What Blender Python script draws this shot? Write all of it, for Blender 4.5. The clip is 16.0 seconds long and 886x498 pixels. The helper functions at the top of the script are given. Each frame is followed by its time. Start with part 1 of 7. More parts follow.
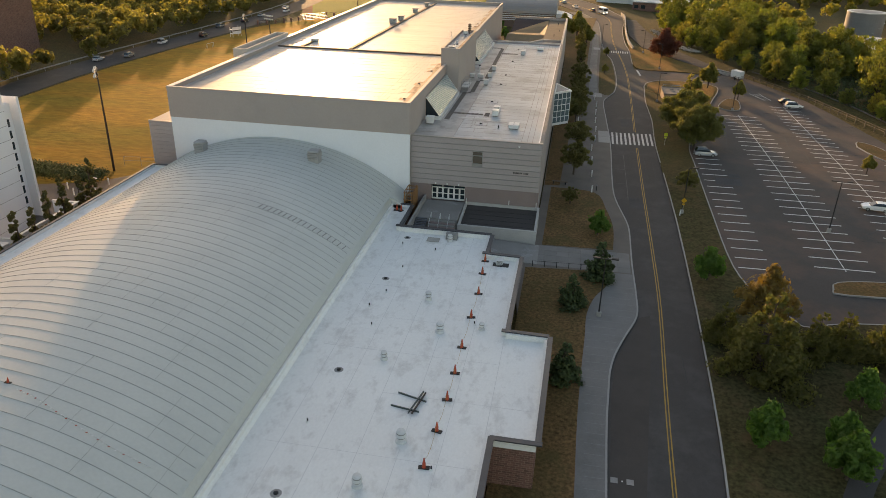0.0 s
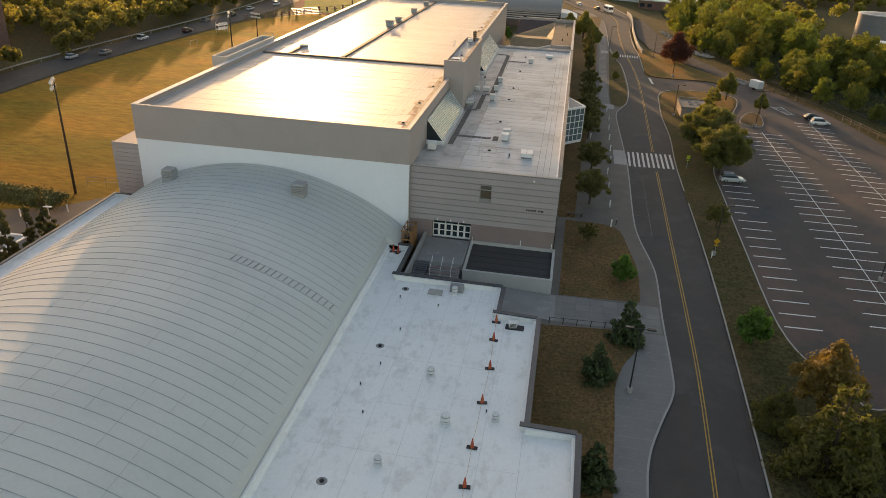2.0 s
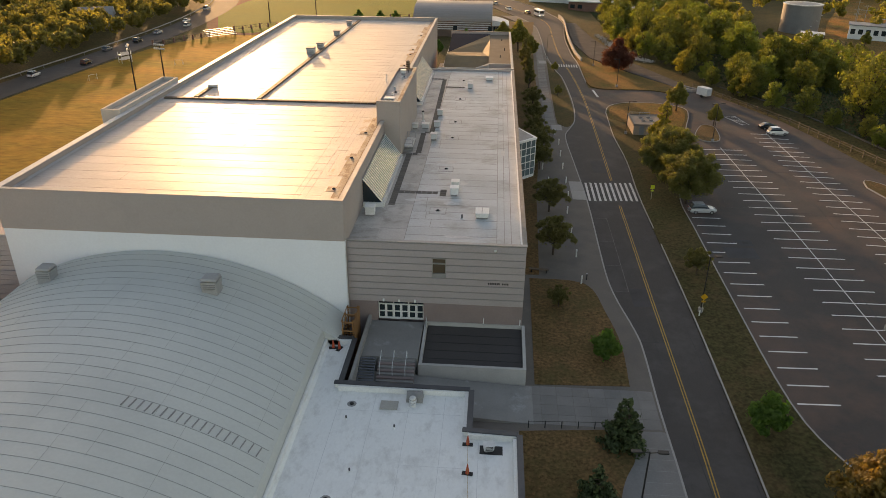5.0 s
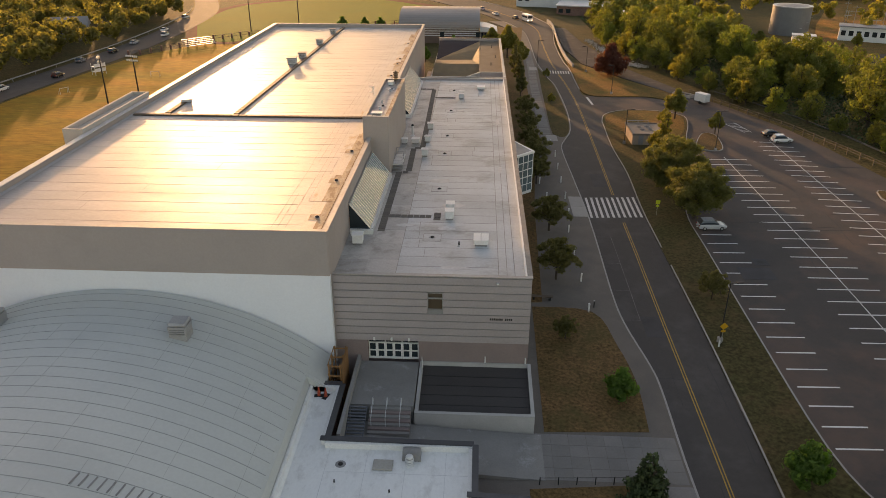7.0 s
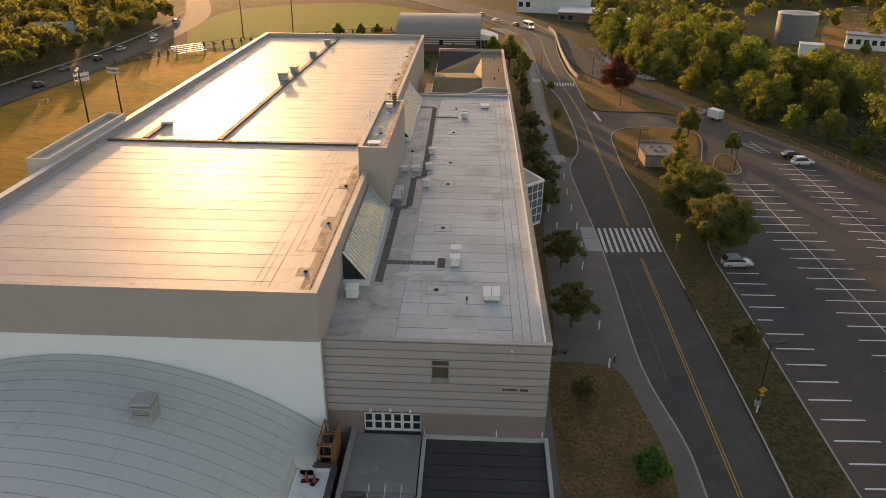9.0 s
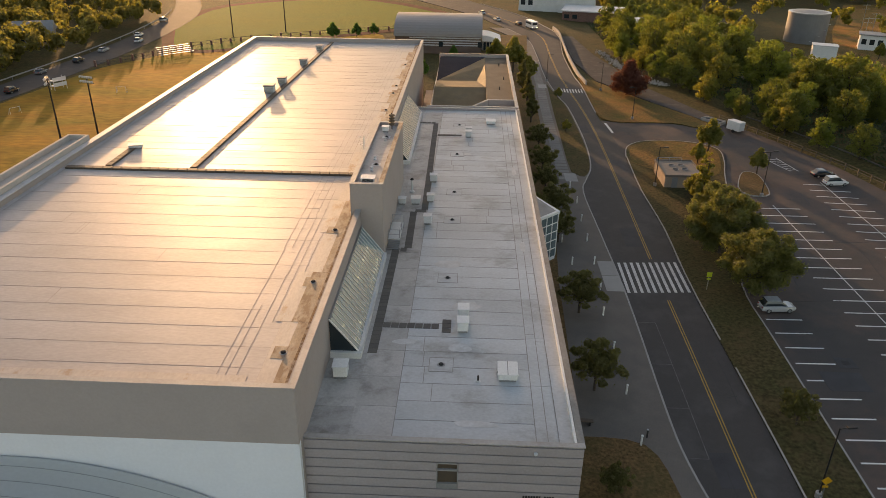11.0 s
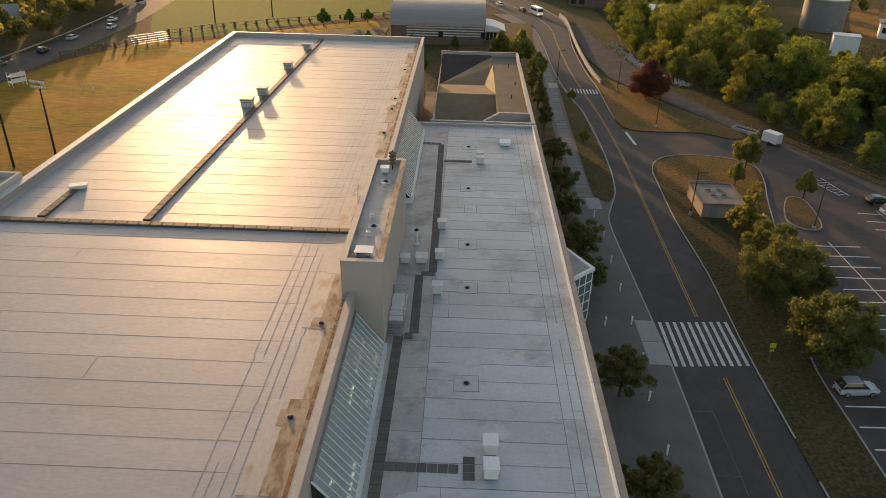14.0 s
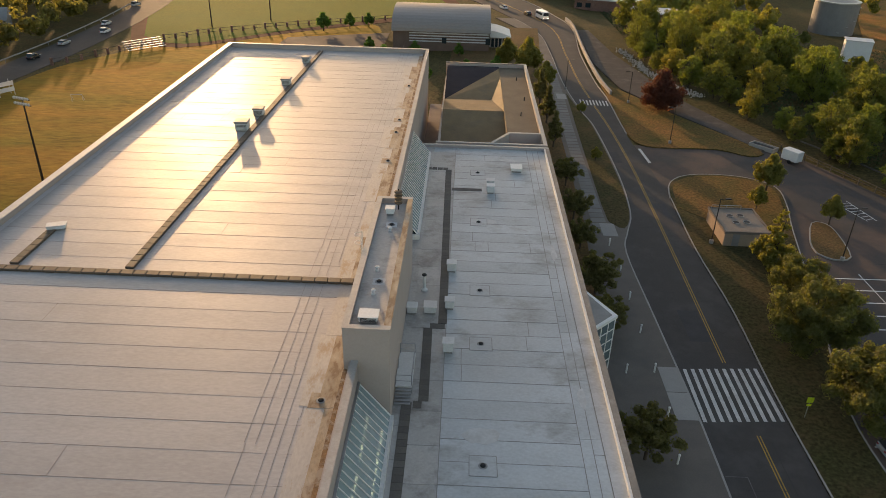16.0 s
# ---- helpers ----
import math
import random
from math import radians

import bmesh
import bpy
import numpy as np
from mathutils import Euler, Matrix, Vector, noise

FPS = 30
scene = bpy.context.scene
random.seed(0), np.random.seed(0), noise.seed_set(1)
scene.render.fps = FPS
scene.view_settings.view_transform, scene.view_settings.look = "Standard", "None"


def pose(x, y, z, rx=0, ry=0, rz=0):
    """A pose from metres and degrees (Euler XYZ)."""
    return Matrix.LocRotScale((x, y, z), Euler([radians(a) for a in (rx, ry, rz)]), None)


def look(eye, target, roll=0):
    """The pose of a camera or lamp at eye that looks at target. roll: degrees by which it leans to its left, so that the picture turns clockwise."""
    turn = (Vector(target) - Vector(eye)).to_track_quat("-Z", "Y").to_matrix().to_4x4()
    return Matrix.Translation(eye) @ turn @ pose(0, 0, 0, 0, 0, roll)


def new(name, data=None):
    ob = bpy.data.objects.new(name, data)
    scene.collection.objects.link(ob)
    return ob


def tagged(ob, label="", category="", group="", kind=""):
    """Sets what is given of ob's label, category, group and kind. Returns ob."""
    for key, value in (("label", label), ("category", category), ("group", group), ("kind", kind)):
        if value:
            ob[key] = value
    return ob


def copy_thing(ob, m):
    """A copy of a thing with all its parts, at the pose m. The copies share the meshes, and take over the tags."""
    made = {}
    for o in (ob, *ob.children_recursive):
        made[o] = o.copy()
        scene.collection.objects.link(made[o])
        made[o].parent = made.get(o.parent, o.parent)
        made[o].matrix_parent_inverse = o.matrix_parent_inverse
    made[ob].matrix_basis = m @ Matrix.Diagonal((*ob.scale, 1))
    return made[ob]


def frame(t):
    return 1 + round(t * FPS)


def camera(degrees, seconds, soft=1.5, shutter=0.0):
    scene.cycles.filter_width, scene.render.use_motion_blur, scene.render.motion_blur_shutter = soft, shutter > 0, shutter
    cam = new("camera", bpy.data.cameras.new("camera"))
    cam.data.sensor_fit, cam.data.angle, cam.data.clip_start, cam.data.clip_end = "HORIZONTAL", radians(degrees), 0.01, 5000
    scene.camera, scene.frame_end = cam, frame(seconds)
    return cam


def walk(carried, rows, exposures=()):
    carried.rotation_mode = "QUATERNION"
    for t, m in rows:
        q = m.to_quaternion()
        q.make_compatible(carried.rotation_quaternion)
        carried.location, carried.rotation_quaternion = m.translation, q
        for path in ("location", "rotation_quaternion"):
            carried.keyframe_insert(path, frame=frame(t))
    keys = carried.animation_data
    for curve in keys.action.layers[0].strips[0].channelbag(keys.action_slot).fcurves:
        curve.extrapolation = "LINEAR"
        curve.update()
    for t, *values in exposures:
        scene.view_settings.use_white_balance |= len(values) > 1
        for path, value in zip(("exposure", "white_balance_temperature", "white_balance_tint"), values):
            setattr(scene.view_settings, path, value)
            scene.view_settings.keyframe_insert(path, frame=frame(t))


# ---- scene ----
cam = camera(63.0, 16.0, 0.45)
PATH = [
    (0, 2.983, 27.162, 38.293, 64.668, -1.355, 10.394),
    (0.5, 2.163, 30.456, 38.526, 64.461, -1.528, 10.367),
    (1, 1.163, 33.782, 38.733, 64.253, -1.810, 10.292),
    (1.5, 0.169, 37.159, 38.943, 64.044, -2.154, 10.229),
    (2, -0.736, 40.265, 39.253, 63.856, -2.317, 10.157),
    (2.5, -1.542, 43.352, 39.600, 63.711, -2.371, 10.083),
    (3, -2.335, 46.550, 40.023, 63.433, -2.468, 10.068),
    (3.5, -3.034, 49.463, 40.463, 63.231, -2.454, 10.091),
    (4, -3.631, 51.769, 40.844, 63.056, -2.456, 9.993),
    (4.5, -3.778, 53.986, 40.919, 63.209, -1.709, 7.727),
    (4.7, -3.800, 54.860, 40.900, 63.350, -1.250, 6.050),
    (4.9, -3.860, 55.703, 40.900, 63.811, -0.741, 4.596),
    (5.1, -3.943, 56.476, 40.871, 64.088, -0.435, 3.723),
    (5.4, -4.099, 57.539, 40.785, 64.272, -0.231, 3.141),
    (5.9, -4.418, 59.189, 40.565, 64.344, -0.152, 2.915),
    (7, -5.114, 63.404, 40.074, 64.375, -0.118, 2.818),
    (7.5, -5.362, 65.797, 39.936, 64.543, -0.264, 2.773),
    (8, -5.823, 68.081, 39.983, 64.592, -0.417, 2.717),
    (8.5, -6.226, 70.413, 40.293, 64.548, -0.404, 2.625),
    (9, -6.462, 72.634, 40.823, 64.419, -0.487, 2.588),
    (11.5, -8.056, 87.153, 41.352, 63.628, -0.759, 2.391),
    (12, -8.439, 89.923, 41.616, 63.236, -0.875, 2.346),
    (12.5, -8.871, 92.619, 41.808, 62.918, -1.083, 2.307),
    (13, -9.357, 95.316, 41.757, 62.707, -1.004, 2.176),
    (13.5, -9.794, 98.230, 41.989, 62.387, -1.094, 2.060),
    (14, -10.233, 101.056, 42.328, 62.033, -1.285, 2.012),
    (14.5, -10.622, 103.579, 42.741, 61.746, -1.507, 2.040),
    (15, -11.078, 105.532, 42.916, 61.600, -1.558, 1.982),
    (15.5, -11.378, 106.946, 43.223, 61.648, -1.597, 1.965),
    (16, -11.465, 107.973, 43.627, 61.692, -1.462, 2.040),
]
walk(cam, [(t, pose(x, y, z, rx, ry, rz)) for t, x, y, z, rx, ry, rz in PATH],
     [(0.0, 1.60, 8400, 21), (4.5, 1.57, 8700, 23), (7.0, 1.52, 9100, 28), (9.0, 1.47, 8900, 27), (11.5, 1.45, 8400, 24), (14.0, 1.36, 8000, 20), (16.0, 1.36, 7900, 19)])

# ---- light: low evening sun ahead and to the left ----
SUN_TURN, SUN_RISE = 20.5, 5.9          # degrees left of the road's direction, degrees above the horizon
world = bpy.data.worlds.new("evening_sky")
scene.world = world
world.use_nodes = True
wn = world.node_tree
wn.nodes.clear()
sky = wn.nodes.new("ShaderNodeTexSky")
sky.sky_type, sky.sun_disc = "NISHITA", False
sky.sun_elevation, sky.sun_rotation = radians(SUN_RISE), radians(-SUN_TURN)
sky.air_density, sky.dust_density, sky.ozone_density = 1.0, 1.2, 1.5
back = wn.nodes.new("ShaderNodeBackground")
back.inputs["Strength"].default_value = 0.15
out = wn.nodes.new("ShaderNodeOutputWorld")
wn.links.new(sky.outputs[0], back.inputs[0])
wn.links.new(back.outputs[0], out.inputs[0])
lamp = bpy.data.lights.new("sun", "SUN")
lamp.energy, lamp.angle, lamp.color = 1.8, radians(0.8), (1.0, 0.68, 0.37)
sun = new("sun", lamp)
_a, _e = radians(SUN_TURN), radians(SUN_RISE)
sun.matrix_world = look((-math.sin(_a) * math.cos(_e) * 300, math.cos(_a) * math.cos(_e) * 300, math.sin(_e) * 300 + 10), (0, 0, 10))


# ---- materials ----
def surface(name, colour, other=None, rough=0.7, metal=0.0, grain=4.0, patch=0.25, mix=0.5, bump=0.15, rnd=0.0, stain=None, stain_scale=0.1,
            stain_amount=0.5, stretch=(1, 1, 1), spec=0.5, rough_var=0.1, island=0.0, speck=0.07, sheen=None, edge=(0.52, 0.72)):
    m = bpy.data.materials.new(name)
    m.use_nodes = True
    nt = m.node_tree
    n, l = nt.nodes, nt.links
    bsdf = n["Principled BSDF"]
    tc = n.new("ShaderNodeNewGeometry")
    mp = n.new("ShaderNodeMapping")
    mp.inputs["Scale"].default_value = stretch
    l.new(tc.outputs["Position"], mp.inputs["Vector"])

    def tex(scale, detail=5, r=0.6):
        t = n.new("ShaderNodeTexNoise")
        t.inputs["Scale"].default_value, t.inputs["Detail"].default_value, t.inputs["Roughness"].default_value = scale, detail, r
        l.new(mp.outputs[0], t.inputs["Vector"])
        return t

    def ramp(src, lo, hi):
        r = n.new("ShaderNodeMapRange")
        r.inputs["From Min"].default_value, r.inputs["From Max"].default_value = lo, hi
        l.new(src, r.inputs["Value"])
        return r.outputs[0]

    def blend(fac, a, b, mode="MIX"):
        x = n.new("ShaderNodeMix")
        x.data_type, x.blend_type = "RGBA", mode
        if isinstance(fac, float):
            x.inputs[0].default_value = fac
        else:
            l.new(fac, x.inputs[0])
        for s, v in ((6, a), (7, b)):
            if isinstance(v, tuple):
                x.inputs[s].default_value = (*v, 1)
            else:
                l.new(v, x.inputs[s])
        return x.outputs[2]

    fine, broad = tex(grain), tex(patch, 6, 0.65)
    other = other or tuple(c * 0.75 for c in colour)
    col = blend(ramp(broad.outputs["Fac"], 0.5 - 0.5 * mix, 0.5 + 0.5 * mix), colour, other)
    dark = blend(ramp(fine.outputs["Fac"], 0.3, 0.7), (1 - 1.4 * speck,) * 3, (1 + speck,) * 3)
    col = blend(1.0, col, dark, "MULTIPLY")
    if stain:
        st = tex(stain_scale, 8, 0.72)
        s = ramp(st.outputs["Fac"], *edge)
        k = n.new("ShaderNodeMath")
        k.operation = "MULTIPLY"
        k.inputs[1].default_value = stain_amount
        l.new(s, k.inputs[0])
        col = blend(k.outputs[0], col, stain)
    if rnd or island:
        src = n.new("ShaderNodeObjectInfo").outputs["Random"] if rnd else n.new("ShaderNodeNewGeometry").outputs["Random Per Island"]
        amt = rnd or island
        r = n.new("ShaderNodeMapRange")
        r.inputs["To Min"].default_value, r.inputs["To Max"].default_value = 1 - amt, 1 + amt
        l.new(src, r.inputs["Value"])
        hsv = n.new("ShaderNodeHueSaturation")
        l.new(r.outputs[0], hsv.inputs["Value"])
        l.new(col, hsv.inputs["Color"])
        col = hsv.outputs[0]
    l.new(col, bsdf.inputs["Base Color"])
    rr = n.new("ShaderNodeMapRange")
    rr.inputs["To Min"].default_value, rr.inputs["To Max"].default_value = max(0.02, rough - rough_var), min(1, rough + rough_var)
    l.new(broad.outputs["Fac"], rr.inputs["Value"])
    l.new(rr.outputs[0], bsdf.inputs["Roughness"])
    bsdf.inputs["Metallic"].default_value = metal
    if sheen:
        bsdf.inputs["Sheen Weight"].default_value, bsdf.inputs["Sheen Roughness"].default_value = 0.5, 0.45
        l.new(blend(1.0, col, sheen, "MULTIPLY"), bsdf.inputs["Sheen Tint"])
    bsdf.inputs["Specular IOR Level"].default_value = spec
    if bump:
        b = n.new("ShaderNodeBump")
        b.inputs["Strength"].default_value, b.inputs["Distance"].default_value = bump, 0.05
        l.new(fine.outputs["Fac"], b.inputs["Height"])
        l.new(b.outputs[0], bsdf.inputs["Normal"])
    return m


def leafy(name, colour, other, glow=0.48):
    """Leaves: diffuse with light coming through."""
    m = surface(name, colour, other, rough=0.6, grain=3.0, patch=0.35, mix=0.6, bump=0, island=0.35, spec=0.25)
    nt = m.node_tree
    bsdf, outp = nt.nodes["Principled BSDF"], nt.nodes["Material Output"]
    tr = nt.nodes.new("ShaderNodeBsdfTranslucent")
    tr.inputs["Color"].default_value = (colour[0] * 1.9, colour[1] * 1.95, colour[2] * 0.9, 1)
    mix = nt.nodes.new("ShaderNodeMixShader")
    mix.inputs[0].default_value = glow
    nt.links.new(bsdf.outputs[0], mix.inputs[1])
    nt.links.new(tr.outputs[0], mix.inputs[2])
    nt.links.new(mix.outputs[0], outp.inputs["Surface"])
    return m


def pane(name, colour=(0.02, 0.03, 0.035), rough=0.08):
    m = bpy.data.materials.new(name)
    m.use_nodes = True
    b = m.node_tree.nodes["Principled BSDF"]
    b.inputs["Base Color"].default_value, b.inputs["Roughness"].default_value = (*colour, 1), rough
    b.inputs["Specular IOR Level"].default_value = 0.7
    return m


def clear_glass(name, tint=(0.34, 0.45, 0.48)):
    m = bpy.data.materials.new(name)
    m.use_nodes = True
    b = m.node_tree.nodes["Principled BSDF"]
    b.inputs["Base Color"].default_value = (*tint, 1)
    b.inputs["Roughness"].default_value, b.inputs["Transmission Weight"].default_value, b.inputs["IOR"].default_value = 0.12, 0.35, 1.4
    return m


def shine(name, colour, strength):
    m = bpy.data.materials.new(name)
    m.use_nodes = True
    b = m.node_tree.nodes["Principled BSDF"]
    b.inputs["Base Color"].default_value = (*colour, 1)
    b.inputs["Emission Color"].default_value, b.inputs["Emission Strength"].default_value = (*colour, 1), strength
    return m


GRASS = surface("dry_field_grass", (0.17, 0.10, 0.016), (0.085, 0.082, 0.016), rough=0.9, grain=1.4, patch=0.07, mix=0.4, stretch=(0.3, 1.0, 1), bump=1.0, speck=0.26, sheen=(4.2, 3.4, 2.2), stain=(0.20, 0.09, 0.02), stain_scale=0.045, stain_amount=0.55, spec=0.1)
DRYGRASS = surface("dry_bank_grass", (0.155, 0.088, 0.036), (0.075, 0.07, 0.024), rough=0.95, speck=0.42, grain=2.6, patch=0.14, mix=0.35, bump=0.9, stain=(0.05, 0.055, 0.02), stain_scale=0.16, stain_amount=0.7, spec=0.1, sheen=(2.6, 2.0, 1.4))
BANK = surface("olive_bank_grass", (0.075, 0.07, 0.024), (0.115, 0.08, 0.034), rough=0.95, speck=0.42, grain=2.2, patch=0.12, mix=0.4, bump=0.9, stain=(0.04, 0.045, 0.018), stain_scale=0.13, stain_amount=0.7, spec=0.1)
LAWN = surface("parched_lawn", (0.20, 0.112, 0.052), (0.13, 0.086, 0.036), rough=0.95, speck=0.42, grain=3.2, patch=0.2, mix=0.35, bump=0.8, stain=(0.08, 0.072, 0.028), stain_scale=0.22, stain_amount=0.7, spec=0.1, edge=(0.48, 0.66))
VERGE = surface("verge_grass", (0.045, 0.05, 0.019), (0.08, 0.06, 0.029), rough=0.95, speck=0.42, grain=2.6, patch=0.14, bump=0.8, stain=(0.125, 0.08, 0.042), stain_scale=0.2, stain_amount=0.75, spec=0.1, sheen=(1.5, 1.2, 0.8))
ASPHALT = surface("worn_asphalt", (0.074, 0.069, 0.066), (0.055, 0.052, 0.050), rough=0.85, grain=12, patch=0.2, bump=0.3, stain=(0.092, 0.087, 0.083), stain_scale=0.2, stain_amount=0.75, spec=0.22, edge=(0.47, 0.62), speck=0.12)
LOT = surface("lot_asphalt", (0.076, 0.068, 0.064), (0.058, 0.052, 0.049), rough=0.85, grain=12, patch=0.12, bump=0.3, speck=0.12, stain=(0.125, 0.083, 0.066), stain_scale=0.045, stain_amount=0.85, spec=0.3, edge=(0.45, 0.6))
PATCHED = surface("new_asphalt", (0.062, 0.062, 0.066), None, rough=0.85, grain=14, patch=0.5, bump=0.3, spec=0.3)
WALK = surface("grey_concrete", (0.165, 0.144, 0.126), (0.122, 0.107, 0.094), spec=0.2, rough=0.85, grain=8, patch=0.3, bump=0.2, stain=(0.12, 0.115, 0.11), stain_scale=0.3, stain_amount=0.5, rnd=0.10)
PALE = surface("pale_concrete", (0.34, 0.33, 0.31), (0.27, 0.26, 0.245), rough=0.85, grain=8, patch=0.4, bump=0.2, rnd=0.08)
STALLPAINT = surface("stall_paint_white", (0.78, 0.78, 0.76), (0.64, 0.64, 0.62), rough=0.6, grain=9, patch=1.2, bump=0.1)
PAINT = surface("road_paint_white", (0.66, 0.66, 0.64), (0.42, 0.41, 0.40), rough=0.7, grain=9, patch=1.2, bump=0.1)
YELLOW = surface("road_paint_yellow", (0.50, 0.29, 0.03), (0.30, 0.18, 0.04), rough=0.7, grain=9, patch=1.0, bump=0.1)
STUCCO = surface("beige_panel", (0.405, 0.348, 0.32), (0.37, 0.315, 0.288), rough=0.85, grain=6, patch=0.15, bump=0.08, speck=0.03, stain=(0.29, 0.25, 0.225), stain_scale=0.12, stain_amount=0.35)
SIDING = surface("beige_siding", (0.385, 0.34, 0.335), (0.345, 0.303, 0.297), rough=0.6, grain=6, patch=0.25, bump=0.06, rnd=0.05)
MAUVE = surface("mauve_base", (0.27, 0.205, 0.19), (0.23, 0.175, 0.165), rough=0.85, grain=8, patch=0.4, bump=0.15)
WHITEWALL = surface("white_wall", (0.79, 0.805, 0.83), (0.745, 0.76, 0.785), rough=0.75, grain=5, patch=0.2, bump=0, speck=0.02)
HALLROOF = surface("hall_membrane", (0.44, 0.41, 0.395), (0.385, 0.36, 0.345), rough=0.5, grain=5, patch=0.3, bump=0.10, stretch=(0.5, 1.2, 1), speck=0.07, stain=(0.33, 0.29, 0.265), stain_scale=0.25, stain_amount=0.5, rnd=0.04, spec=0.28, rough_var=0.12)
RUST = surface("rusty_stained_membrane", (0.41, 0.335, 0.255), (0.35, 0.24, 0.14), rough=0.7, grain=6, patch=0.5, mix=0.35, speck=0.16, bump=0.2, stain=(0.17, 0.085, 0.04), stain_scale=0.75, stain_amount=0.85, stretch=(1.5, 0.6, 1), edge=(0.48, 0.6))
RUSTFADE = surface("lightly_rusted_membrane", (0.44, 0.405, 0.375), (0.385, 0.345, 0.305), rough=0.55, grain=5, patch=0.3, bump=0.12, speck=0.08, stain=(0.31, 0.21, 0.12), stain_scale=0.6, stain_amount=0.8, stretch=(1.2, 0.5, 1), edge=(0.55, 0.66))
WINGDIRTY = surface("dirty_wing_membrane", (0.46, 0.445, 0.425), (0.35, 0.33, 0.31), rough=0.6, grain=5, patch=0.3, bump=0.10, stain=(0.17, 0.15, 0.13), stain_scale=0.35, stain_amount=0.8, rnd=0.09, edge=(0.5, 0.7))
WINGROOF = surface("wing_membrane", (0.50, 0.53, 0.54), (0.41, 0.425, 0.425), rough=0.55, grain=5, patch=0.16, mix=0.4, bump=0.10, stain=(0.235, 0.215, 0.19), stain_scale=0.22, stain_amount=0.8, rnd=0.07, edge=(0.52, 0.70), stretch=(0.8, 1.1, 1))
LOWROOF = surface("white_low_membrane", (0.80, 0.805, 0.785), (0.74, 0.747, 0.73), rough=0.6, grain=5, patch=0.09, bump=0.02, speck=0.03, stain=(0.45, 0.435, 0.41), stain_scale=0.8, stain_amount=0.6, rnd=0.02, edge=(0.51, 0.72), stretch=(1, 0.6, 1))
TRIMDARK = surface("dark_metal_coping", (0.075, 0.08, 0.088), None, rough=0.45, metal=0.4, grain=6, patch=0.5, bump=0.05)
COPING = surface("pale_coping", (0.42, 0.40, 0.38), (0.33, 0.30, 0.27), rough=0.55, grain=6, patch=0.4, bump=0.06, stain=(0.26, 0.21, 0.17), stain_scale=0.6)
DOME = surface("grey_green_metal", (0.54, 0.558, 0.53), (0.485, 0.502, 0.48), rough=0.6, metal=0.0, grain=4, patch=0.1, bump=0, speck=0.03, stain=(0.41, 0.44, 0.43), stain_scale=0.1, stain_amount=0.4)
SEAM = surface("seam_metal", (0.39, 0.41, 0.385), None, rough=0.6, metal=0.0, grain=6, patch=0.4, bump=0)
BROWN = surface("brown_joint_cover", (0.085, 0.065, 0.05), (0.14, 0.095, 0.06), rough=0.7, grain=6, patch=0.6, bump=0.2, rnd=0.12)
PLAINBRICK = surface("red_brick", (0.19, 0.095, 0.07), (0.15, 0.075, 0.058), rough=0.9, grain=8, patch=0.8, bump=0.3, rnd=0.12)
def brickwork(name, a, b, mortar):
    m = surface(name, a, b, rough=0.9, grain=6, patch=0.6, bump=0.25)
    nt = m.node_tree
    bsdf = nt.nodes["Principled BSDF"]
    src = bsdf.inputs["Base Color"].links[0].from_socket
    geo, sep, add, com = nt.nodes.new("ShaderNodeTexCoord"), nt.nodes.new("ShaderNodeSeparateXYZ"), nt.nodes.new("ShaderNodeMath"), nt.nodes.new("ShaderNodeCombineXYZ")
    br, mx = nt.nodes.new("ShaderNodeTexBrick"), nt.nodes.new("ShaderNodeMix")
    nt.links.new(geo.outputs["Object"], sep.inputs[0])
    nt.links.new(sep.outputs[0], add.inputs[0])
    nt.links.new(sep.outputs[1], add.inputs[1])
    nt.links.new(add.outputs[0], com.inputs[0])
    nt.links.new(sep.outputs[2], com.inputs[1])
    nt.links.new(com.outputs[0], br.inputs["Vector"])
    for k, v in (("Scale", 1.0), ("Brick Width", 0.42), ("Row Height", 0.2), ("Mortar Size", 0.02)):
        br.inputs[k].default_value = v
    br.inputs["Color1"].default_value, br.inputs["Color2"].default_value, br.inputs["Mortar"].default_value = (1.15, 1.1, 1.1, 1), (0.7, 0.72, 0.72, 1), (*mortar, 1)
    mx.data_type, mx.blend_type = "RGBA", "MULTIPLY"
    mx.inputs[0].default_value = 1.0
    nt.links.new(src, mx.inputs[6])
    nt.links.new(br.outputs[0], mx.inputs[7])
    nt.links.new(mx.outputs[2], bsdf.inputs["Base Color"])
    return m


BRICK = brickwork("brick_courses", (0.20, 0.105, 0.078), (0.155, 0.08, 0.062), (1.5, 1.7, 1.8))
UNIT = surface("painted_unit", (0.62, 0.63, 0.63), (0.52, 0.53, 0.53), rough=0.5, grain=6, patch=0.6, bump=0.05, rnd=0.06)
UNITDARK = surface("weathered_unit", (0.27, 0.27, 0.265), (0.21, 0.205, 0.20), rough=0.6, grain=6, patch=0.6, bump=0.1)
STEEL = surface("galvanised_steel", (0.42, 0.43, 0.44), None, rough=0.4, metal=0.8, grain=8, patch=1, bump=0.05)
BLACK = surface("black_rubber", (0.018, 0.018, 0.019), None, rough=0.7, grain=8, patch=1, bump=0.1)
POLE = surface("dark_pole", (0.045, 0.042, 0.04), None, rough=0.5, metal=0.5, grain=8, patch=1, bump=0.05)
ORANGE = surface("orange_plastic", (0.50, 0.065, 0.025), None, rough=0.5, grain=8, patch=1, bump=0)
WHITE = surface("white_paint", (0.74, 0.74, 0.72), (0.68, 0.68, 0.66), rough=0.5, grain=8, patch=0.6, bump=0.03)
GLASS = pane("dark_glass")
SKYGLASS = clear_glass("skylight_glass")
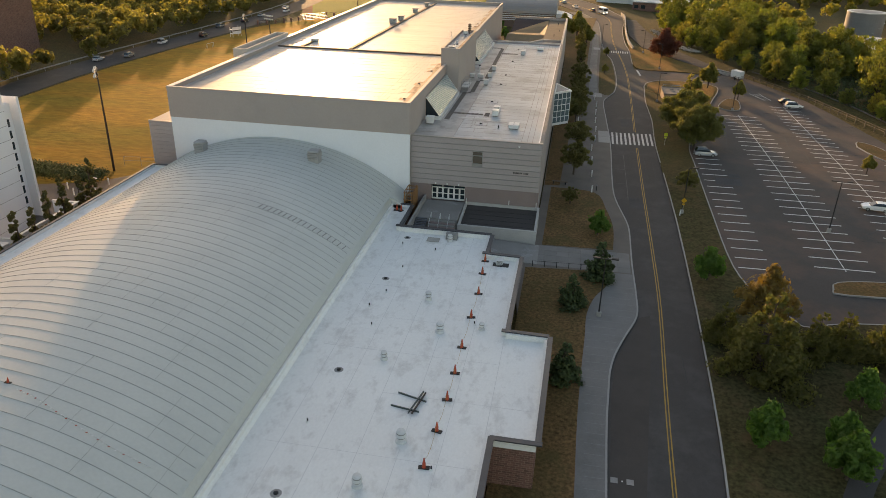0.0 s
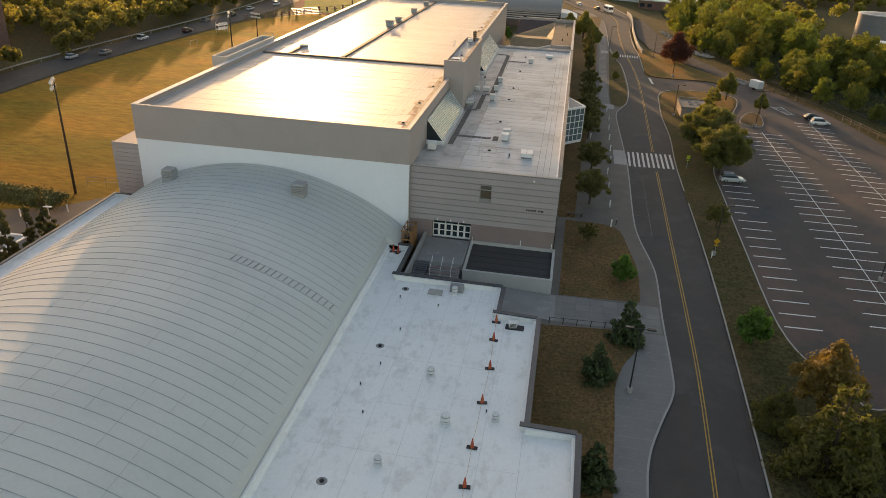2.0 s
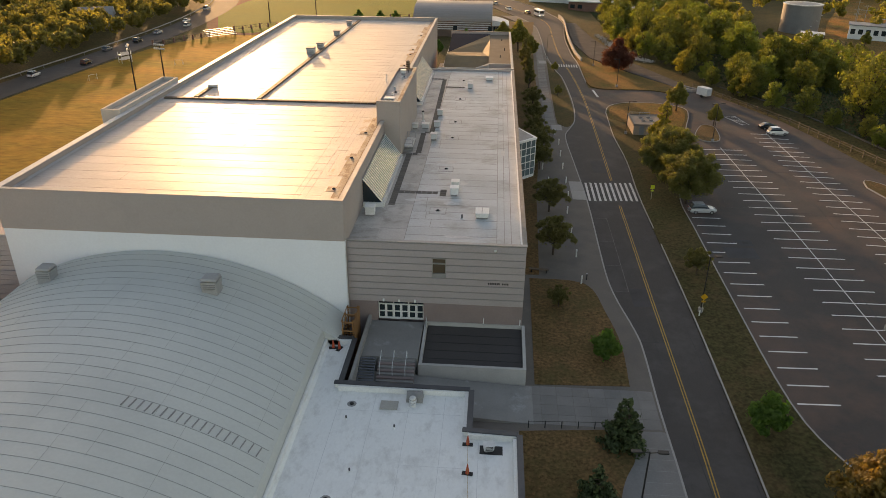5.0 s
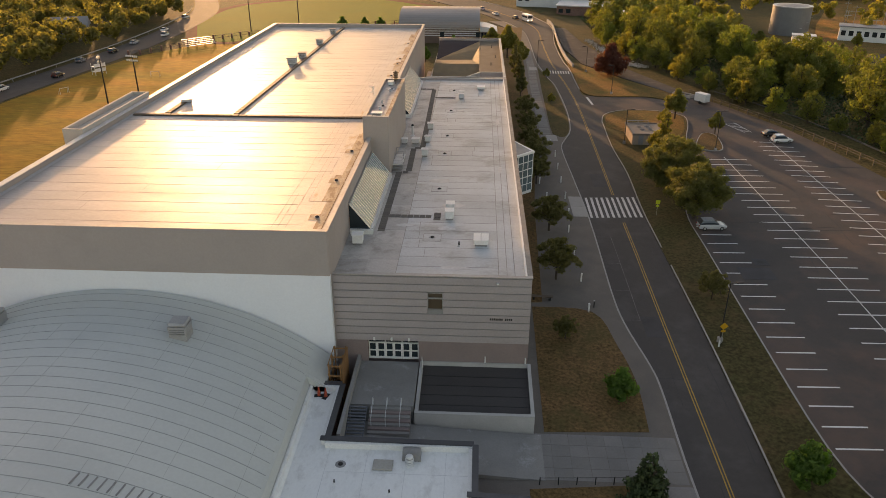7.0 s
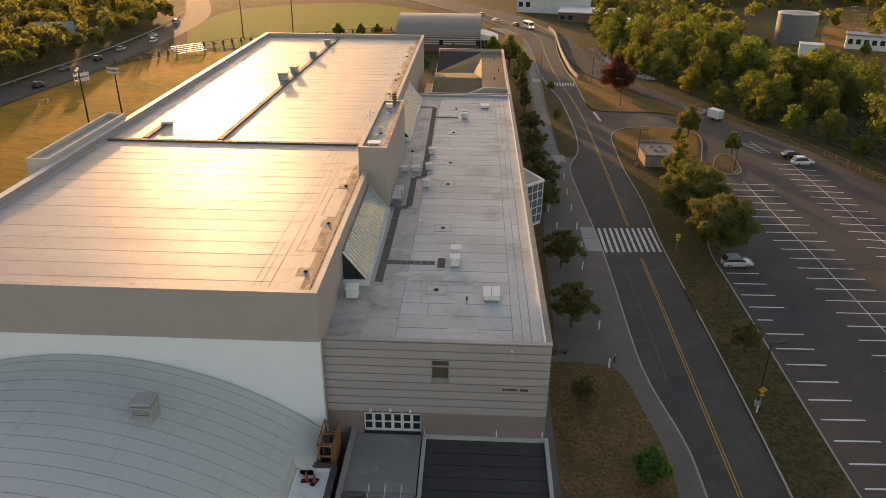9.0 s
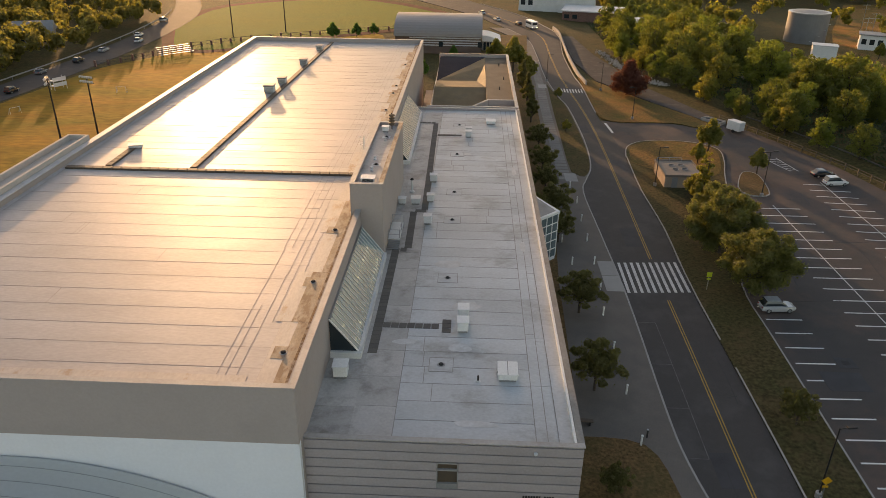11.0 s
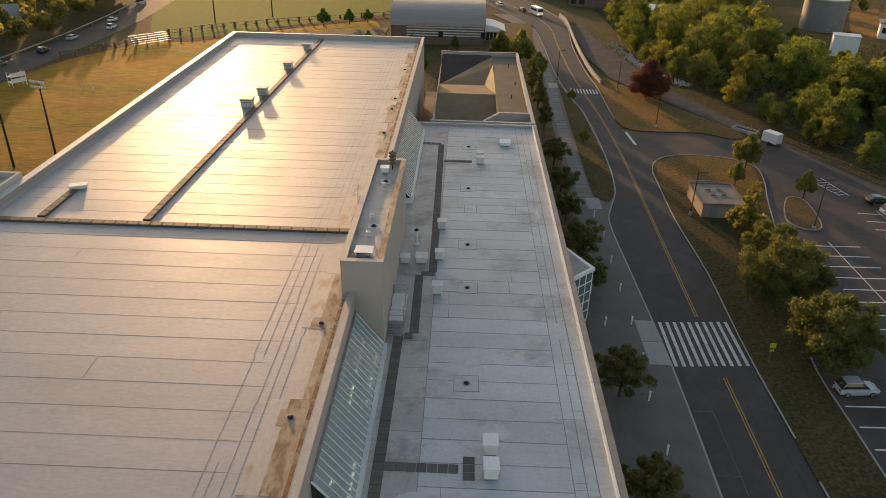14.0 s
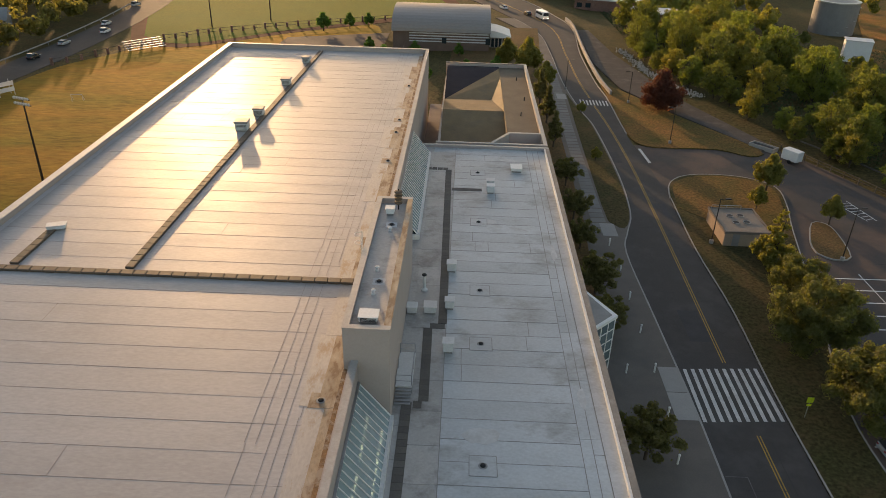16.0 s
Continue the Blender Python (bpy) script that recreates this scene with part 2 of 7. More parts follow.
BARK = surface("bark", (0.09, 0.065, 0.045), None, rough=0.95, grain=14, patch=2, bump=0.8)
LEAF = [leafy("leaf_deep", (0.13, 0.142, 0.044), (0.155, 0.152, 0.046), 0.55), leafy("leaf_mid", (0.19, 0.172, 0.05), (0.14, 0.145, 0.044), 0.55),
        leafy("leaf_fresh", (0.145, 0.17, 0.046), (0.17, 0.178, 0.05), 0.55), leafy("leaf_bronze", (0.20, 0.125, 0.04), (0.15, 0.125, 0.04), 0.4),
        leafy("leaf_red", (0.10, 0.034, 0.026), (0.13, 0.044, 0.03), 0.45), leafy("needle_dark", (0.05, 0.075, 0.03), (0.06, 0.08, 0.032), 0.1)]


# ---- building blocks ----
def link(name, bm, material, parent=None, smooth=False):
    me = bpy.data.meshes.new(name)
    bm.normal_update()
    bm.to_mesh(me)
    bm.free()
    me.materials.append(material)
    if smooth:
        for p in me.polygons:
            p.use_smooth = True
    ob = new(name, me)
    if parent:
        ob.parent = parent
    return ob


def part(name, bm, material, parent, label="", smooth=False):
    ob = link(name, bm, material, parent, smooth)
    return tagged(ob, label) if label else ob


def thing(name, label, category, at=(0, 0, 0), group="", kind="", turn=0):
    ob = new(name)
    ob.empty_display_size = 0.3
    ob.matrix_basis = pose(*at, 0, 0, turn)
    return tagged(ob, label, category, group, kind)


def piece(name, mesh, parent, m=None):
    ob = new(name, mesh)
    ob.parent = parent
    if m is not None:
        ob.matrix_basis = m
    return ob


def box(x0, x1, y0, y1, z0, z1, bm=None, bevel=0.0):
    own = bm or bmesh.new()
    v = [own.verts.new((x, y, z)) for x in (x0, x1) for y in (y0, y1) for z in (z0, z1)]
    f = [own.faces.new([v[i] for i in q]) for q in ((0, 1, 3, 2), (4, 6, 7, 5), (0, 4, 5, 1), (2, 3, 7, 6), (0, 2, 6, 4), (1, 5, 7, 3))]
    if bevel:
        es = list({e for q in f for e in q.edges})
        bmesh.ops.bevel(own, geom=es, offset=bevel, segments=1, affect="EDGES")
    return own


def tube(a, b, r0, r1=None, n=8, bm=None, caps=True):
    own = bm or bmesh.new()
    a, b = Vector(a), Vector(b)
    r1 = r0 if r1 is None else r1
    q = (b - a).to_track_quat("Z", "Y")
    rings = []
    for p, r in ((a, r0), (b, r1)):
        rings.append([own.verts.new(p + q @ Vector((r * math.cos(2 * math.pi * i / n), r * math.sin(2 * math.pi * i / n), 0))) for i in range(n)])
    for i in range(n):
        own.faces.new((rings[0][i], rings[0][(i + 1) % n], rings[1][(i + 1) % n], rings[1][i]))
    if caps:
        own.faces.new(rings[0][::-1])
        own.faces.new(rings[1])
    return own


def lathe(profile, n=16, bm=None, at=(0, 0, 0)):
    own = bm or bmesh.new()
    rings = []
    for r, z in profile:
        rings.append([own.verts.new((at[0] + r * math.cos(2 * math.pi * i / n), at[1] + r * math.sin(2 * math.pi * i / n), at[2] + z)) for i in range(n)])
    for a, b in zip(rings, rings[1:]):
        for i in range(n):
            own.faces.new((a[i], a[(i + 1) % n], b[(i + 1) % n], b[i]))
    own.faces.new(rings[0][::-1])
    own.faces.new(rings[-1])
    return own


def prism(poly, z0, z1, bm=None):
    own = bm or bmesh.new()
    lo = [own.verts.new((x, y, z0)) for x, y in poly]
    hi = [own.verts.new((x, y, z1)) for x, y in poly]
    n = len(poly)
    own.faces.new(hi)
    own.faces.new(lo[::-1])
    for i in range(n):
        own.faces.new((lo[i], lo[(i + 1) % n], hi[(i + 1) % n], hi[i]))
    return own


def ground_z(x, y):
    """The slope falls gently towards the start of the flight, and away under the wood."""
    d = max(0.0, 150.0 - y)
    e = x - max(24.0, 75.0 - 0.27 * (y - 180.0))
    e = min(1.0, max(0.0, e / 75.0)) if y > 165 else 0.0
    return -0.03 * d * d / (d + 15.0) - 14.0 * e * e * (3 - 2 * e) * min(1.0, max(0.0, (y - 165) / 40))


def smooth_line(pts, n=6):
    """A rounded line through points of the plan."""
    p = [Vector((*q, 0)) for q in pts]
    res = []
    for i in range(len(p) - 1):
        a, b, c, d = p[max(i - 1, 0)], p[i], p[i + 1], p[min(i + 2, len(p) - 1)]
        for k in range(n):
            t = k / n
            v = 0.5 * ((2 * b) + (c - a) * t + (2 * a - 5 * b + 4 * c - d) * t * t + (3 * b - a - 3 * c + d) * t ** 3)
            res.append((v.x, v.y))
    res.append(tuple(p[-1][:2]))
    return res


def patch(name, poly, top, material, parent=None, thick=0.3):
    """A piece of ground with this outline that lies on the slope, top metres over it."""
    bm = bmesh.new()
    f = bm.faces.new([bm.verts.new((x, y, 0)) for x, y in poly])
    f.normal_update()
    if f.normal.z < 0:
        f.normal_flip()
    ys = [y for _, y in poly]
    y = math.floor(min(ys) / 2.5) * 2.5
    while y < min(max(ys), 156):
        if y > min(ys):
            bmesh.ops.bisect_plane(bm, geom=bm.verts[:] + bm.edges[:] + bm.faces[:], plane_co=(0, y, 0), plane_no=(0, 1, 0))
        y += 2.5 if y > 90 else 5
    r = bmesh.ops.extrude_face_region(bm, geom=bm.faces[:])
    new_v = {v for v in r["geom"] if isinstance(v, bmesh.types.BMVert)}
    for v in bm.verts:
        v.co.z = ground_z(v.co.x, v.co.y) + (top if v in new_v else top - thick)
    bmesh.ops.recalc_face_normals(bm, faces=bm.faces[:])
    bmesh.ops.triangulate(bm, faces=[f for f in bm.faces if len(f.verts) > 4])
    return link(name, bm, material, parent)


def ribbon(line, width, top, thick=0.25, bm=None, side=0.0):
    """A strip along a line of the plan: a kerb or a painted line. side shifts it to the left of its way."""
    own = bm or bmesh.new()
    prev = None
    n = len(line)
    for i, (x, y) in enumerate(line):
        a, b = line[max(i - 1, 0)], line[min(i + 1, n - 1)]
        d = Vector((b[0] - a[0], b[1] - a[1]))
        d.normalize()
        nx, ny = -d.y, d.x
        row = []
        for s in (side - width / 2, side + width / 2):
            px, py = x + nx * s, y + ny * s
            z = ground_z(px, py)
            row += [own.verts.new((px, py, z + top)), own.verts.new((px, py, z + top - thick))]
        if prev:
            own.faces.new((prev[0], row[0], row[2], prev[2]))
            own.faces.new((prev[0], prev[1], row[1], row[0]))
            own.faces.new((prev[2], row[2], row[3], prev[3]))
        else:
            own.faces.new((row[0], row[2], row[3], row[1]))
        prev = row
    own.faces.new((prev[0], prev[1], prev[3], prev[2]))
    bmesh.ops.recalc_face_normals(own, faces=own.faces[:])
    return own


def fine(line, step=4.0):
    res = []
    for (x0, y0), (x1, y1) in zip(line, line[1:]):
        k = max(1, int(math.hypot(x1 - x0, y1 - y0) / step))
        res += [(x0 + (x1 - x0) * i / k, y0 + (y1 - y0) * i / k) for i in range(k)]
    return res + [line[-1]]

# ---- ground, roads and paving ----
def ground_sheet():
    xs = [-3500, -900, -400, -260, -160, -100, -60, -30, 0, 25, 35, 45, 55, 65, 75, 85, 95, 105, 115, 130, 145, 160, 260, 420, 900, 3500]
    ys = [-3000, -600, -150, -60, 0, 20, 40, 60, 80, 95, 110, 120, 130, 138, 145, 150, 165, 180, 195, 210, 225, 240, 255, 270, 285, 300, 320, 340, 380, 420, 700, 1500, 4500]
    bm = bmesh.new()
    v = [[bm.verts.new((x, y, ground_z(x, max(y, -40)) - 0.3)) for x in xs] for y in ys]
    for j in range(len(ys) - 1):
        for i in range(len(xs) - 1):
            bm.faces.new((v[j][i], v[j][i + 1], v[j + 1][i + 1], v[j + 1][i]))
    return tagged(link("ground", bm, BANK), "rough olive and brown ground round the campus", "ground", kind="structure")


ground_sheet()
ROAD_R = smooth_line([(16.6, 10), (17.2, 60), (18.2, 80), (18.8, 100), (19.1, 125), (18.9, 158), (19.6, 177), (19.4, 192), (20.1, 208)], 4)
ROAD_L = smooth_line([(7.8, 10), (8.7, 70), (9.1, 83), (9.6, 88.5), (10.9, 93), (12.4, 97.5), (12.6, 102), (12.5, 110), (12.6, 119), (12.3, 123), (11.1, 130.5), (10.8, 138),
                      (11.0, 158), (10.6, 175), (10.3, 190), (11.6, 196), (13.2, 202.5), (14.0, 217), (13.6, 240), (12.4, 250), (11.0, 271), (10.9, 300), (9.5, 325), (1, 352), (-14, 385), (-60, 460)], 4)
ROAD_R2 = smooth_line([(20.1, 208), (19.6, 222), (18.9, 237), (19.0, 260), (18.4, 272), (18.6, 300), (20.4, 330), (17.5, 350), (5, 388), (-40, 470)], 4)
tagged(patch("road", ROAD_L + (ROAD_R + ROAD_R2[1:])[::-1], -0.15, ASPHALT), "dark worn asphalt two-lane campus road", "road", kind="structure")
LOT_EDGE = [(20.1, 208), (19.2, 231), (38, 229.5), (45.5, 230.5), (50.5, 219.6), (56, 205), (58.5, 194), (60.5, 182), (66, 150), (78, 104), (39, 101.5), (30.2, 99.2), (28, 101.5), (24.6, 108), (24.4, 150), (24.6, 165), (20, 190)]
tagged(patch("parking_lot", LOT_EDGE, -0.156, LOT), "grey and reddish-brown worn asphalt parking lot", "parking lot", kind="structure")
VERGE_LINE = smooth_line([(20.1, 208), (21.3, 213.5), (24.4, 217), (29.4, 218), (34.6, 217), (37.8, 213.5), (37, 207), (35, 200), (32.5, 190), (29, 176), (25.2, 161), (24.7, 150), (24.5, 130), (24.7, 112), (26.6, 104.5),
                          (29, 100.6), (30.6, 99.2), (39, 101.5), (78, 104)], 4)
tagged(patch("verge", ROAD_R + VERGE_LINE[1:] + [(90, 60), (90, 10)], 0.0, VERGE), "patchy dark green and tan grass verge", "grass", kind="structure")
WALK_LEFT = [(6, 10), (6.2, 70), (2.5, 71), (-1, 100), (-17.5, 107), (-17.5, 119), (0.2, 119.4), (0.2, 198), (0.3, 250), (4, 330), (-2, 345)]
ROAD_Lw = [p for p in ROAD_L if p[1] <= 346]
tagged(patch("pavement", WALK_LEFT + ROAD_Lw[::-1], -0.004, WALK), "grey concrete pavement and plaza beside the road", "pavement", kind="structure")
LAWN_1 = smooth_line([(1.4, 133.2), (7.9, 132.4), (9.6, 126), (10.4, 120), (10.2, 113.2)], 4) + [(1.2, 112.8)]
LAWN_2 = [(-0.4, 106.2)] + smooth_line([(7, 106.9), (9.0, 105.8), (9.2, 103.6), (7.9, 100.8), (7.0, 97), (6.8, 92), (6.4, 83), (6.2, 70), (6.0, 10)], 4) + [(-0.4, 10)]
STRIP = smooth_line([(9.4, 199), (11.3, 197), (13.0, 203), (13.6, 217), (13.2, 240), (12.1, 249), (10.7, 262)], 3) + [(9.9, 234), (9.3, 205)]
for nm, poly, m, lb in (("lawn_1", LAWN_1, LAWN, "parched brown lawn with a rounded pavement edge"), ("lawn_2", LAWN_2, LAWN, "parched brown lawn along the low brick building"),
                        ("lawn_3", STRIP, VERGE, "narrow grass strip between pavement and road"),
                        ("lawn_4", [(0.3, 134), (2.6, 134.2), (3.4, 160), (6.0, 199), (6.8, 248), (8.2, 300), (10, 330), (-14, 330), (-16, 246), (0.3, 246)], LAWN, "brown planting bed along the building"),
                        ("lawn_5", smooth_line([(19.2, 236), (20, 231.6), (23.3, 229.8), (33.4, 229.9), (38.4, 227), (41, 231), (31, 249), (23, 266), (19.4, 270)], 3), DRYGRASS, "sunlit tan grass beside the side road"),
                        # Orange patch puts the sunlit end of the island into the grass colour.
                        ("lawn_6", smooth_line([(20.5, 204.5), (21.6, 212.6), (24.7, 216.2), (29.4, 217.3), (34.3, 216.2), (37.0, 213.0), (36.3, 207), (34.2, 200.2), (31, 198.6), (27.5, 201.4), (23.4, 201.0)], 3), DRYGRASS, "orange-brown dry grass patch standing for the sunlit end of the traffic island")):
    tagged(patch(nm, poly, 0.03, m), lb, "grass", kind="structure")
GRAVEL = surface("pale_gravel", (0.105, 0.092, 0.082), (0.078, 0.07, 0.063), spec=0.1, stain=(0.20, 0.18, 0.16), stain_scale=0.3, stain_amount=0.5, rough=0.95, grain=3, patch=0.4, bump=0.8)
bm = bmesh.new()
rows = []
for y in list(range(96, 262, 6)) + [262, 275, 290, 310, 335, 360]:
    a = 79 - (y - 96) * 0.15 if y < 150 else (70 - (y - 150) * 0.2 if y < 205 else (59 - (y - 205) * 0.5 if y < 245 else max(23.5, 39 - (y - 245) * 0.28)))
    row = []
    for k in range(10):
        x = a + 12.0 * k
        row.append(bm.verts.new((x, y, ground_z(x, y) - (0.03 if k else 0.24) - 0.004 * max(0, k - 7))))
    rows.append(row)
for a, b in zip(rows, rows[1:]):
    for k in range(9):
        bm.faces.new((a[k], a[k + 1], b[k + 1], b[k]))
tagged(link("bank", bm, BANK), "olive and brown rough grass bank falling to the wood", "grass", kind="structure")
tagged(patch("gravel_path", [(38.6, 228.6), (44.5, 231.8), (34, 262), (27.5, 300), (25, 330), (21.5, 330), (20.6, 290), (23.4, 267), (31.4, 249.6), (41.2, 231.4)], 0.0, GRAVEL), "pale gravel and rubble track beside the road", "path", kind="structure")
FIELD_ROAD = smooth_line([(-112, 60), (-116, 140), (-118, 185), (-116, 220), (-113, 255), (-111, 290), (-112, 330), (-118, 370), (-140, 430), (-190, 560)], 4)
bm = ribbon(fine(FIELD_ROAD, 8), 10, -0.2, 0.3)
tagged(link("field_road", bm, ASPHALT), "grey road along the far side of the playing field", "road", kind="structure")
tagged(patch("playing_field", smooth_line([(-56, 119), (-104, 116), (-110, 140), (-112, 185), (-110, 220), (-107, 250), (-104, 270), (-97, 284), (-89, 300), (-66, 317), (-40, 330), (-36, 300), (-50, 240), (-54, 170)], 4)[:-1], -0.26, GRASS, None, 0.2), "parched orange-green grass of a wide playing field", "grass", kind="structure")
FAR_PATH = [(-53, 60), (-53, 117), (-55.6, 118.4), (-55.6, 134), (-58.8, 128.2), (-66.5, 119.8), (-80, 115), (-110, 110), (-110, 60)]
tagged(patch("pavement_west", FAR_PATH, -0.1, WALK), "worn concrete path and court beside the rink", "pavement", kind="structure")

FOOTWAY = surface("pale_footway", (0.225, 0.215, 0.205), (0.18, 0.172, 0.163), rough=0.85, grain=7, patch=0.3, bump=0.2, spec=0.2, stain=(0.15, 0.143, 0.135), stain_scale=0.3, stain_amount=0.5)
inner = [p for p in LAWN_2 if p[0] > 5.5]
tagged(patch("footway", [p for p in ROAD_L if p[1] <= 106.5] + [(12.3, 107.0), (9.6, 107.0)] + inner, 0.006, FOOTWAY), "pale concrete footway curving along the road", "pavement", kind="structure")
joints = thing("footway_joints", "thin dark joints across the pale footway", "pavement joints", kind="structure")
for k in range(34):
    y = 62 + 1.3 * k
    xr = max((p for p in zip(ROAD_L, ROAD_L[1:]) if p[0][1] <= y <= p[1][1]), key=lambda q: q[0][0])
    f = (y - xr[0][1]) / (xr[1][1] - xr[0][1])
    x1 = xr[0][0] + f * (xr[1][0] - xr[0][0]) - 0.25
    part("joint", ribbon([(6.9 if y < 97 else 9.0, y), (x1, y)], 0.03, 0.0095, 0.01), UNITDARK, joints)
# kerbs
for nm, line, side in (("kerb_1", [p for p in ROAD_L if p[1] < 346], 0.09), ("kerb_2", ROAD_R, -0.09), ("kerb_3", VERGE_LINE, 0.0), ("kerb_4", [p for p in ROAD_R2 if 236 < p[1] < 420], -0.09)):
    tagged(link(nm, ribbon(fine(line, 5), 0.18, 0.012, 0.4, side=side), PALE), "pale concrete kerb", "kerb", kind="structure")

OLDLANE = surface("brown_worn_asphalt", (0.078, 0.068, 0.061), (0.062, 0.054, 0.049), rough=0.88, grain=12, patch=0.25, bump=0.3, stain=(0.045, 0.042, 0.04), stain_scale=0.3, stain_amount=0.4, spec=0.3)
tagged(patch("road_lane", [(8.0, 10), (8.9, 70), (9.3, 83), (9.8, 88.5), (11.1, 93), (12.6, 97.5), (13.8, 98.2), (13.3, 90), (12.6, 82), (11.7, 71), (11.0, 10)], -0.146, OLDLANE, None, 0.1), "older brown strip of asphalt beside the pavement", "road", kind="structure")
tagged(link("path", ribbon(fine(smooth_line([(24.5, 66), (27.5, 74.0), (30.6, 79.4), (34, 84.6), (41, 92), (52, 98)], 4), 2), 1.9, 0.03, 0.2), ASPHALT), "narrow dark asphalt footpath through the verge", "path", kind="structure")

# painted lines: road
YL = smooth_line([(12.9, 10), (13.6, 60), (14.1, 80), (15.0, 100), (15.2, 115), (15.3, 135), (15.6, 157)], 4)
YL2 = smooth_line([(15.8, 167.5), (16.2, 185), (16.6, 204), (16.8, 222), (16.4, 240), (15.6, 254)], 4)
YL3 = smooth_line([(15.4, 259), (14.8, 275), (14.8, 300), (14.8, 328), (9, 352), (-5, 387)], 4)
road_lines = thing("centre_line", "worn double yellow line along the middle of the road", "road marking", kind="structure")
for line in (YL, YL2, YL3):
    for s in (-0.13, 0.13):
        part("paint_stripe", ribbon(fine(line, 4), 0.1, -0.138, 0.012, side=s), YELLOW, road_lines)


def bars(name, x0, x1, y0, y1, n, lean, label):
    ob = thing(name, label, "crosswalk", kind="structure")
    w = (x1 - x0) / (n - 0.5)
    for i in range(n):
        x = x0 + i * w + w * 0.25
        part("painted_bar", ribbon([(x, y0 + lean * i), (x + 0.1, y1 + lean * i)], w * 0.44, -0.138, 0.012), PAINT, ob)


bars("crosswalk_1", 11.2, 18.7, 158.5, 166.2, 10, 0.06, "white zebra crossing with ten worn bars")
bars("crosswalk_2", 12.9, 18.6, 254.5, 258.0, 9, -0.05, "distant white zebra crossing")
stop = thing("stop_line", "short thick white stop line on the side road", "road marking", kind="structure")
part("paint_stripe", ribbon([(20.2, 222.5), (19.8, 229.2)], 0.5, -0.138, 0.012), PAINT, stop)
FAINT = surface("worn_road_paint", (0.15, 0.145, 0.14), (0.07, 0.067, 0.065), rough=0.8, grain=9, patch=0.9, mix=0.3, bump=0.1)
for nm, pts in (("bay_line_1", [(12.9, 131.2), (13.0, 152)]), ("bay_line_2", [(11.0, 131.2), (12.9, 131.2)]), ("bay_line_3", [(10.9, 137.6), (12.9, 137.6)]), ("bay_line_4", [(11.0, 144.3), (13.0, 144.3)]), ("bay_line_5", [(11.2, 152), (13.0, 152)])):
    b = thing(nm, "faint white parking bay line", "road marking", kind="structure")
    part("paint_stripe", ribbon(fine(pts, 4), 0.07, -0.138, 0.012), FAINT, b)

# painted lines: parking stalls
stalls = thing("stall_lines", "white painted parking stall lines", "parking lines", kind="structure")


def stall_row(x0, x1, ya, yb, step, drift=0.0, lean=0.0, mid=None):
    k, y = 0, ya
    while y <= yb:
        s = drift * (y - ya)
        part("stall_line", ribbon([(x0 + s, y), (x1 + s, y + lean)], 0.17, -0.145, 0.012), STALLPAINT, stalls)
        y += step
    if mid:
        part("stall_spine", ribbon(fine([(mid, ya - 0.5), (mid + drift * (yb - ya), yb + 0.5)], 5), 0.13, -0.1435, 0.012), PAINT, stalls)


stall_row(25.35, 29.3, 112.1, 156.5, 2.76, 0.0, 0.1)
stall_row(34.7, 41.8, 114.3, 186.5, 2.745, 0.0, 0.1, 38.25)
stall_row(46.2, 52.4, 117.3, 197.0, 2.64, 0.004, -0.4, 49.4)
stall_row(57.2, 63.0, 118.3, 160.0, 2.64, 0.0, -0.4, 60.0)

hatch = thing("hatched_zone", "white painted hatching at the end of a stall row", "parking lines", kind="structure")
for k in range(7):
    part("hatch_line", ribbon([(44.9 + 0.32 * k, 208.4 - 0.9 * k), (47.3 + 0.1 * k, 208.9 - 0.9 * k)], 0.13, -0.145, 0.012), PAINT, hatch)
part("hatch_edge", ribbon(fine([(46.9, 209.6), (48.2, 202.8)], 4), 0.13, -0.1435, 0.012), PAINT, hatch)
part("hatch_edge", ribbon(fine([(44.6, 209.0), (46.8, 202.6)], 4), 0.13, -0.1435, 0.012), PAINT, hatch)

# tar seams and asphalt repairs
TAR = surface("tar_seam", (0.022, 0.022, 0.023), None, rough=0.6, grain=9, patch=1, bump=0.1)
seams = thing("tar_seams", "thin black tar seams wandering over the asphalt", "road repair", kind="structure")
rt = random.Random(21)
for k in range(46):
    if k < 22:
        x, y = rt.uniform(12.0, 18.2), rt.uniform(70, 255)
        dx, dy = rt.choice(((0, 1), (0, 1), (1, 0.05))), 0
        L = rt.uniform(3, 16) if dx[0] == 0 else rt.uniform(1.2, 3.2)
    else:
        x, y = rt.uniform(27, 52), rt.uniform(112, 190)
        dx = rt.choice(((0.1, 1), (1, 0.1), (0.6, 0.6)))
        L = rt.uniform(3, 12)
    pts, px, py = [], x, y
    for i in range(6):
        pts.append((px, py))
        px += dx[0] * L / 5 + rt.uniform(-0.12, 0.12)
        py += dx[1] * L / 5 + rt.uniform(-0.12, 0.12)
    if max(p[0] for p in pts) > 18.6 and k < 22:
        continue
    part("tar_seam", ribbon(pts, rt.uniform(0.04, 0.08), -0.1405, 0.015), TAR, seams)
for k, (x0, y0, w, d) in enumerate(((13.0, 128, 2.0, 4), (13.4, 171, 2.2, 6), (16.9, 197, 1.9, 9), (12.2, 222, 3.4, 5), (27, 141, 4, 3))):
    tagged(patch("asphalt_repair", [(x0, y0), (x0 + w, y0), (x0 + w, y0 + d), (x0, y0 + d)], -0.143, PATCHED, None, 0.02), "darker rectangular asphalt repair", "road repair", kind="structure")

# ---- the large athletics building: field house, wing, annex ----
HX0, HX1, HY0, HY1, HZ = -52.0, -17.6, 118.4, 233.0, 15.0
WY0, WY1, WZ = 119.4, 198.6, 10.5


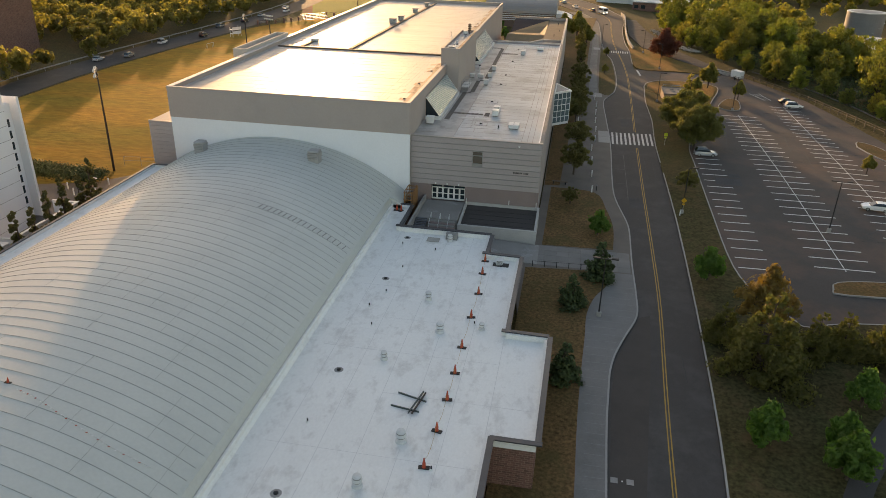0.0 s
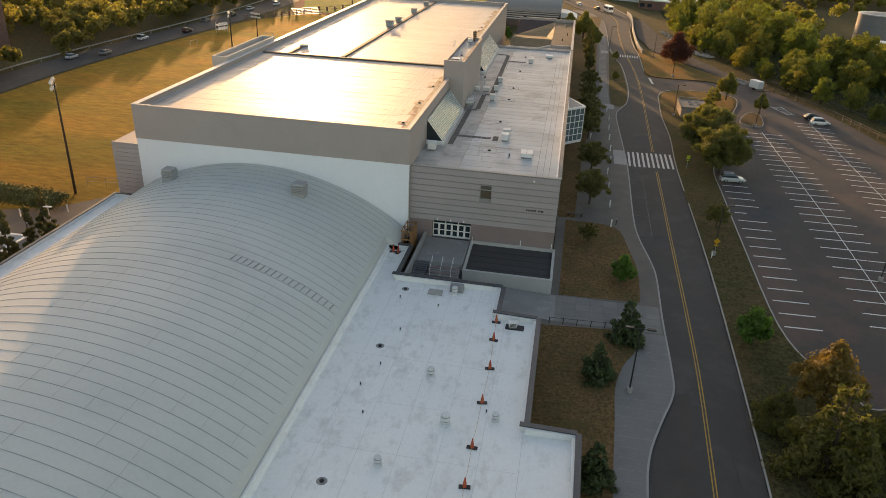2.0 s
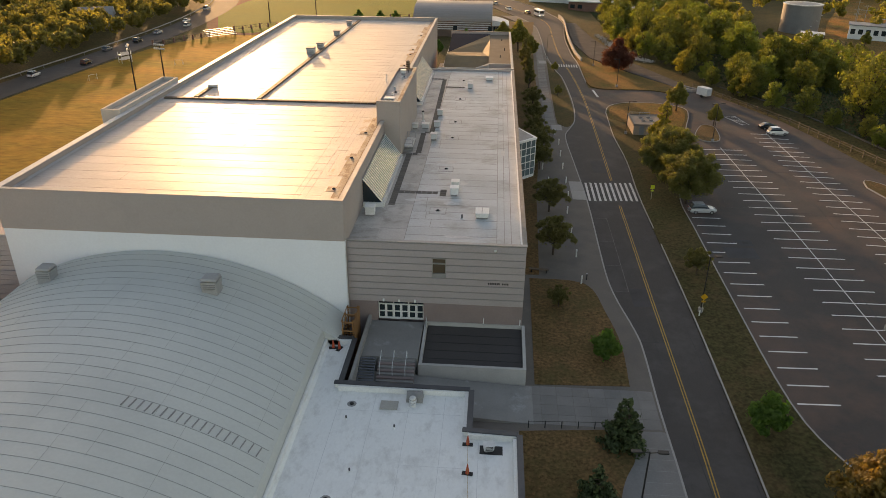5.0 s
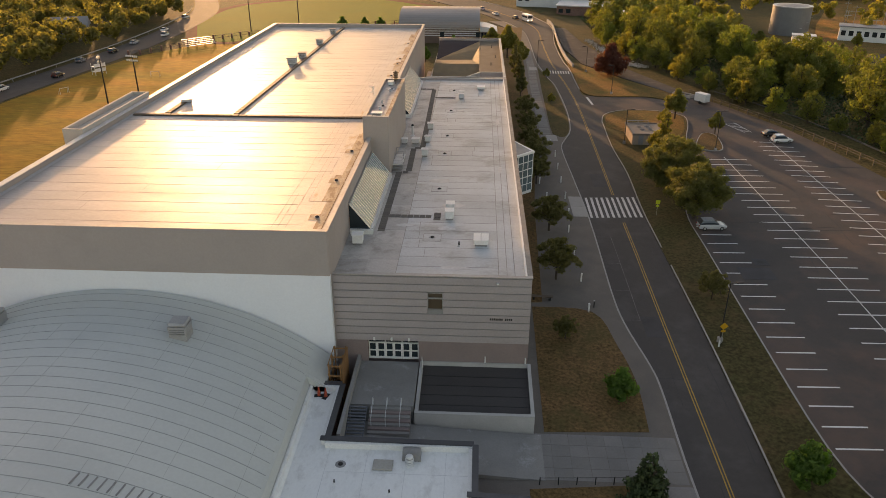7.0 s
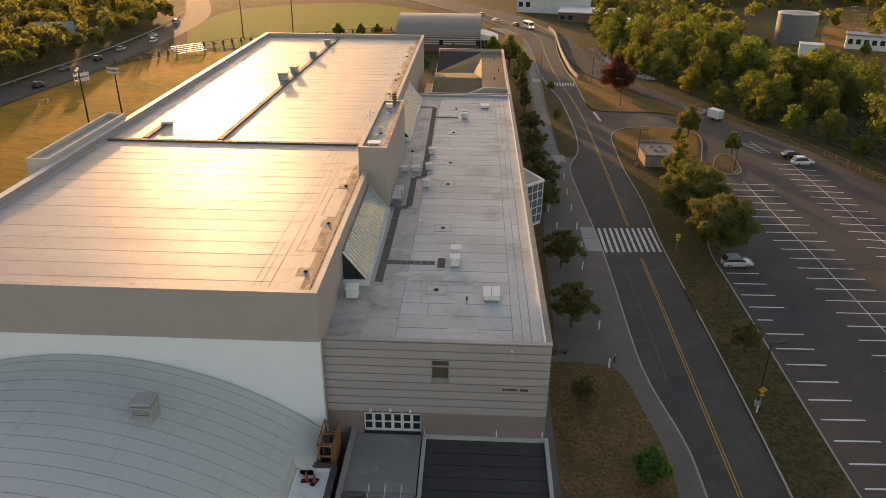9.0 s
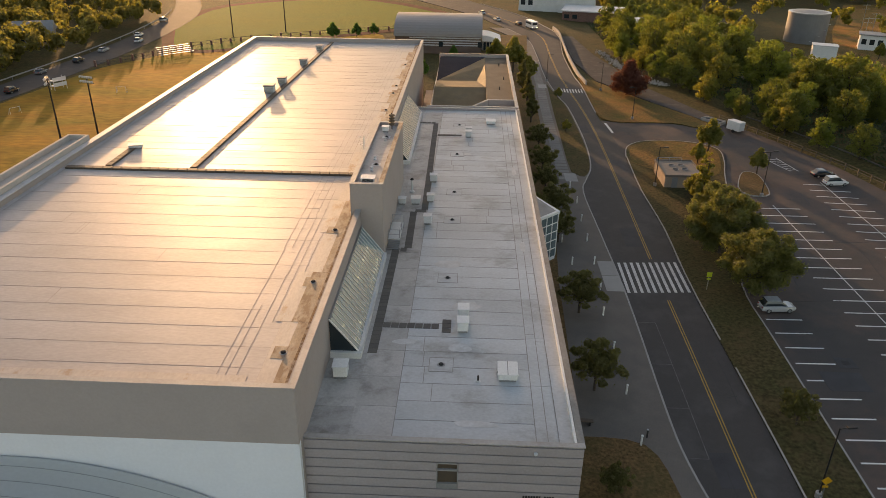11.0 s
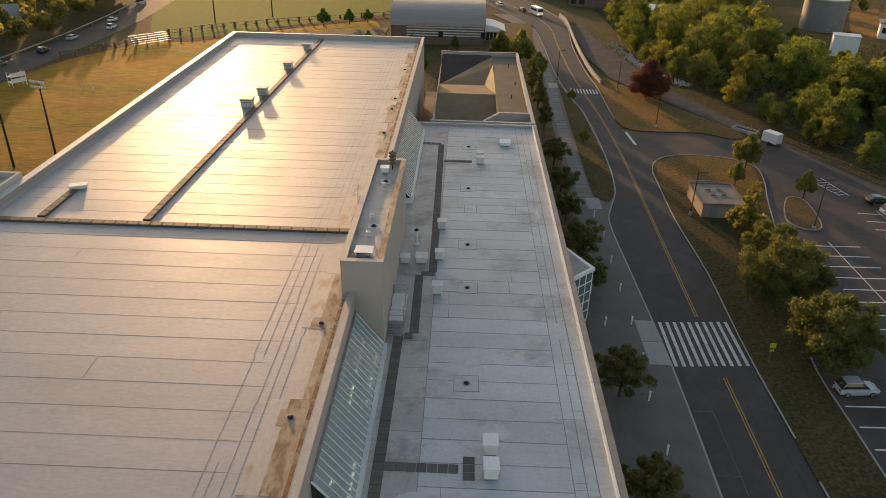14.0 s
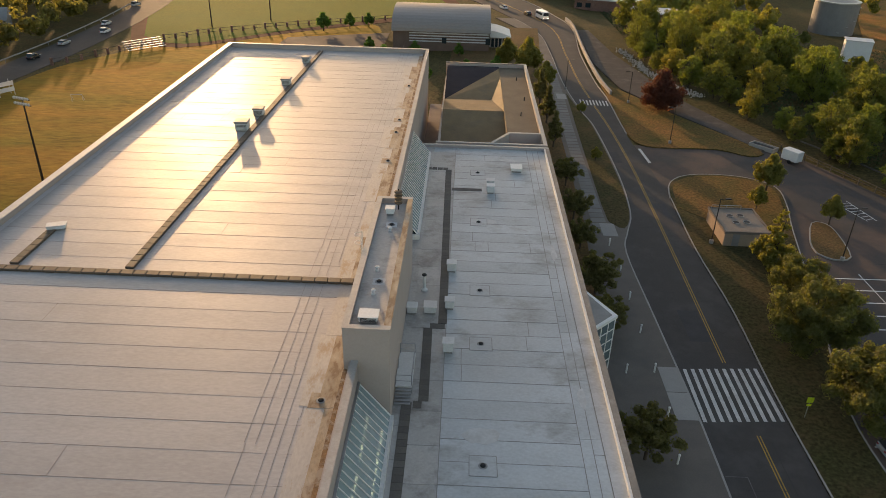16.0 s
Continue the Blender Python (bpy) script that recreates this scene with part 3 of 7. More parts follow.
def mesh_of(bm, material):
    me = bpy.data.meshes.new("piece")
    bm.normal_update()
    bm.to_mesh(me)
    bm.free()
    me.materials.append(material)
    return me


LAP = surface("seam_tape_grey", (0.19, 0.18, 0.165), (0.33, 0.315, 0.30), rough=0.7, grain=6, patch=0.6, bump=0.05)
RIMRUST = surface("rusty_rim", (0.26, 0.14, 0.06), (0.14, 0.08, 0.045), rough=0.85, grain=5, patch=0.8, mix=0.3, speck=0.25, bump=0.3, stain=(0.36, 0.30, 0.24), stain_scale=0.7, stain_amount=0.8, edge=(0.5, 0.6))
LAP2 = surface("pale_seam_tape", (0.24, 0.20, 0.17), (0.35, 0.315, 0.285), spec=0.1, rough=0.9, grain=6, patch=0.6, bump=0.05)


PALECAP = surface("pale_lilac_coping", (0.56, 0.54, 0.54), (0.47, 0.45, 0.45), rough=0.5, grain=6, patch=0.4, bump=0.05, stain=(0.33, 0.30, 0.28), stain_scale=0.5, stain_amount=0.5)


def field_house():
    ob = thing("field_house", "large beige field house with a pale flat membrane roof", "building", (0, 0, 0))
    t = 0.5
    part("front_wall", box(HX0, HX1, HY0, HY0 + t, 10.8, HZ), STUCCO, ob)
    part("white_wall", box(HX0 + 0.05, HX1 - 0.02, HY0 + 0.06, HY0 + t, -2, 10.797), WHITEWALL, ob, "smooth white lower wall above the arched roof")
    part("side_wall", box(HX1 - t, HX1, HY0 + t, HY1, -2, HZ), STUCCO, ob)
    part("side_wall", box(HX0, HX0 + t, HY0 + t, HY1, -2, HZ), STUCCO, ob)
    part("back_wall", box(HX0 + t, HX1 - t, HY1 - t, HY1, -2, HZ), STUCCO, ob)
    roof = part("roof", box(HX0 + t, HX1 - t, HY0 + t, HY1 - t, 13.9, 14.3), HALLROOF, ob)
    # membrane sheets laid across the roof, each lapping the next
    y, k = HY0 + t, 0
    me = mesh_of(box(-17.4 + t, 17.4 - t - 0.4, 0, 2.32, 0, 0.03), HALLROOF)
    while y < HY1 - t - 2.3:
        piece("roof_sheet", me, roof, pose((HX0 + HX1) / 2, y, 14.304 + 0.003 * (k % 2), 0.06, 0, 0))
        y += 2.34
        k += 1
    # rust-streaked border along the lower side
    y, k = HY0 + t + 0.45, 0
    while y < HY1 - 9:
        w = (2.0, 2.5, 1.8, 2.3)[k % 4]
        part("stained_border", box(HX1 - w + 0.35, HX1 - t, y, y + 7.4, 14.35, 14.366 + 0.004 * (k % 2)), RUST, roof, "rust-streaked roof edge")
        part("faded_border", box(HX1 - w - 0.75, HX1 - w + 0.346, y, y + 7.4, 14.346, 14.357 + 0.003 * (k % 2)), RUSTFADE, roof, "lightly stained roof edge")
        y += 7.43
        k += 1
    part("edge_strip", box(HX0 + t, HX0 + t + 0.5, HY0 + t + 0.45, HY1 - t, 14.35, 14.364), PALECAP, roof, "pale flashing along the roof edge")
    part("stained_border", box(HX0 + t, HX1 - 2.1, HY0 + t, HY0 + t + 0.45, 14.35, 14.366), RIMRUST, roof, "rust-streaked roof edge")
    part("faded_border", box(HX0 + t + 0.5, HX1 - 3.4, HY0 + t + 0.454, HY0 + t + 1.5, 14.346, 14.357), RUSTFADE, roof, "lightly stained roof edge")
    tape = mesh_of(box(-16.9, 13.0, -0.011, 0.011, 0, 0.004), LAP2)
    y = HY0 + t + 2.34
    while y < HY1 - 3:
        if abs(y - 156.2) > 0.6:
            piece("seam_tape", tape, roof, pose((HX0 + HX1) / 2, y, 14.341, 0, 0, 0.12 * math.sin(y)))
        y += 2.34
    rs = random.Random(12)
    for x in (-20.35, -21.05, -21.7, -22.35, -23.0):
        y = HY0 + 1.2
        while y < 228:
            L = rs.choice((4.68, 7.02, 9.36, 11.7))
            if rs.random() < (0.95 if x > -22 else 0.8):
                xx = x + rs.uniform(-0.07, 0.07)
                for y0, y1 in ((y, min(y + L, 155.7)), (max(y, 156.7), y + L)):
                    if y1 - y0 > 0.5:
                        part("seam_tape", box(xx - 0.012, xx + 0.012, y0, y1, 14.345, 14.351), LAP2, roof)
            y += L
    for k in range(26):
        x, y = rs.uniform(-50, -24), HY0 + t + 2.34 * rs.randrange(1, 46)
        if abs(y - 155) > 3:
            part("seam_tape", box(x - 0.014, x + 0.014, y, y + 2.34, 14.345, 14.35), LAP2, roof)
    part("rim_stain", box(HX1 - t - 0.42, HX1 - t - 0.004, HY0 + t + 0.45, 145.3, 14.372, 14.385), RIMRUST, roof, "dark rusty gravel stop along the roof rim")
    part("rim_stain", box(HX1 - t - 0.42, HX1 - t - 0.004, 165.7, HY1 - t - 0.01, 14.372, 14.385), RIMRUST, roof, "dark rusty gravel stop along the roof rim")
    # brown covers over the movement joints
    me = mesh_of(box(-0.5, 0.5, -0.36, 0.36, 0, 0.22, bevel=0.05), BROWN)
    x = HX0 + 1.5
    while x < HX1 - 2:
        piece("joint_cover", me, roof, pose(x, 156.2, 14.34))
        x += 1.02
    y = 156.9
    while y < 231:
        piece("joint_cover", me, roof, pose(-37.4 + (y - 157) * 0.021, y + 0.5, 14.34, 0, 0, 89))
        y += 1.02
    y = 156.9
    while y < 164:
        piece("joint_cover", me, roof, pose(-46.7, y + 0.5, 14.34, 0, 0, 90))
        y += 1.02
    for nm, b in (("front_coping", (HX0 - 0.06, HX1 + 0.06, HY0 - 0.06, HY0 + 0.4, HZ, HZ + 0.07)), ("side_coping", (HX1 - 0.4, HX1 + 0.06, HY0 + 0.4, HY1, HZ, HZ + 0.07)),
                  ("side_coping", (HX0 - 0.06, HX0 + 0.7, HY0 + 0.4, HY1, HZ, HZ + 0.07)), ("back_coping", (HX0 + 0.7, HX1 - 0.4, HY1 - 0.6, HY1 + 0.06, HZ, HZ + 0.07))):
        part(nm, box(*b), PALECAP if b[0] < -50 and b[1] < -50 else COPING, ob)
    pent = part("penthouse", box(-18.5, -15.5, 145.4, 165.6, 10, 17.1), STUCCO, ob, "narrow beige stair penthouse")
    for b in ((-18.5, -15.5, 145.4, 145.75), (-18.5, -15.5, 165.25, 165.6), (-18.5, -18.15, 145.75, 165.25), (-15.85, -15.5, 145.75, 165.25)):
        part("parapet", box(*b, 17.1, 17.55), STUCCO, pent)
    for b in ((-18.56, -15.44, 145.34, 145.8), (-18.56, -15.44, 165.2, 165.66), (-18.56, -18.1, 145.8, 165.2), (-15.9, -15.44, 145.8, 165.2)):
        part("parapet_cap", box(*b, 17.55, 17.6), RUST if b[0] > -16 else COPING, pent)
    part("penthouse_roof", box(-18.14, -15.86, 145.76, 165.24, 17.1, 17.13), WINGDIRTY, pent)
    CREAM = surface("cream_block", (0.52, 0.47, 0.42), (0.45, 0.41, 0.37), rough=0.85, grain=6, patch=0.3, bump=0.1)
    wt = part("west_tower", box(-54.6, -52.1, 145, 164, -2, 15.0), CREAM, ob, "pale block on the far side of the roof")
    for b in ((-54.6, -52.1, 145, 145.3), (-54.6, -52.1, 163.7, 164), (-54.6, -54.3, 145.3, 163.7), (-52.4, -52.1, 145.3, 163.7)):
        part("parapet", box(*b, 15.0, 15.6), CREAM, wt)
    # lower west wing with ribbed siding
    west = part("west_wing", box(-55.5, HX0, 118.6, 144.9, -2, 9.9), SIDING, ob)
    for i in range(13):
        part("siding_course", box(-55.56, HX0, 118.52, 118.62, 2.6 + i * 0.56, 2.6 + i * 0.56 + 0.5), SIDING, west)
    part("coping", box(-55.6, HX0, 118.5, 118.8, 9.9, 10.0), COPING, west)
    return ob


WORNCAP = surface("worn_grey_cap", (0.25, 0.235, 0.215), (0.18, 0.168, 0.152), rough=0.8, grain=6, patch=0.5, bump=0.15, stain=(0.36, 0.345, 0.32), stain_scale=0.7, stain_amount=0.6)


def wing():
    ob = thing("wing_building", "lower beige ribbed-siding wing with a grey flat roof", "building", (0, 0, 0))
    t = 0.4
    # front wall round the window and the doors
    dx0, dx1, dz0, dz1 = -14.75, -10.05, 1.45, 3.72
    wx0, wx1, wz0, wz1 = -9.2, -7.8, 7.1, 8.9
    front = part("front_wall", box(HX1, dx0, WY0, WY0 + t, -2, 3.74), MAUVE, ob, "mauve masonry base")
    part("front_wall", box(dx1, 0, WY0, WY0 + t, -2, 3.74), MAUVE, ob, "mauve masonry base")
    part("front_wall", box(dx0, dx1, WY0, WY0 + t, dz1, 3.74), MAUVE, ob, "mauve masonry base")
    part("door_reveal", box(dx0, dx1, WY0 + 0.9, WY0 + 1.1, -2, dz1), MAUVE, ob)
    # ribbed courses with shadow gaps, set on a backing
    n, z = 0, 3.76
    H = 0.745
    while z < WZ - 0.2:
        z1 = min(z + H, WZ - 0.02)
        for a, b in (((HX1, wx0), (wx1, 0.0)) if z1 > wz0 and z < wz1 else ((HX1, 0.0),)):
            bm = box(a, b, WY0 - 0.06, WY0 + 0.05, z, z1 - 0.085)
            bmesh.ops.bevel(bm, geom=[e for e in bm.edges], offset=0.02, segments=1, affect="EDGES")
            part("siding_course", bm, SIDING, front)
        z += H
        n += 1
    for a in ((HX1, wx0, 3.74, WZ), (wx1, 0, 3.74, WZ), (wx0, wx1, 3.74, wz0), (wx0, wx1, wz1, WZ)):
        part("backing", box(a[0], a[1], WY0 + 0.05, WY0 + t, a[2], a[3]), UNITDARK, front)
    win = part("window", box(wx0, wx1, WY0 + 0.1, WY0 + 0.13, wz0, wz1), pane("brown_glass", (0.10, 0.075, 0.05), 0.1), ob, "small square brown-tinted window")
    for b in ((wx0, wx1, wz0, wz0 + 0.08), (wx0, wx1, wz1 - 0.08, wz1), (wx0, wx0 + 0.07, wz0, wz1), (wx1 - 0.07, wx1, wz0, wz1), (wx0, wx1, 8.25, 8.33)):
        part("window_frame", box(b[0], b[1], WY0 - 0.07, WY0 + 0.1, b[2], b[3]), PALE, win)
    # entrance: six glazed leaves below a transom
    leaf_w = (dx1 - dx0) / 6
    for i in range(6):
        x = dx0 + i * leaf_w
        d = part("entrance_door", box(x + 0.09, x + leaf_w - 0.09, WY0 + 0.5, WY0 + 0.53, dz0 + 0.1, 3.2), GLASS, ob, "white-framed glazed entrance door")
        for b in ((x + 0.01, x + 0.12, dz0, 3.24), (x + leaf_w - 0.12, x + leaf_w - 0.01, dz0, 3.24), (x + 0.12, x + leaf_w - 0.12, dz0, dz0 + 0.22), (x + 0.12, x + leaf_w - 0.12, 2.3, 2.42), (x + 0.12, x + leaf_w - 0.12, 3.12, 3.24)):
            part("door_frame", box(b[0], b[1], WY0 + 0.44, WY0 + 0.58, b[2], b[3]), WHITE, d)
    tr = part("transom", box(dx0, dx1, WY0 + 0.5, WY0 + 0.53, 3.28, dz1), GLASS, ob)
    for i in range(4):
        x = dx0 + i * (dx1 - dx0) / 3
        part("mullion", box(max(dx0, x - 0.05), min(dx1, x + 0.05), WY0 + 0.44, WY0 + 0.56, 3.24, dz1), WHITE, tr)
    # sides, back, roof
    part("side_wall", box(-t, 0, WY0 + t, WY1, -2, WZ), SIDING, ob)
    part("back_wall", box(HX1, -t, WY1 - t, WY1, -2, WZ), SIDING, ob)
    roof = part("roof", box(HX1, -t, WY0 + t, WY1 - t, 9.9, 10.2), WINGROOF, ob)
    me = mesh_of(box(-12.1, -2.9, 0, 1.98, 0, 0.03), WINGROOF)
    me2 = mesh_of(box(HX1, -14.9, 0, 3.1, 0, 0.028), WINGDIRTY)
    me3 = mesh_of(box(-14.9, -12.1, 0, 3.3, 0, 0.03), WINGDIRTY)
    me4 = mesh_of(box(-2.88, -1.5, 0, 6.1, 0, 0.031), WINGROOF)
    me5 = mesh_of(box(-1.48, -t, 0, 8.7, 0, 0.03), WINGROOF)
    for m, step, lift in ((me, 2.0, 0), (me2, 3.13, 0.001), (me3, 3.33, 0.002), (me4, 6.13, 0.001), (me5, 8.73, 0.002)):
        y, k = WY0 + t, 0
        while y < WY1 - t - step + 0.1:
            piece("roof_sheet", m, roof, pose(0, y, 10.204 + lift + 0.004 * (k % 2), 0.06, 0, 0))
            y += step
            k += 1
    tape = mesh_of(box(-12.1, -2.9, -0.022, 0.022, 0, 0.006), LAP)
    y = WY0 + t + 2.0
    while y < WY1 - 1:
        piece("seam_tape", tape, roof, pose(0, y, 10.242, 0, 0, 0.15 * math.sin(y * 1.7)))
        y += 2.0
    for x in (-12.1, -2.9, -2.15, -1.45):
        part("seam_tape", box(x - 0.028, x + 0.028, WY0 + t, WY1 - t, 10.243, 10.249), LAP, roof)
    rg = random.Random(8)
    for k in range(16):
        x, y = rg.uniform(-11.5, -3.5), WY0 + t + 2.0 * rg.randrange(1, 38)
        part("seam_tape", box(x - 0.025, x + 0.025, y, y + 2.0, 10.243, 10.249), LAP, roof)
    for k in range(12):
        x, y = rg.choice((-2.87, -2.12)), rg.uniform(WY0 + 2, WY1 - 2)
        part("seam_tape", box(x, x + 0.7, y, y + 0.05, 10.243, 10.249), LAP, roof)
    part("edge_flashing", box(-t - 0.16, -t - 0.004, WY0 + t, WY1 - t, 10.2, WZ + 0.05), WHITE, ob, "white metal edge flashing")
    for nm, b in (("front_coping", (HX1, 0.07, WY0 - 0.08, WY0 + 0.35)), ("back_coping", (HX1, 0.07, WY1 - 0.35, WY1 + 0.08)), ("side_coping", (-0.38, 0.07, WY0 + 0.35, WY1 - 0.35))):
        part(nm, box(*b, WZ, WZ + 0.08), COPING if nm != "side_coping" else WORNCAP, ob)
    return ob


def annex():
    ob = thing("annex", "beige annex with a sunken folded roof behind parapets", "building", (0, 0, 0))
    X0, X1, Y0, Y1, Z = -14.8, 0.0, 199.4, 243.0, 10.5
    for nm, b in (("front_wall", (X0, X1, Y0, Y0 + 0.4)), ("back_wall", (X0, X1, Y1 - 0.5, Y1)), ("side_wall", (X1 - 0.45, X1, Y0 + 0.4, Y1 - 0.5)), ("side_wall", (X0, X0 + 0.3, Y0 + 0.4, Y1 - 0.5))):
        part(nm, box(*b, -2, Z if nm != "side_wall" or b[0] > -10 else 8.0), STUCCO, ob)
        part("coping", box(b[0] - 0.03, b[1] + 0.03, b[2], b[3], Z if nm != "side_wall" or b[0] > -10 else 8.0, (Z if nm != "side_wall" or b[0] > -10 else 8.0) + 0.08), TRIMDARK if nm == "back_wall" else COPING, ob)
    part("flat_roof", box(-5.0, X1 - 0.45, 204.3, Y1 - 0.5, 7.0, 9.85), surface("sand_membrane", (0.19, 0.15, 0.105), (0.145, 0.115, 0.082), rough=0.9, grain=5, patch=0.3, bump=0.1, spec=0.3), ob)

    def fold(name, tops, faces, material, label, low=5.8):
        bm = bmesh.new()
        hi = [bm.verts.new(v) for v in tops]
        lo = [bm.verts.new((v[0], v[1], low)) for v in tops]
        n = len(tops)
        for f in faces:
            bm.faces.new([hi[i] for i in f])
            bm.faces.new([lo[i] for i in f][::-1])
        for i in range(n):
            bm.faces.new((hi[i], lo[i], lo[(i + 1) % n], hi[(i + 1) % n]))
        bmesh.ops.recalc_face_normals(bm, faces=bm.faces[:])
        part(name, bm, material, ob, label)

    tan = surface("tan_membrane", (0.24, 0.165, 0.085), (0.17, 0.12, 0.066), spec=0.25, rough=0.75, grain=5, patch=0.35, bump=0.1, stain=(0.12, 0.10, 0.075), stain_scale=0.3, stain_amount=0.6)
    slate = surface("dark_slate", (0.04, 0.038, 0.048), None, spec=0.1, rough=0.95, grain=6, patch=0.4, bump=0.1)
    XL = X0 + 0.3
    fold("tan_slope", ((XL, 200.0, 6.2), (-7.3, 200.0, 6.2), (-5.02, 204.0, 7.0), (-5.02, 217.2, 9.5), (XL, 217.1, 9.5)), ((0, 1, 2, 3, 4),), tan, "tan roof slope rising to a fold")
    fold("lit_fold", ((XL, 217.12, 9.5), (-5.02, 217.22, 9.5), (-5.02, 235.0, 10.0), (-6.7, 226.0, 8.62), (XL, 225.6, 8.62)), ((0, 1, 3), (0, 3, 4), (1, 2, 3)), tan, "sunlit narrow fold of the tan roof")
    fold("valley_slope", ((XL, 225.62, 8.6), (-6.72, 226.02, 8.6), (-5.04, 235.02, 9.8), (-5.04, 240.6, 10.2)), ((0, 1, 2), (0, 2, 3)), tan, "shaded triangular roof slope")
    fold("dark_slope", ((XL, 225.66, 8.62), (-5.06, 240.64, 10.22), (-5.06, Y1 - 0.52, 10.0), (XL, Y1 - 0.52, 10.0), (XL, 240.64, 10.22)), ((0, 1, 4), (4, 1, 2, 3)), slate, "dark slate-grey roof slope", 6.0)
    # stepped front parapet beside the flat roof
    part("step_wall", box(-5.02, X1 - 0.45, 203.9, 204.3, 6.5, Z), STUCCO, ob)
    part("step_coping", box(-5.05, X1 - 0.42, 203.87, 204.33, Z, Z + 0.08), COPING, ob)
    d = Vector((2.3, 3.95, 0))
    diag = part("diagonal_coping", box(0, d.length, -0.2, 0.2, Z - 1.4, Z + 0.06), COPING, ob, "pale diagonal coping")
    diag.matrix_basis = Matrix.Translation((-7.3, 199.95, 0)) @ Matrix.Rotation(math.atan2(d.y, d.x), 4, "Z")
    for x, y in ((-2.6, 214.0), (-1.6, 222.0), (-2.2, 234.0)):
        part("roof_pipe", tube((x, y, 9.85), (x, y, 10.45), 0.09, n=8), POLE, ob)
    part("low_roof", box(HX1, X0, Y0, Y1, -1.0, 2.4), surface("grey_gravel_roof", (0.2, 0.17, 0.15), None, rough=0.9, grain=5, patch=0.5, bump=0.4), ob)
    return ob


field_house()
wing()
annex()

# ---- ice rink: arched metal roof, flat white roof, brick walls ----
DC, DHALF, DR, DTOP = -36.3, 16.9, 29.8, 9.0
DANG = math.asin(DHALF / DR)
DBASE = DTOP - DR + DR * math.cos(DANG)
DLEFT = radians(28.0)
DY0, DY1 = 14.0, 118.3


def arch(a, r=0.0):
    return DC + (DR + r) * math.sin(a), DTOP - DR + (DR + r) * math.cos(a)


def rink():
    ob = thing("ice_rink", "ice rink with a barrel-arched grey-green metal roof", "building", (0, 0, 0))
    bm = bmesh.new()
    N = 130
    rows = []
    for y in (DY0, DY1):
        for r in (0, -0.35):
            rows.append([bm.verts.new((arch(-DLEFT + (DANG + DLEFT) * i / N, r)[0], y, arch(-DLEFT + (DANG + DLEFT) * i / N, r)[1])) for i in range(N + 1)])
    for i in range(N):
        bm.faces.new((rows[0][i], rows[0][i + 1], rows[2][i + 1], rows[2][i]))
        bm.faces.new((rows[1][i + 1], rows[1][i], rows[3][i], rows[3][i + 1]))
        bm.faces.new((rows[0][i + 1], rows[0][i], rows[1][i], rows[1][i + 1]))
        bm.faces.new((rows[2][i], rows[2][i + 1], rows[3][i + 1], rows[3][i]))
    roof = part("arched_roof", bm, DOME, ob)
    # standing seams over the arch
    bm = bmesh.new()
    M = 40
    prev = None
    for i in range(M + 1):
        a = -DLEFT + (DANG + DLEFT) * i / M
        row = []
        for y, r in ((-0.018, 0.0), (-0.018, 0.027), (0.018, 0.027), (0.018, 0.0)):
            x, z = arch(a, r)
            row.append(bm.verts.new((x, y, z)))
        if prev:
            for k in range(3):
                bm.faces.new((prev[k], prev[k + 1], row[k + 1], row[k]))
        prev = row
    bmesh.ops.recalc_face_normals(bm, faces=bm.faces[:])
    me = mesh_of(bm, SEAM)
    y = DY0 + 1
    while y < DY1 - 0.5:
        piece("standing_seam", me, roof, pose(0, y, 0))
        y += 1.22
    # lap joints along the roof
    rl = random.Random(44)
    lap = mesh_of(box(-0.012, 0.012, 0, 2.44, -0.01, 0.012), SEAM)
    for k in range(-6, 8):
        a = DANG * k / 7.6
        x, z = arch(a, 0.0)
        for j in range(int((DY1 - DY0 - 3) / 2.44)):
            if rl.random() < (0.8 if (j // 3 + k) % 3 == 0 else 0.28) * (1.0 if k > -2 else 0.45):
                piece("lap_joint", lap, roof, Matrix.Translation((x, DY0 + 1 + 2.44 * j, z)) @ Matrix.Rotation(a, 4, "Y"))
    bm = bmesh.new()
    a1 = math.asin((HX1 - 0.05 - DC) / DR)
    rows = [[bm.verts.new((arch(DANG + (a1 - DANG) * i / 6, r)[0], y, arch(DANG + (a1 - DANG) * i / 6, r)[1])) for i in range(7)] for y in (114.25, DY1) for r in (0, -0.35)]
    for i in range(6):
        bm.faces.new((rows[0][i], rows[0][i + 1], rows[2][i + 1], rows[2][i]))
        bm.faces.new((rows[1][i + 1], rows[1][i], rows[3][i], rows[3][i + 1]))
        bm.faces.new((rows[0][i + 1], rows[0][i], rows[1][i], rows[1][i + 1]))
    bm.faces.new((rows[0][6], rows[1][6], rows[3][6], rows[2][6]))
    part("end_bay", bm, DOME, ob)
    bm = bmesh.new()
    prof = [(DC + DHALF - 0.1, DBASE + 0.03), (DC + DHALF + 0.2, DBASE - 0.22), (-18.98, 2.5), (-19.3, 2.5), (DC + DHALF - 0.3, DBASE - 0.35)]
    lo, hi = [[bm.verts.new((x, y, z)) for x, z in prof] for y in (DY0, 113.76)]
    for i in range(5):
        bm.faces.new((lo[i], lo[(i + 1) % 5], hi[(i + 1) % 5], hi[i]))
    bm.faces.new(lo[::-1]), bm.faces.new(hi)
    bmesh.ops.recalc_face_normals(bm, faces=bm.faces[:])
    part("eave_skirt", bm, DOME, ob, "curved grey-green eave of the arched roof")
    bm = bmesh.new()
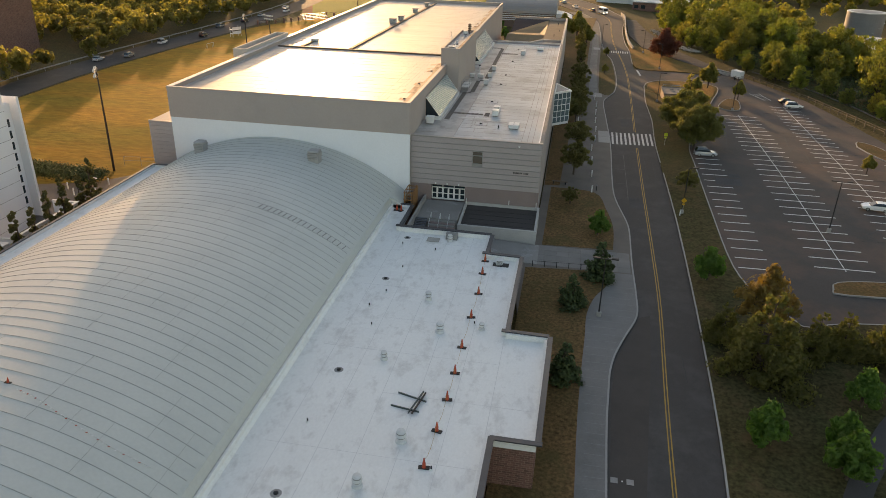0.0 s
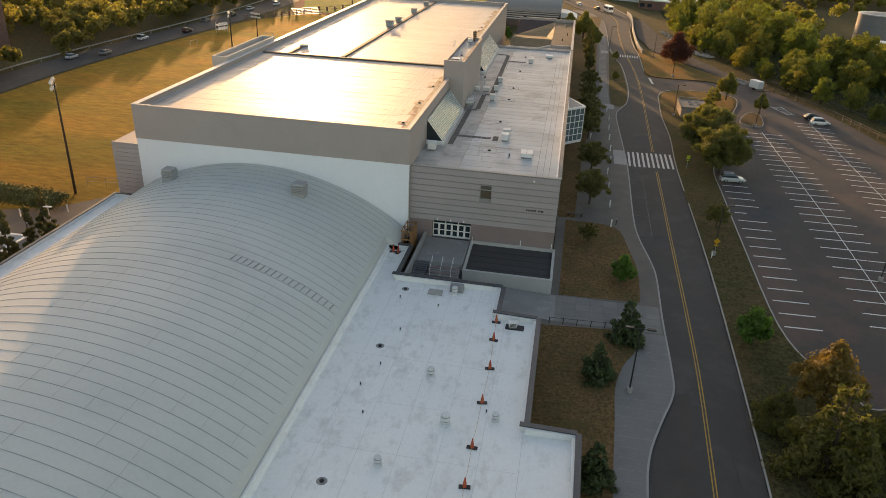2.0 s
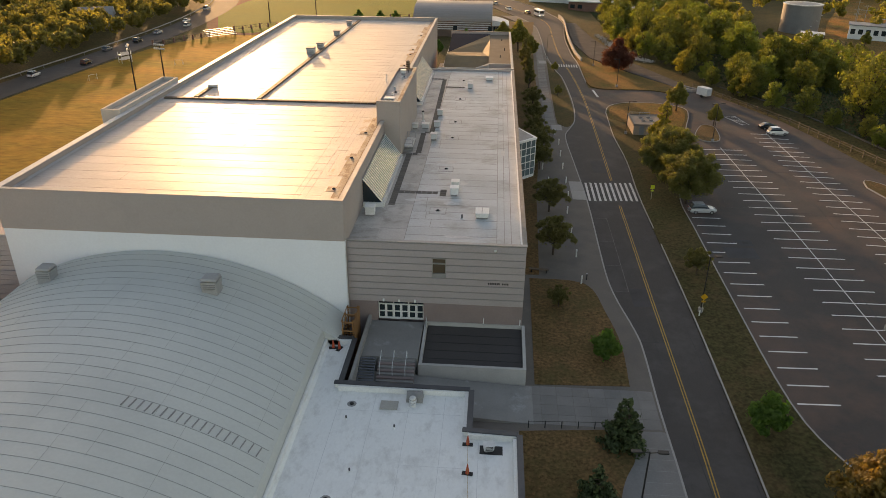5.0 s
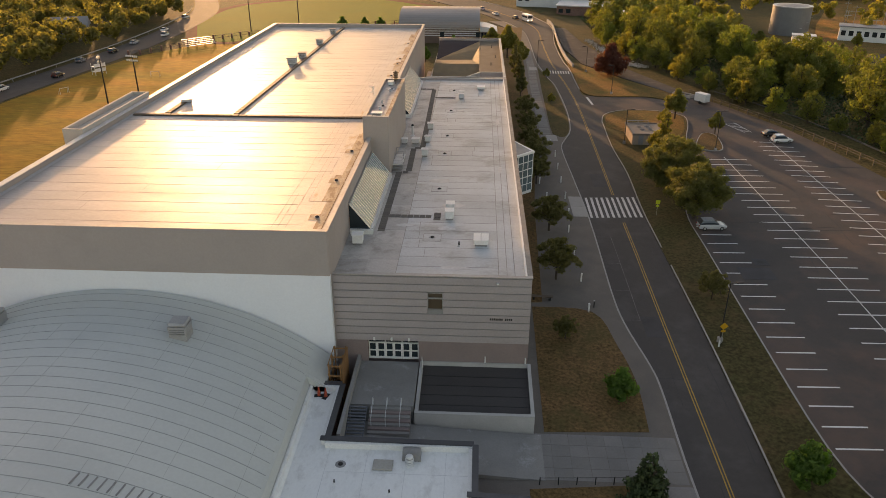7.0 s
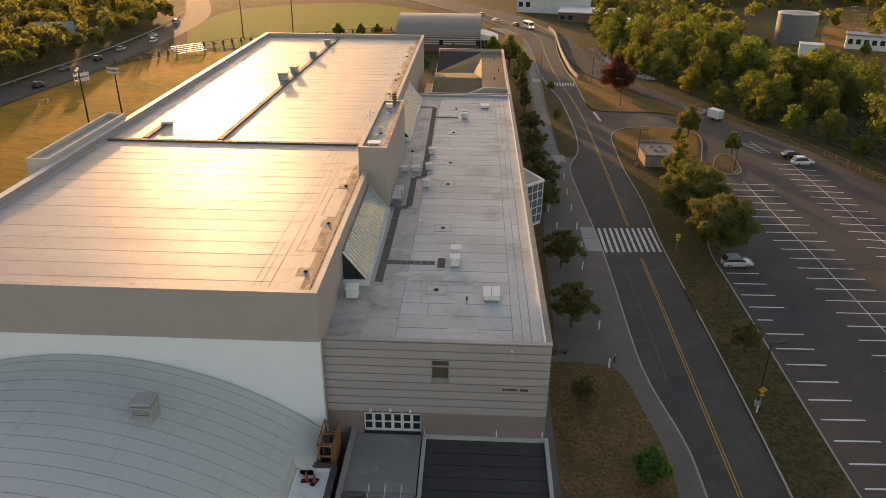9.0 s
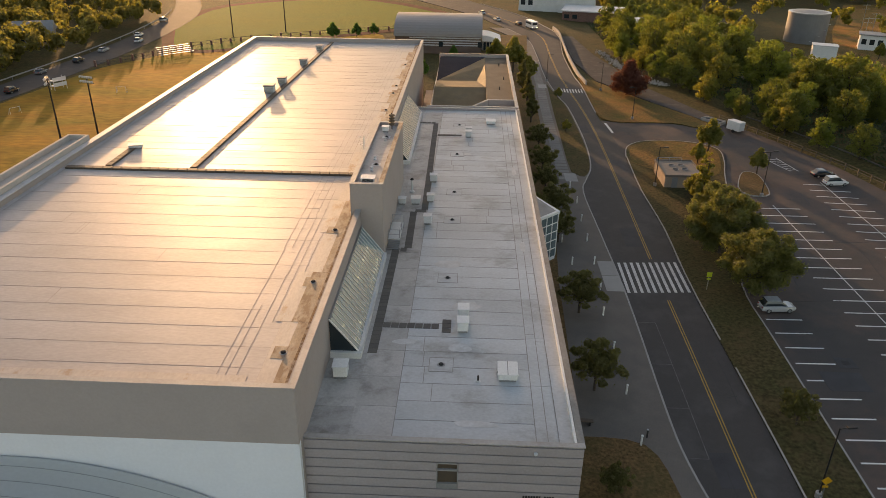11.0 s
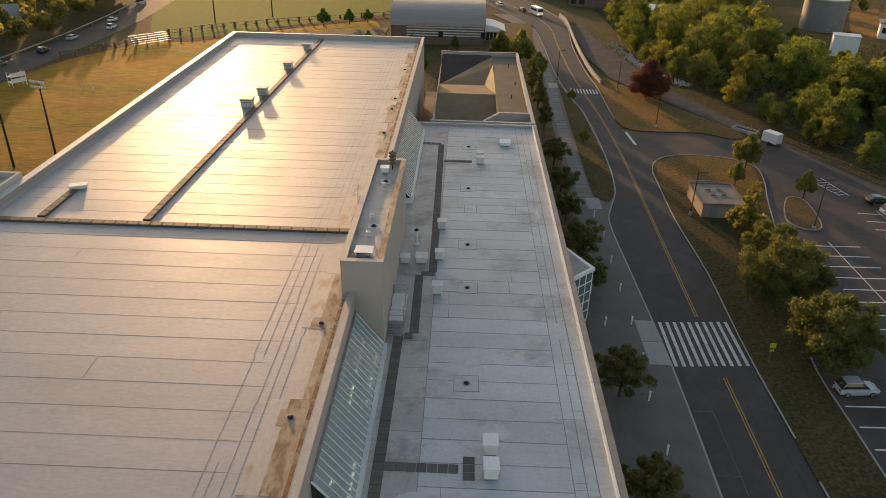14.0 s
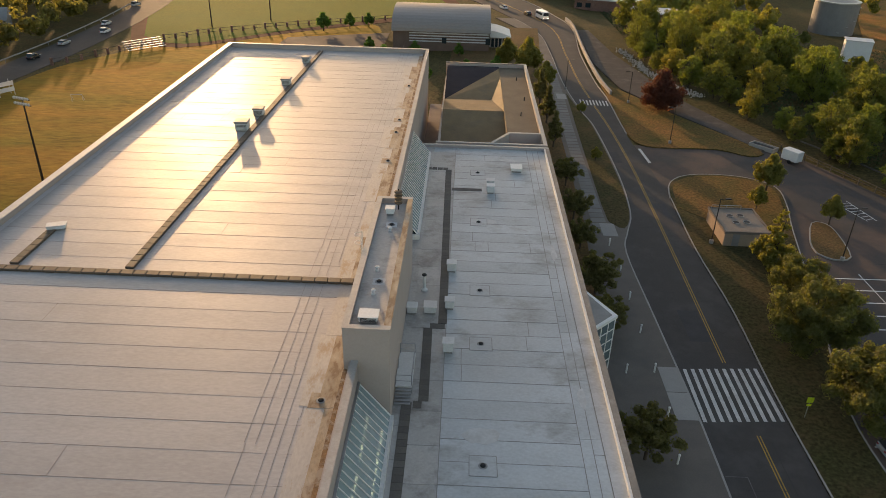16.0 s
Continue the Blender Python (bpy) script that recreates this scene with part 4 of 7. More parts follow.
    edge = [(-20.2 + 2.5 * i / 6, arch(math.asin((-20.2 + 2.5 * i / 6 - DC) / DR), -0.06)[1]) for i in range(7)] + [(-17.7, -3), (-20.2, -3)]
    lo, hi = [[bm.verts.new((x, y, z)) for x, z in edge] for y in (113.8, 114.5)]
    for i in range(9):
        bm.faces.new((lo[i], lo[(i + 1) % 9], hi[(i + 1) % 9], hi[i]))
    bm.faces.new(lo[::-1]), bm.faces.new(hi)
    bmesh.ops.recalc_face_normals(bm, faces=bm.faces[:])
    part("end_bay_wall", bm, DOME, ob)
    part("eave_flashing", box(arch(-DLEFT)[0] - 0.08, arch(-DLEFT)[0] + 0.02, DY0, 114.0, arch(-DLEFT)[1] - 0.4, arch(-DLEFT)[1] - 0.05), COPING, ob)
    ex, ez = arch(-DLEFT)
    part("west_eave_wall", box(ex + 0.02, ex + 0.3, DY0, 114.5, 1.4, ez - 0.36), WHITE, ob)
    part("west_gutter", box(-52.5, ex + 0.02, DY0, 113.6, 4.6, 4.95), LOWROOF, ob, "white flat gutter roof")
    part("west_upstand", box(-52.7, -52.5, DY0, 113.8, 4.4, 5.25), WHITE, ob, "white parapet upstand")
    part("west_upstand", box(-52.5, ex, 113.6, 113.8, 4.4, 5.25), WHITE, ob, "white parapet upstand")
    part("west_coping", box(-52.92, -52.58, DY0, 113.9, 5.25, 5.35), TRIMDARK, ob)
    part("west_coping", box(-52.58, ex, 113.55, 113.9, 5.25, 5.35), TRIMDARK, ob)
    part("west_wall", box(-52.8, -52.4, DY0, 113.7, -4, 4.4), BRICK, ob)
    part("west_end_wall", box(-52.4, ex + 0.3, 113.4, 113.7, -4, 4.4), BRICK, ob)
    part("end_wall", box(DC - DHALF, DC + DHALF, DY0 + 0.1, DY0 + 0.5, -5, 2), BRICK, ob)
    return ob


LOW = [(-20.3, 114.2), (-16.3, 114.2), (-16.3, 107.1), (-4.8, 107.0), (-4.8, 101.7), (-0.8, 101.5), (-0.8, 85.3), (3.2, 85.2), (3.0, 70.2), (-0.5, 70.2), (-0.5, 14), (-20.3, 14)]


def low_roof():
    ob = thing("low_building", "low brick building with a flat white membrane roof", "building", (0, 0, 0))
    part("roof", prism(LOW, 1.6, 1.95), LOWROOF, ob)
    n = len(LOW)
    for i in range(n - 1):
        (xa, ya), (xb, yb) = LOW[i], LOW[i + 1]
        if i == n - 2:
            continue
        horiz = abs(ya - yb) < abs(xa - xb)
        x0, x1, y0, y1 = min(xa, xb), max(xa, xb), min(ya, yb), max(ya, yb)
        if horiz:
            part("parapet", box(x0, x1, y1 - 0.4, y1, 1.95, 2.45) if i != 8 else box(x0, x1, ya, ya + 0.4, 1.95, 2.45), WHITE, ob, "white parapet upstand")
        else:
            part("parapet", box(x1 - 0.4, x1, y0 + (0.4 if i == 7 else 0), y1 - 0.4, 1.95, 2.45), WHITE, ob, "white parapet upstand")
        dx, dy = xb - xa, yb - ya
        L = math.hypot(dx, dy)
        w = part("wall", box(0, L, 0.0, 0.3, -5, 1.6), BRICK, ob)
        w.matrix_basis = Matrix.Translation((xa, ya, 0)) @ Matrix.Rotation(math.atan2(dy, dx), 4, "Z") @ Matrix.Translation((0, -0.3, 0))
        c = part("coping", box(-0.45 if horiz else 0.0, L, -0.12, 0.36, 2.45, 2.56), TRIMDARK, ob, "dark metal coping")
        c.matrix_basis = Matrix.Translation((xa, ya, 0.003 * (i % 2))) @ Matrix.Rotation(math.atan2(dy, dx), 4, "Z")
    part("dome_kerb", box(-18.98, -18.72, 14, 113.78, 1.953, 2.62, bevel=0.05), LOWROOF, ob, "pale raised kerb along the arched roof")
    bm = bmesh.new()
    ends = [[bm.verts.new((x, y, z)) for x, z in ((-18.72, 2.2), (-18.5, 1.962), (-18.72, 1.953))] for y in (14, 106.6, 113.78)]
    for a, b in zip(ends, ends[1:]):
        for i in range(3):
            bm.faces.new((a[i], a[(i + 1) % 3], b[(i + 1) % 3], b[i]))
    bm.faces.new(ends[0][::-1]), bm.faces.new(ends[2])
    bmesh.ops.recalc_face_normals(bm, faces=bm.faces[:])
    part("cant_strip", bm, LOWROOF, ob, "sloping membrane strip against the arched roof")
    tp = surface("roof_weld_seam", (0.56, 0.565, 0.56), (0.66, 0.665, 0.66), rough=0.6, grain=6, patch=0.6, bump=0)
    for x, y0, y1 in ((-15.9, 15, 106.5), (-12.9, 15, 106.5), (-9.9, 15, 106.5), (-6.9, 15, 106.5), (-3.9, 15, 101), (-0.9, 71, 84.8)):
        part("weld_seam", box(x - 0.02, x + 0.02, y0, y1, 1.951, 1.958), tp, ob)
    for y, x0, x1 in ((104.2, -16, -5), (92.6, -17, -1), (80.5, -17, -1), (67.0, -17, -1), (98.0, -10, -5), (74.5, -9.9, 2.5), (86.3, -13, -7)):
        part("weld_seam", box(x0, x1, y - 0.018, y + 0.018, 1.951, 1.9585), tp, ob)
    return ob


rink()
low_roof()

# ---- entrance court, steps, sunken flat roof ----
court = thing("entrance_court", "grey concrete entrance court with steps", "terrace", kind="structure")
COURT = surface("court_concrete", (0.27, 0.26, 0.245), (0.22, 0.21, 0.20), rough=0.85, grain=8, patch=0.4, bump=0.2, stain=(0.42, 0.42, 0.42), stain_scale=0.5, stain_amount=0.5, edge=(0.58, 0.68))
part("court_floor", box(-15.4, -10.0, 112.9, 119.38, -2, 1.45), COURT, court)
for i in range(7):
    part("step", box(-13.7, -10.2, 112.9 - 0.32 * (i + 1), 112.9 - 0.32 * i, -2, 1.45 - 0.17 * (i + 1)), MAUVE if i % 2 else COURT, court)
part("court_wall", box(-15.7, -15.4, 108.2, 119.38, -2, 2.1), PALE, court)
bm = box(-15.4, 0.9, 107.15, 112.38, -2, 0.2)
for v in bm.verts:
    if v.co.z > 0 and v.co.x > 0:
        v.co.z = ground_z(1, v.co.y) + 0.03
part("apron", bm, COURT, court, "grey paving sloping down from the court")
pit = thing("sunken_roof", "dark flat roof framed by a pale concrete rim", "roof", kind="structure")


def sloping(bm):
    """The rim and its roof fall a little towards the steps."""
    for v in bm.verts:
        if v.co.z > -1:
            v.co.z += 0.09 * (v.co.y - 112.4)
    return bm


part("roof_slab", sloping(box(-9.6, 0.0, 112.8, 119.2, -2, 0.62)), surface("dark_ballast", (0.048, 0.043, 0.042), (0.065, 0.058, 0.055), rough=0.85, grain=9, patch=0.5, bump=0.4), pit, "charcoal ballasted roof")
RIM_STONE = surface("pale_rim", (0.48, 0.465, 0.44), (0.38, 0.365, 0.345), rough=0.85, grain=8, patch=0.5, bump=0.15)
for b in ((-9.9, 0.3, 112.5, 112.8), (-9.9, 0.3, 119.2, 119.36), (-9.9, -9.6, 112.8, 119.2), (0.0, 0.3, 112.8, 119.2)):
    part("rim", sloping(box(*b, -2, 1.0)), RIM_STONE, pit)
for i in range(4):
    part("membrane_lap", sloping(box(-9.6, 0.0, 114.0 + i * 1.25, 114.06 + i * 1.25, 0.62, 0.635)), POLE, pit)

# ---- trees ----
def crown_mesh(name, seed, lobes, count, leaf, material, spread=1.0, squash=0.85, hollow=0.4):
    """Leaf clumps scattered over overlapping lobes: (x, y, z, radius)."""
    rng = np.random.default_rng(seed)
    w = np.array([l[3] ** 2 for l in lobes])
    pick = rng.choice(len(lobes), count, p=w / w.sum())
    L = np.array(lobes)[pick]
    d = rng.normal(size=(count, 3))
    d /= np.linalg.norm(d, axis=1)[:, None]
    r = L[:, 3] * (hollow + (1 - hollow) * rng.random(count) ** 0.6) * (1 + 0.2 * rng.normal(size=count))
    c = L[:, :3] + d * r[:, None] * np.array([1, 1, squash])
    # each clump: two crossed, bent leaves
    u = np.cross(d, rng.normal(size=(count, 3)))
    u /= np.linalg.norm(u, axis=1)[:, None]
    nrm = d + 0.7 * rng.normal(size=(count, 3))
    v = np.cross(nrm, u)
    v /= np.linalg.norm(v, axis=1)[:, None]
    s = leaf * (0.55 + 0.9 * rng.random(count))[:, None]
    a = c - u * s
    b = c + v * s * 0.62 - d * s * 0.18
    e = c + u * s + d * s * 0.15
    f = c - v * s * 0.62 - d * s * 0.18
    verts = np.stack([a, b, e, f], 1).reshape(-1, 3)
    faces = np.arange(count * 4).reshape(-1, 4)
    me = bpy.data.meshes.new(name)
    me.from_pydata(verts.tolist(), [], [[q[0], q[1], q[2], q[3]] for q in faces.tolist()])
    me.materials.append(material)
    return me


def tree(seed, height, width, material, bare=0.22, count=2600, leaf=0.42, label="", category="tree", conic=False, name="tree", lob=22, rsc=1.0, shell=0.4, full=False):
    rng = random.Random(seed)
    ob = thing(name, label, category)
    bm = bmesh.new()
    th = height * bare
    top = Vector((rng.uniform(-0.3, 0.3), rng.uniform(-0.3, 0.3), height * 0.8))
    r = 0.02 * height + 0.05
    tube((0, 0, -0.5), (top.x * 0.3, top.y * 0.3, th), r, r * 0.8, 8, bm)
    tube((top.x * 0.3, top.y * 0.3, th), top, r * 0.8, r * 0.2, 8, bm)
    lobes = []
    if conic:
        for k in range(9):
            z = th * 0.6 + (height - th * 0.6) * k / 9
            w = width * 0.5 * (1 - k / 9.6)
            for j in range(max(3, 9 - k // 2)):
                an, out = rng.uniform(0, 6.28), w * rng.uniform(0.35, 0.98)
                q = (math.cos(an) * out, math.sin(an) * out, z + rng.uniform(-0.35, 0.45) * height / 9)
                lobes.append((*q, max(0.22, w * rng.uniform(0.2, 0.42))))
                if j % 2 == 0:
                    tube((top.x * z / height, top.y * z / height, z - 0.1 * w), q, 0.05, 0.015, 5, bm)
    else:
        m = lob
        for k in range(m):
            an = k * 2.4 + rng.uniform(-0.5, 0.5)
            h = (k + 0.5) / m
            env = width * 0.5 * (0.55 + 0.45 * math.sin(math.pi * min(1.0, h * 1.15 + 0.12))) * rng.uniform(0.75, 1.1)
            rad = width * 0.5 * rng.uniform(0.26, 0.42) * (1.0 - 0.3 * h) * rsc
            reach = max(0.0, env * (1.0 - 0.75 * h * h) - rad * 0.7)
            if full:
                env = width * 0.5 * math.sqrt(max(0.06, 1 - ((h - 0.4) / 0.66) ** 2)) * rng.uniform(0.72, 1.08)
                reach = max(0.0, env - rad * 0.7) * (1.0 if k % 3 else 0.55)
            p = Vector((math.cos(an) * reach, math.sin(an) * reach, th + (height - th) * (0.12 + 0.78 * h)))
            lobes.append((p.x, p.y, p.z, rad))
            if k % 2 == 0:
                tube((top.x * 0.3, top.y * 0.3, th + (p.z - th) * 0.2), p, r * 0.4, r * 0.08, 5, bm)
        lobes.append((0, 0, th + (height - th) * 0.45, width * 0.3))
    part("trunk", bm, BARK, ob)
    me = crown_mesh("crown", seed, lobes, count, leaf, material, hollow=shell)
    c = new("crown", me)
    c.parent = ob
    return ob


def place(ob, x, y, s=1.0, turn=0.0, sz=None, z=None):
    return copy_thing(ob, Matrix.Translation((x, y, ground_z(x, y) if z is None else z)) @ Matrix.Rotation(turn, 4, "Z") @ Matrix.Diagonal((s, s, sz or s, 1)))


def set_first(ob, x, y, s=1.0, turn=0.0):
    ob.matrix_basis = Matrix.Translation((x, y, ground_z(x, y))) @ Matrix.Rotation(turn, 4, "Z") @ Matrix.Diagonal((s, s, s, 1))


# big crowns beside the parking lot
OAKLEAF = leafy("leaf_oak", (0.125, 0.128, 0.047), (0.155, 0.146, 0.05), 0.5)
oak = tree(11, 8.5, 9.6, OAKLEAF, 0.16, 26000, 0.145, "broad leafy green tree beside the parking lot", lob=52, rsc=0.66, shell=0.35, full=True)
set_first(oak, 25.6, 158.8, 0.98)
place(oak, 25.0, 169.6, 1.02, 1.9)
place(oak, 27.0, 178.6, 0.75, 3.9)
needle = tree(22, 8.0, 5.4, LEAF[1], 0.2, 5200, 0.2, "shaggy yellow-green conifer beside the utility shed", conic=True)
set_first(needle, 27.6, 187.6)
GREENLEAF = leafy("leaf_green", (0.07, 0.15, 0.03), (0.10, 0.16, 0.035))
STREETLEAF = leafy("leaf_street", (0.118, 0.116, 0.048), (0.15, 0.126, 0.052), 0.5)
street = tree(12, 5.4, 5.6, STREETLEAF, 0.24, 7000, 0.15, "open-crowned olive green street tree in the pavement bed", lob=30, rsc=0.62, shell=0.15, full=True)
tagged(street, group="street trees")
set_first(street, 4.6, 139.6)
for i, (x, y, s) in enumerate(((4.9, 153.4, 1.05), (4.4, 171.5, 0.95), (4.6, 179.5, 1.1), (4.3, 190.5, 0.85), (4.5, 199, 0.95), (4.8, 211, 0.95))):
    place(street, x, y, s, i * 1.3, s * 0.9)
column = tree(13, 8.2, 3.6, STREETLEAF, 0.1, 4200, 0.17, "narrow upright tree beside the annex")
set_first(column, 4.2, 252)
place(column, 4.6, 241, 0.95, 1.0)
place(column, 4.6, 228, 0.85, 2.0)
bush = tree(14, 3.8, 3.4, GREENLEAF, 0.16, 3600, 0.17, "rounded bright green small tree on the lawn")
set_first(bush, 8.3, 117.2, 0.95)
place(bush, 21.6, 79.0, 1.25, 2.0)
place(bush, 27.4, 76.2, 1.3, 0.6)
place(bush, 27.9, 79.6, 1.1, 1.6)
place(bush, 20.9, 107.6, 1.2, 4.0)
place(street, 21.7, 135.8, 0.66, 0.7)
place(bush, 31.4, 86.0, 1.15, 5.0)
pine = tree(15, 4.8, 4.0, LEAF[5], 0.08, 5200, 0.17, "dark green young conifer beside the pavement", conic=True, shell=0.05)
set_first(pine, 8.3, 105.4)
place(pine, 5.2, 98.2, 0.85, 1.0)
place(street, 4.4, 127.0, 0.5, 2.0)
place(pine, 4.9, 84.5, 0.9, 3.0)
bronze = tree(16, 6.6, 5.6, LEAF[3], 0.14, 6500, 0.14, "bronze and orange-leaved thin tree beside the road", lob=34, rsc=0.6, shell=0.1)
set_first(bronze, 25.0, 97.5, 1.25)
SHAG = leafy("leaf_shaggy", (0.095, 0.10, 0.036), (0.17, 0.135, 0.042), 0.5)
bigpine = tree(17, 8.0, 7.6, SHAG, 0.06, 14000, 0.17, "large shaggy olive-green tree beside the road", conic=True, shell=0.0)
set_first(bigpine, 23.6, 90.0, 1.15)
place(bigpine, 37.5, 94.0, 0.85, 2.2)
place(bigpine, 29.5, 94.0, 0.55, 1.2)
place(bigpine, 32.5, 95.5, 0.5, 4.2)
place(bigpine, 20.9, 95.5, 0.45, 3.2)
maple = tree(18, 7.0, 8.2, LEAF[4], 0.03, 12000, 0.17, "dark red-leaved maple on the tan grass")
set_first(maple, 28.6, 253.0, 1.16)
loose = tree(19, 6.5, 5.2, LEAF[1], 0.22, 4200, 0.22, "light green open-crowned tree")
set_first(loose, 35.4, 211.4, 1.0)
place(loose, 31.8, 205.0, 0.6, 1.4)
place(loose, 40.6, 201.0, 0.7, 2.4)
place(loose, 52.5, 152, 0.5, 2.9)
place(loose, 12.0, 247.5, 0.42, 0.4)
place(loose, 11.0, 222, 0.4, 3.4)
place(loose, 6.2, 264, 1.0, 0.9)
place(loose, 3.0, 274, 1.45, 2.9)
place(loose, -1.5, 280, 1.2, 4.4)
CYPRESSLEAF = leafy("leaf_cypress", (0.085, 0.085, 0.034), (0.11, 0.10, 0.038), 0.3)
cypress = tree(20, 8.2, 3.1, CYPRESSLEAF, 0.05, 5200, 0.17, "narrow upright evergreen beside the rink wall", conic=True)
tagged(cypress, group="evergreens along the rink")
set_first(cypress, -57.2, 92.0)
for i, (x, y) in enumerate(((-57.4, 95.0), (-57.6, 98.0), (-58.0, 101.4), (-58.6, 105.6), (-59.6, 109.4), (-56.8, 88.2))):
    place(cypress, x, y, 0.9 + 0.1 * (i % 3), i)

# woods beyond the lot and beyond the field
W = [tree(31 + k, 12 + k, 10 + 0.6 * k, LEAF[(0, 1, 2, 0)[k]], 0.05, 4400, 0.29, "tall leafy woodland tree behind the parking lot", lob=46, rsc=0.78, shell=0.55, full=True) for k in range(4)]
for k, w in enumerate(W):
    set_first(w, 66 + 9 * k, 246 + 5 * k)
rng, vary = random.Random(5), random.Random(41)
n = 0
far = []
for gy in range(0, 26):
    for gx in range(0, 23):
        x, y = 36 + gx * 8.4 + rng.uniform(-3.6, 3.6), 170 + gy * 9.0 + rng.uniform(-3.8, 3.8)
        edge = 75 - (y - 180) * 0.41 if y < 236 else 52 - (y - 236) * 0.28
        if x < max(edge, 33) + (-1 if y < 240 else 0) or (x < edge + 10 and y < 240 and rng.random() < 0.15) or (345 < y < 380 and 100 < x < 150) or (255 < y < 292 and 108 < x < 142) or (30 < x < 48 and y > 338):
            continue
        if x > min(117, 98 + 0.35 * max(0, y - 290)) and y > 262 and rng.random() < 0.9:
            continue
        s = rng.uniform(0.55, 1.05) if y < 255 else (rng.uniform(0.62, 0.98) if x < 66 else rng.uniform(0.45, 0.78))
        if vary.random() < 0.2:
            continue
        s *= vary.choice((0.62, 0.85, 1.0, 1.15))
        if n < 180 and y < 340 and x < 120:
            place(W[rng.randrange(4)], x, y, s, rng.uniform(0, 6))
            n += 1
        else:
            far.append((x, y, s))
for gy in range(0, 44):
    for gx in range(0, 15):
        x, y = -122.6 - gx * 6.8 + rng.uniform(-2.2, 2.2), 150 + gy * 7.4 + rng.uniform(-2.6, 2.6)
        if rng.random() < 0.06 or x > -120 - max(0, y - 350) * 0.55 or (x > -144 and x < -130 and 292 < y < 306) or (176 < y < 212 and x < -126 and x > -166):
            continue
        far.append((x, y, rng.uniform(0.45, 0.78)))


for k in range(19):
    y = 176 + 6.6 * k + rng.uniform(-2, 2)
    x = (75 - (y - 180) * 0.41 if y < 236 else 52 - (y - 236) * 0.28) - 2.5 + rng.uniform(-1.5, 2.0)
    place(W[(k * 3) % 4], x, y, rng.uniform(0.32, 0.58), k * 1.1)


def woods(name, spots, material, label, seed, per=420, size=0.85):
    """A far wood: many small leaf clumps over many crowns, with trunks, as one piece."""
    rg = np.random.default_rng(seed)
    vs, fs = [], []
    for x, y, s in spots:
        h, k = 12 * s, per
        lob = rg.normal(size=(7, 3)) * np.array([1.7, 1.7, 1.5]) * s + np.array([0, 0, h * 0.58])
        c = lob[rg.integers(0, 7, k)]
        d = rg.normal(size=(k, 3))
        d /= np.linalg.norm(d, axis=1)[:, None]
        c = c + d * (2.6 * s * (0.6 + 0.4 * rg.random(k)))[:, None]
        u = np.cross(d, rg.normal(size=(k, 3)))
        u /= np.linalg.norm(u, axis=1)[:, None]
        v = np.cross(d + 0.7 * rg.normal(size=(k, 3)), u)
        v /= np.linalg.norm(v, axis=1)[:, None]
        z = (0.5 + 0.6 * rg.random(k))[:, None] * size
        q = np.stack([c - u * z, c + v * z * 0.6, c + u * z, c - v * z * 0.6], 1).reshape(-1, 3) + np.array([x, y, ground_z(x, y)])
        base = sum(len(a) for a in vs)
        vs.append(q)
        fs += [(base + 4 * i, base + 4 * i + 1, base + 4 * i + 2, base + 4 * i + 3) for i in range(k)]
    me = bpy.data.meshes.new(name)
    me.from_pydata(np.concatenate(vs).tolist(), [], fs)
    me.materials.append(material)
    return tagged(new(name, me), label, "woods", kind="stuff")


beyond = []
for gy in range(0, 27):
    for gx in range(0, 30):
        x, y = 40 + gx * 9.0 + rng.uniform(-3.5, 3.5), 398 + gy * 9.5 + rng.uniform(-3.5, 3.5)
        if rng.random() < 0.12 or math.hypot(x - 137, y - 415) < 16 or x < 46 + (y - 398) * -0.3 or (x > 112 and y < 540 and rng.random() < 0.9):
            continue
        beyond.append((x, y, rng.uniform(0.6, 1.0)))
woods("far_woods", beyond, LEAF[1], "distant olive green woods on low ground", 6, 300, 1.0)
# Haze over the west wood is put into a paler, more translucent leaf colour.
HAZYLEAF = leafy("leaf_haze_tint", (0.165, 0.145, 0.06), (0.13, 0.125, 0.05), 0.62)
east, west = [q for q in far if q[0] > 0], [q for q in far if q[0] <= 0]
woods("far_woods", east, LEAF[0], "dense dark green woods in the distance", 3)
woods("far_woods", west, HAZYLEAF, "dense olive green woods beyond the playing field", 4, 380, 0.68)


def undergrowth():
    """Low shrubs and saplings on the floor of the near wood."""
    rg = np.random.default_rng(9)
    k = 60000
    y = rg.uniform(172, 380, k)
    edge = np.where(y < 236, 71 - (y - 180) * 0.34, 52 - (y - 236) * 0.28)
    edge = np.maximum(edge, 33) + 1.0
    x = edge + rg.random(k) ** 1.3 * 110
    lump = 0.5 + 0.5 * np.sin(x * 0.9 + 1.3 * np.sin(y * 0.31)) * np.sin(y * 0.8 + x * 0.23)
    z = rg.random(k) ** 1.5 * (0.4 + 2.6 * lump) * np.clip((x - edge) / 4, 0.15, 1)
    gz = np.array([ground_z(a, b) for a, b in zip(x, y)])
    c = np.stack([x, y, z + gz - 0.2], 1)
    k = len(c)
    u = rg.normal(size=(k, 3))
    u /= np.linalg.norm(u, axis=1)[:, None]
    v = np.cross(u, rg.normal(size=(k, 3)))
    v /= np.linalg.norm(v, axis=1)[:, None]
    s = (0.16 + 0.2 * rg.random(k))[:, None]
    q = np.stack([c - u * s, c + v * s * 0.6, c + u * s, c - v * s * 0.6], 1).reshape(-1, 3)
    me = bpy.data.meshes.new("undergrowth")
    me.from_pydata(q.tolist(), [], np.arange(4 * k).reshape(-1, 4).tolist())
    me.materials.append(LEAF[5])
    tagged(new("undergrowth", me), "tangled green undergrowth on the woodland floor", "undergrowth", kind="stuff")


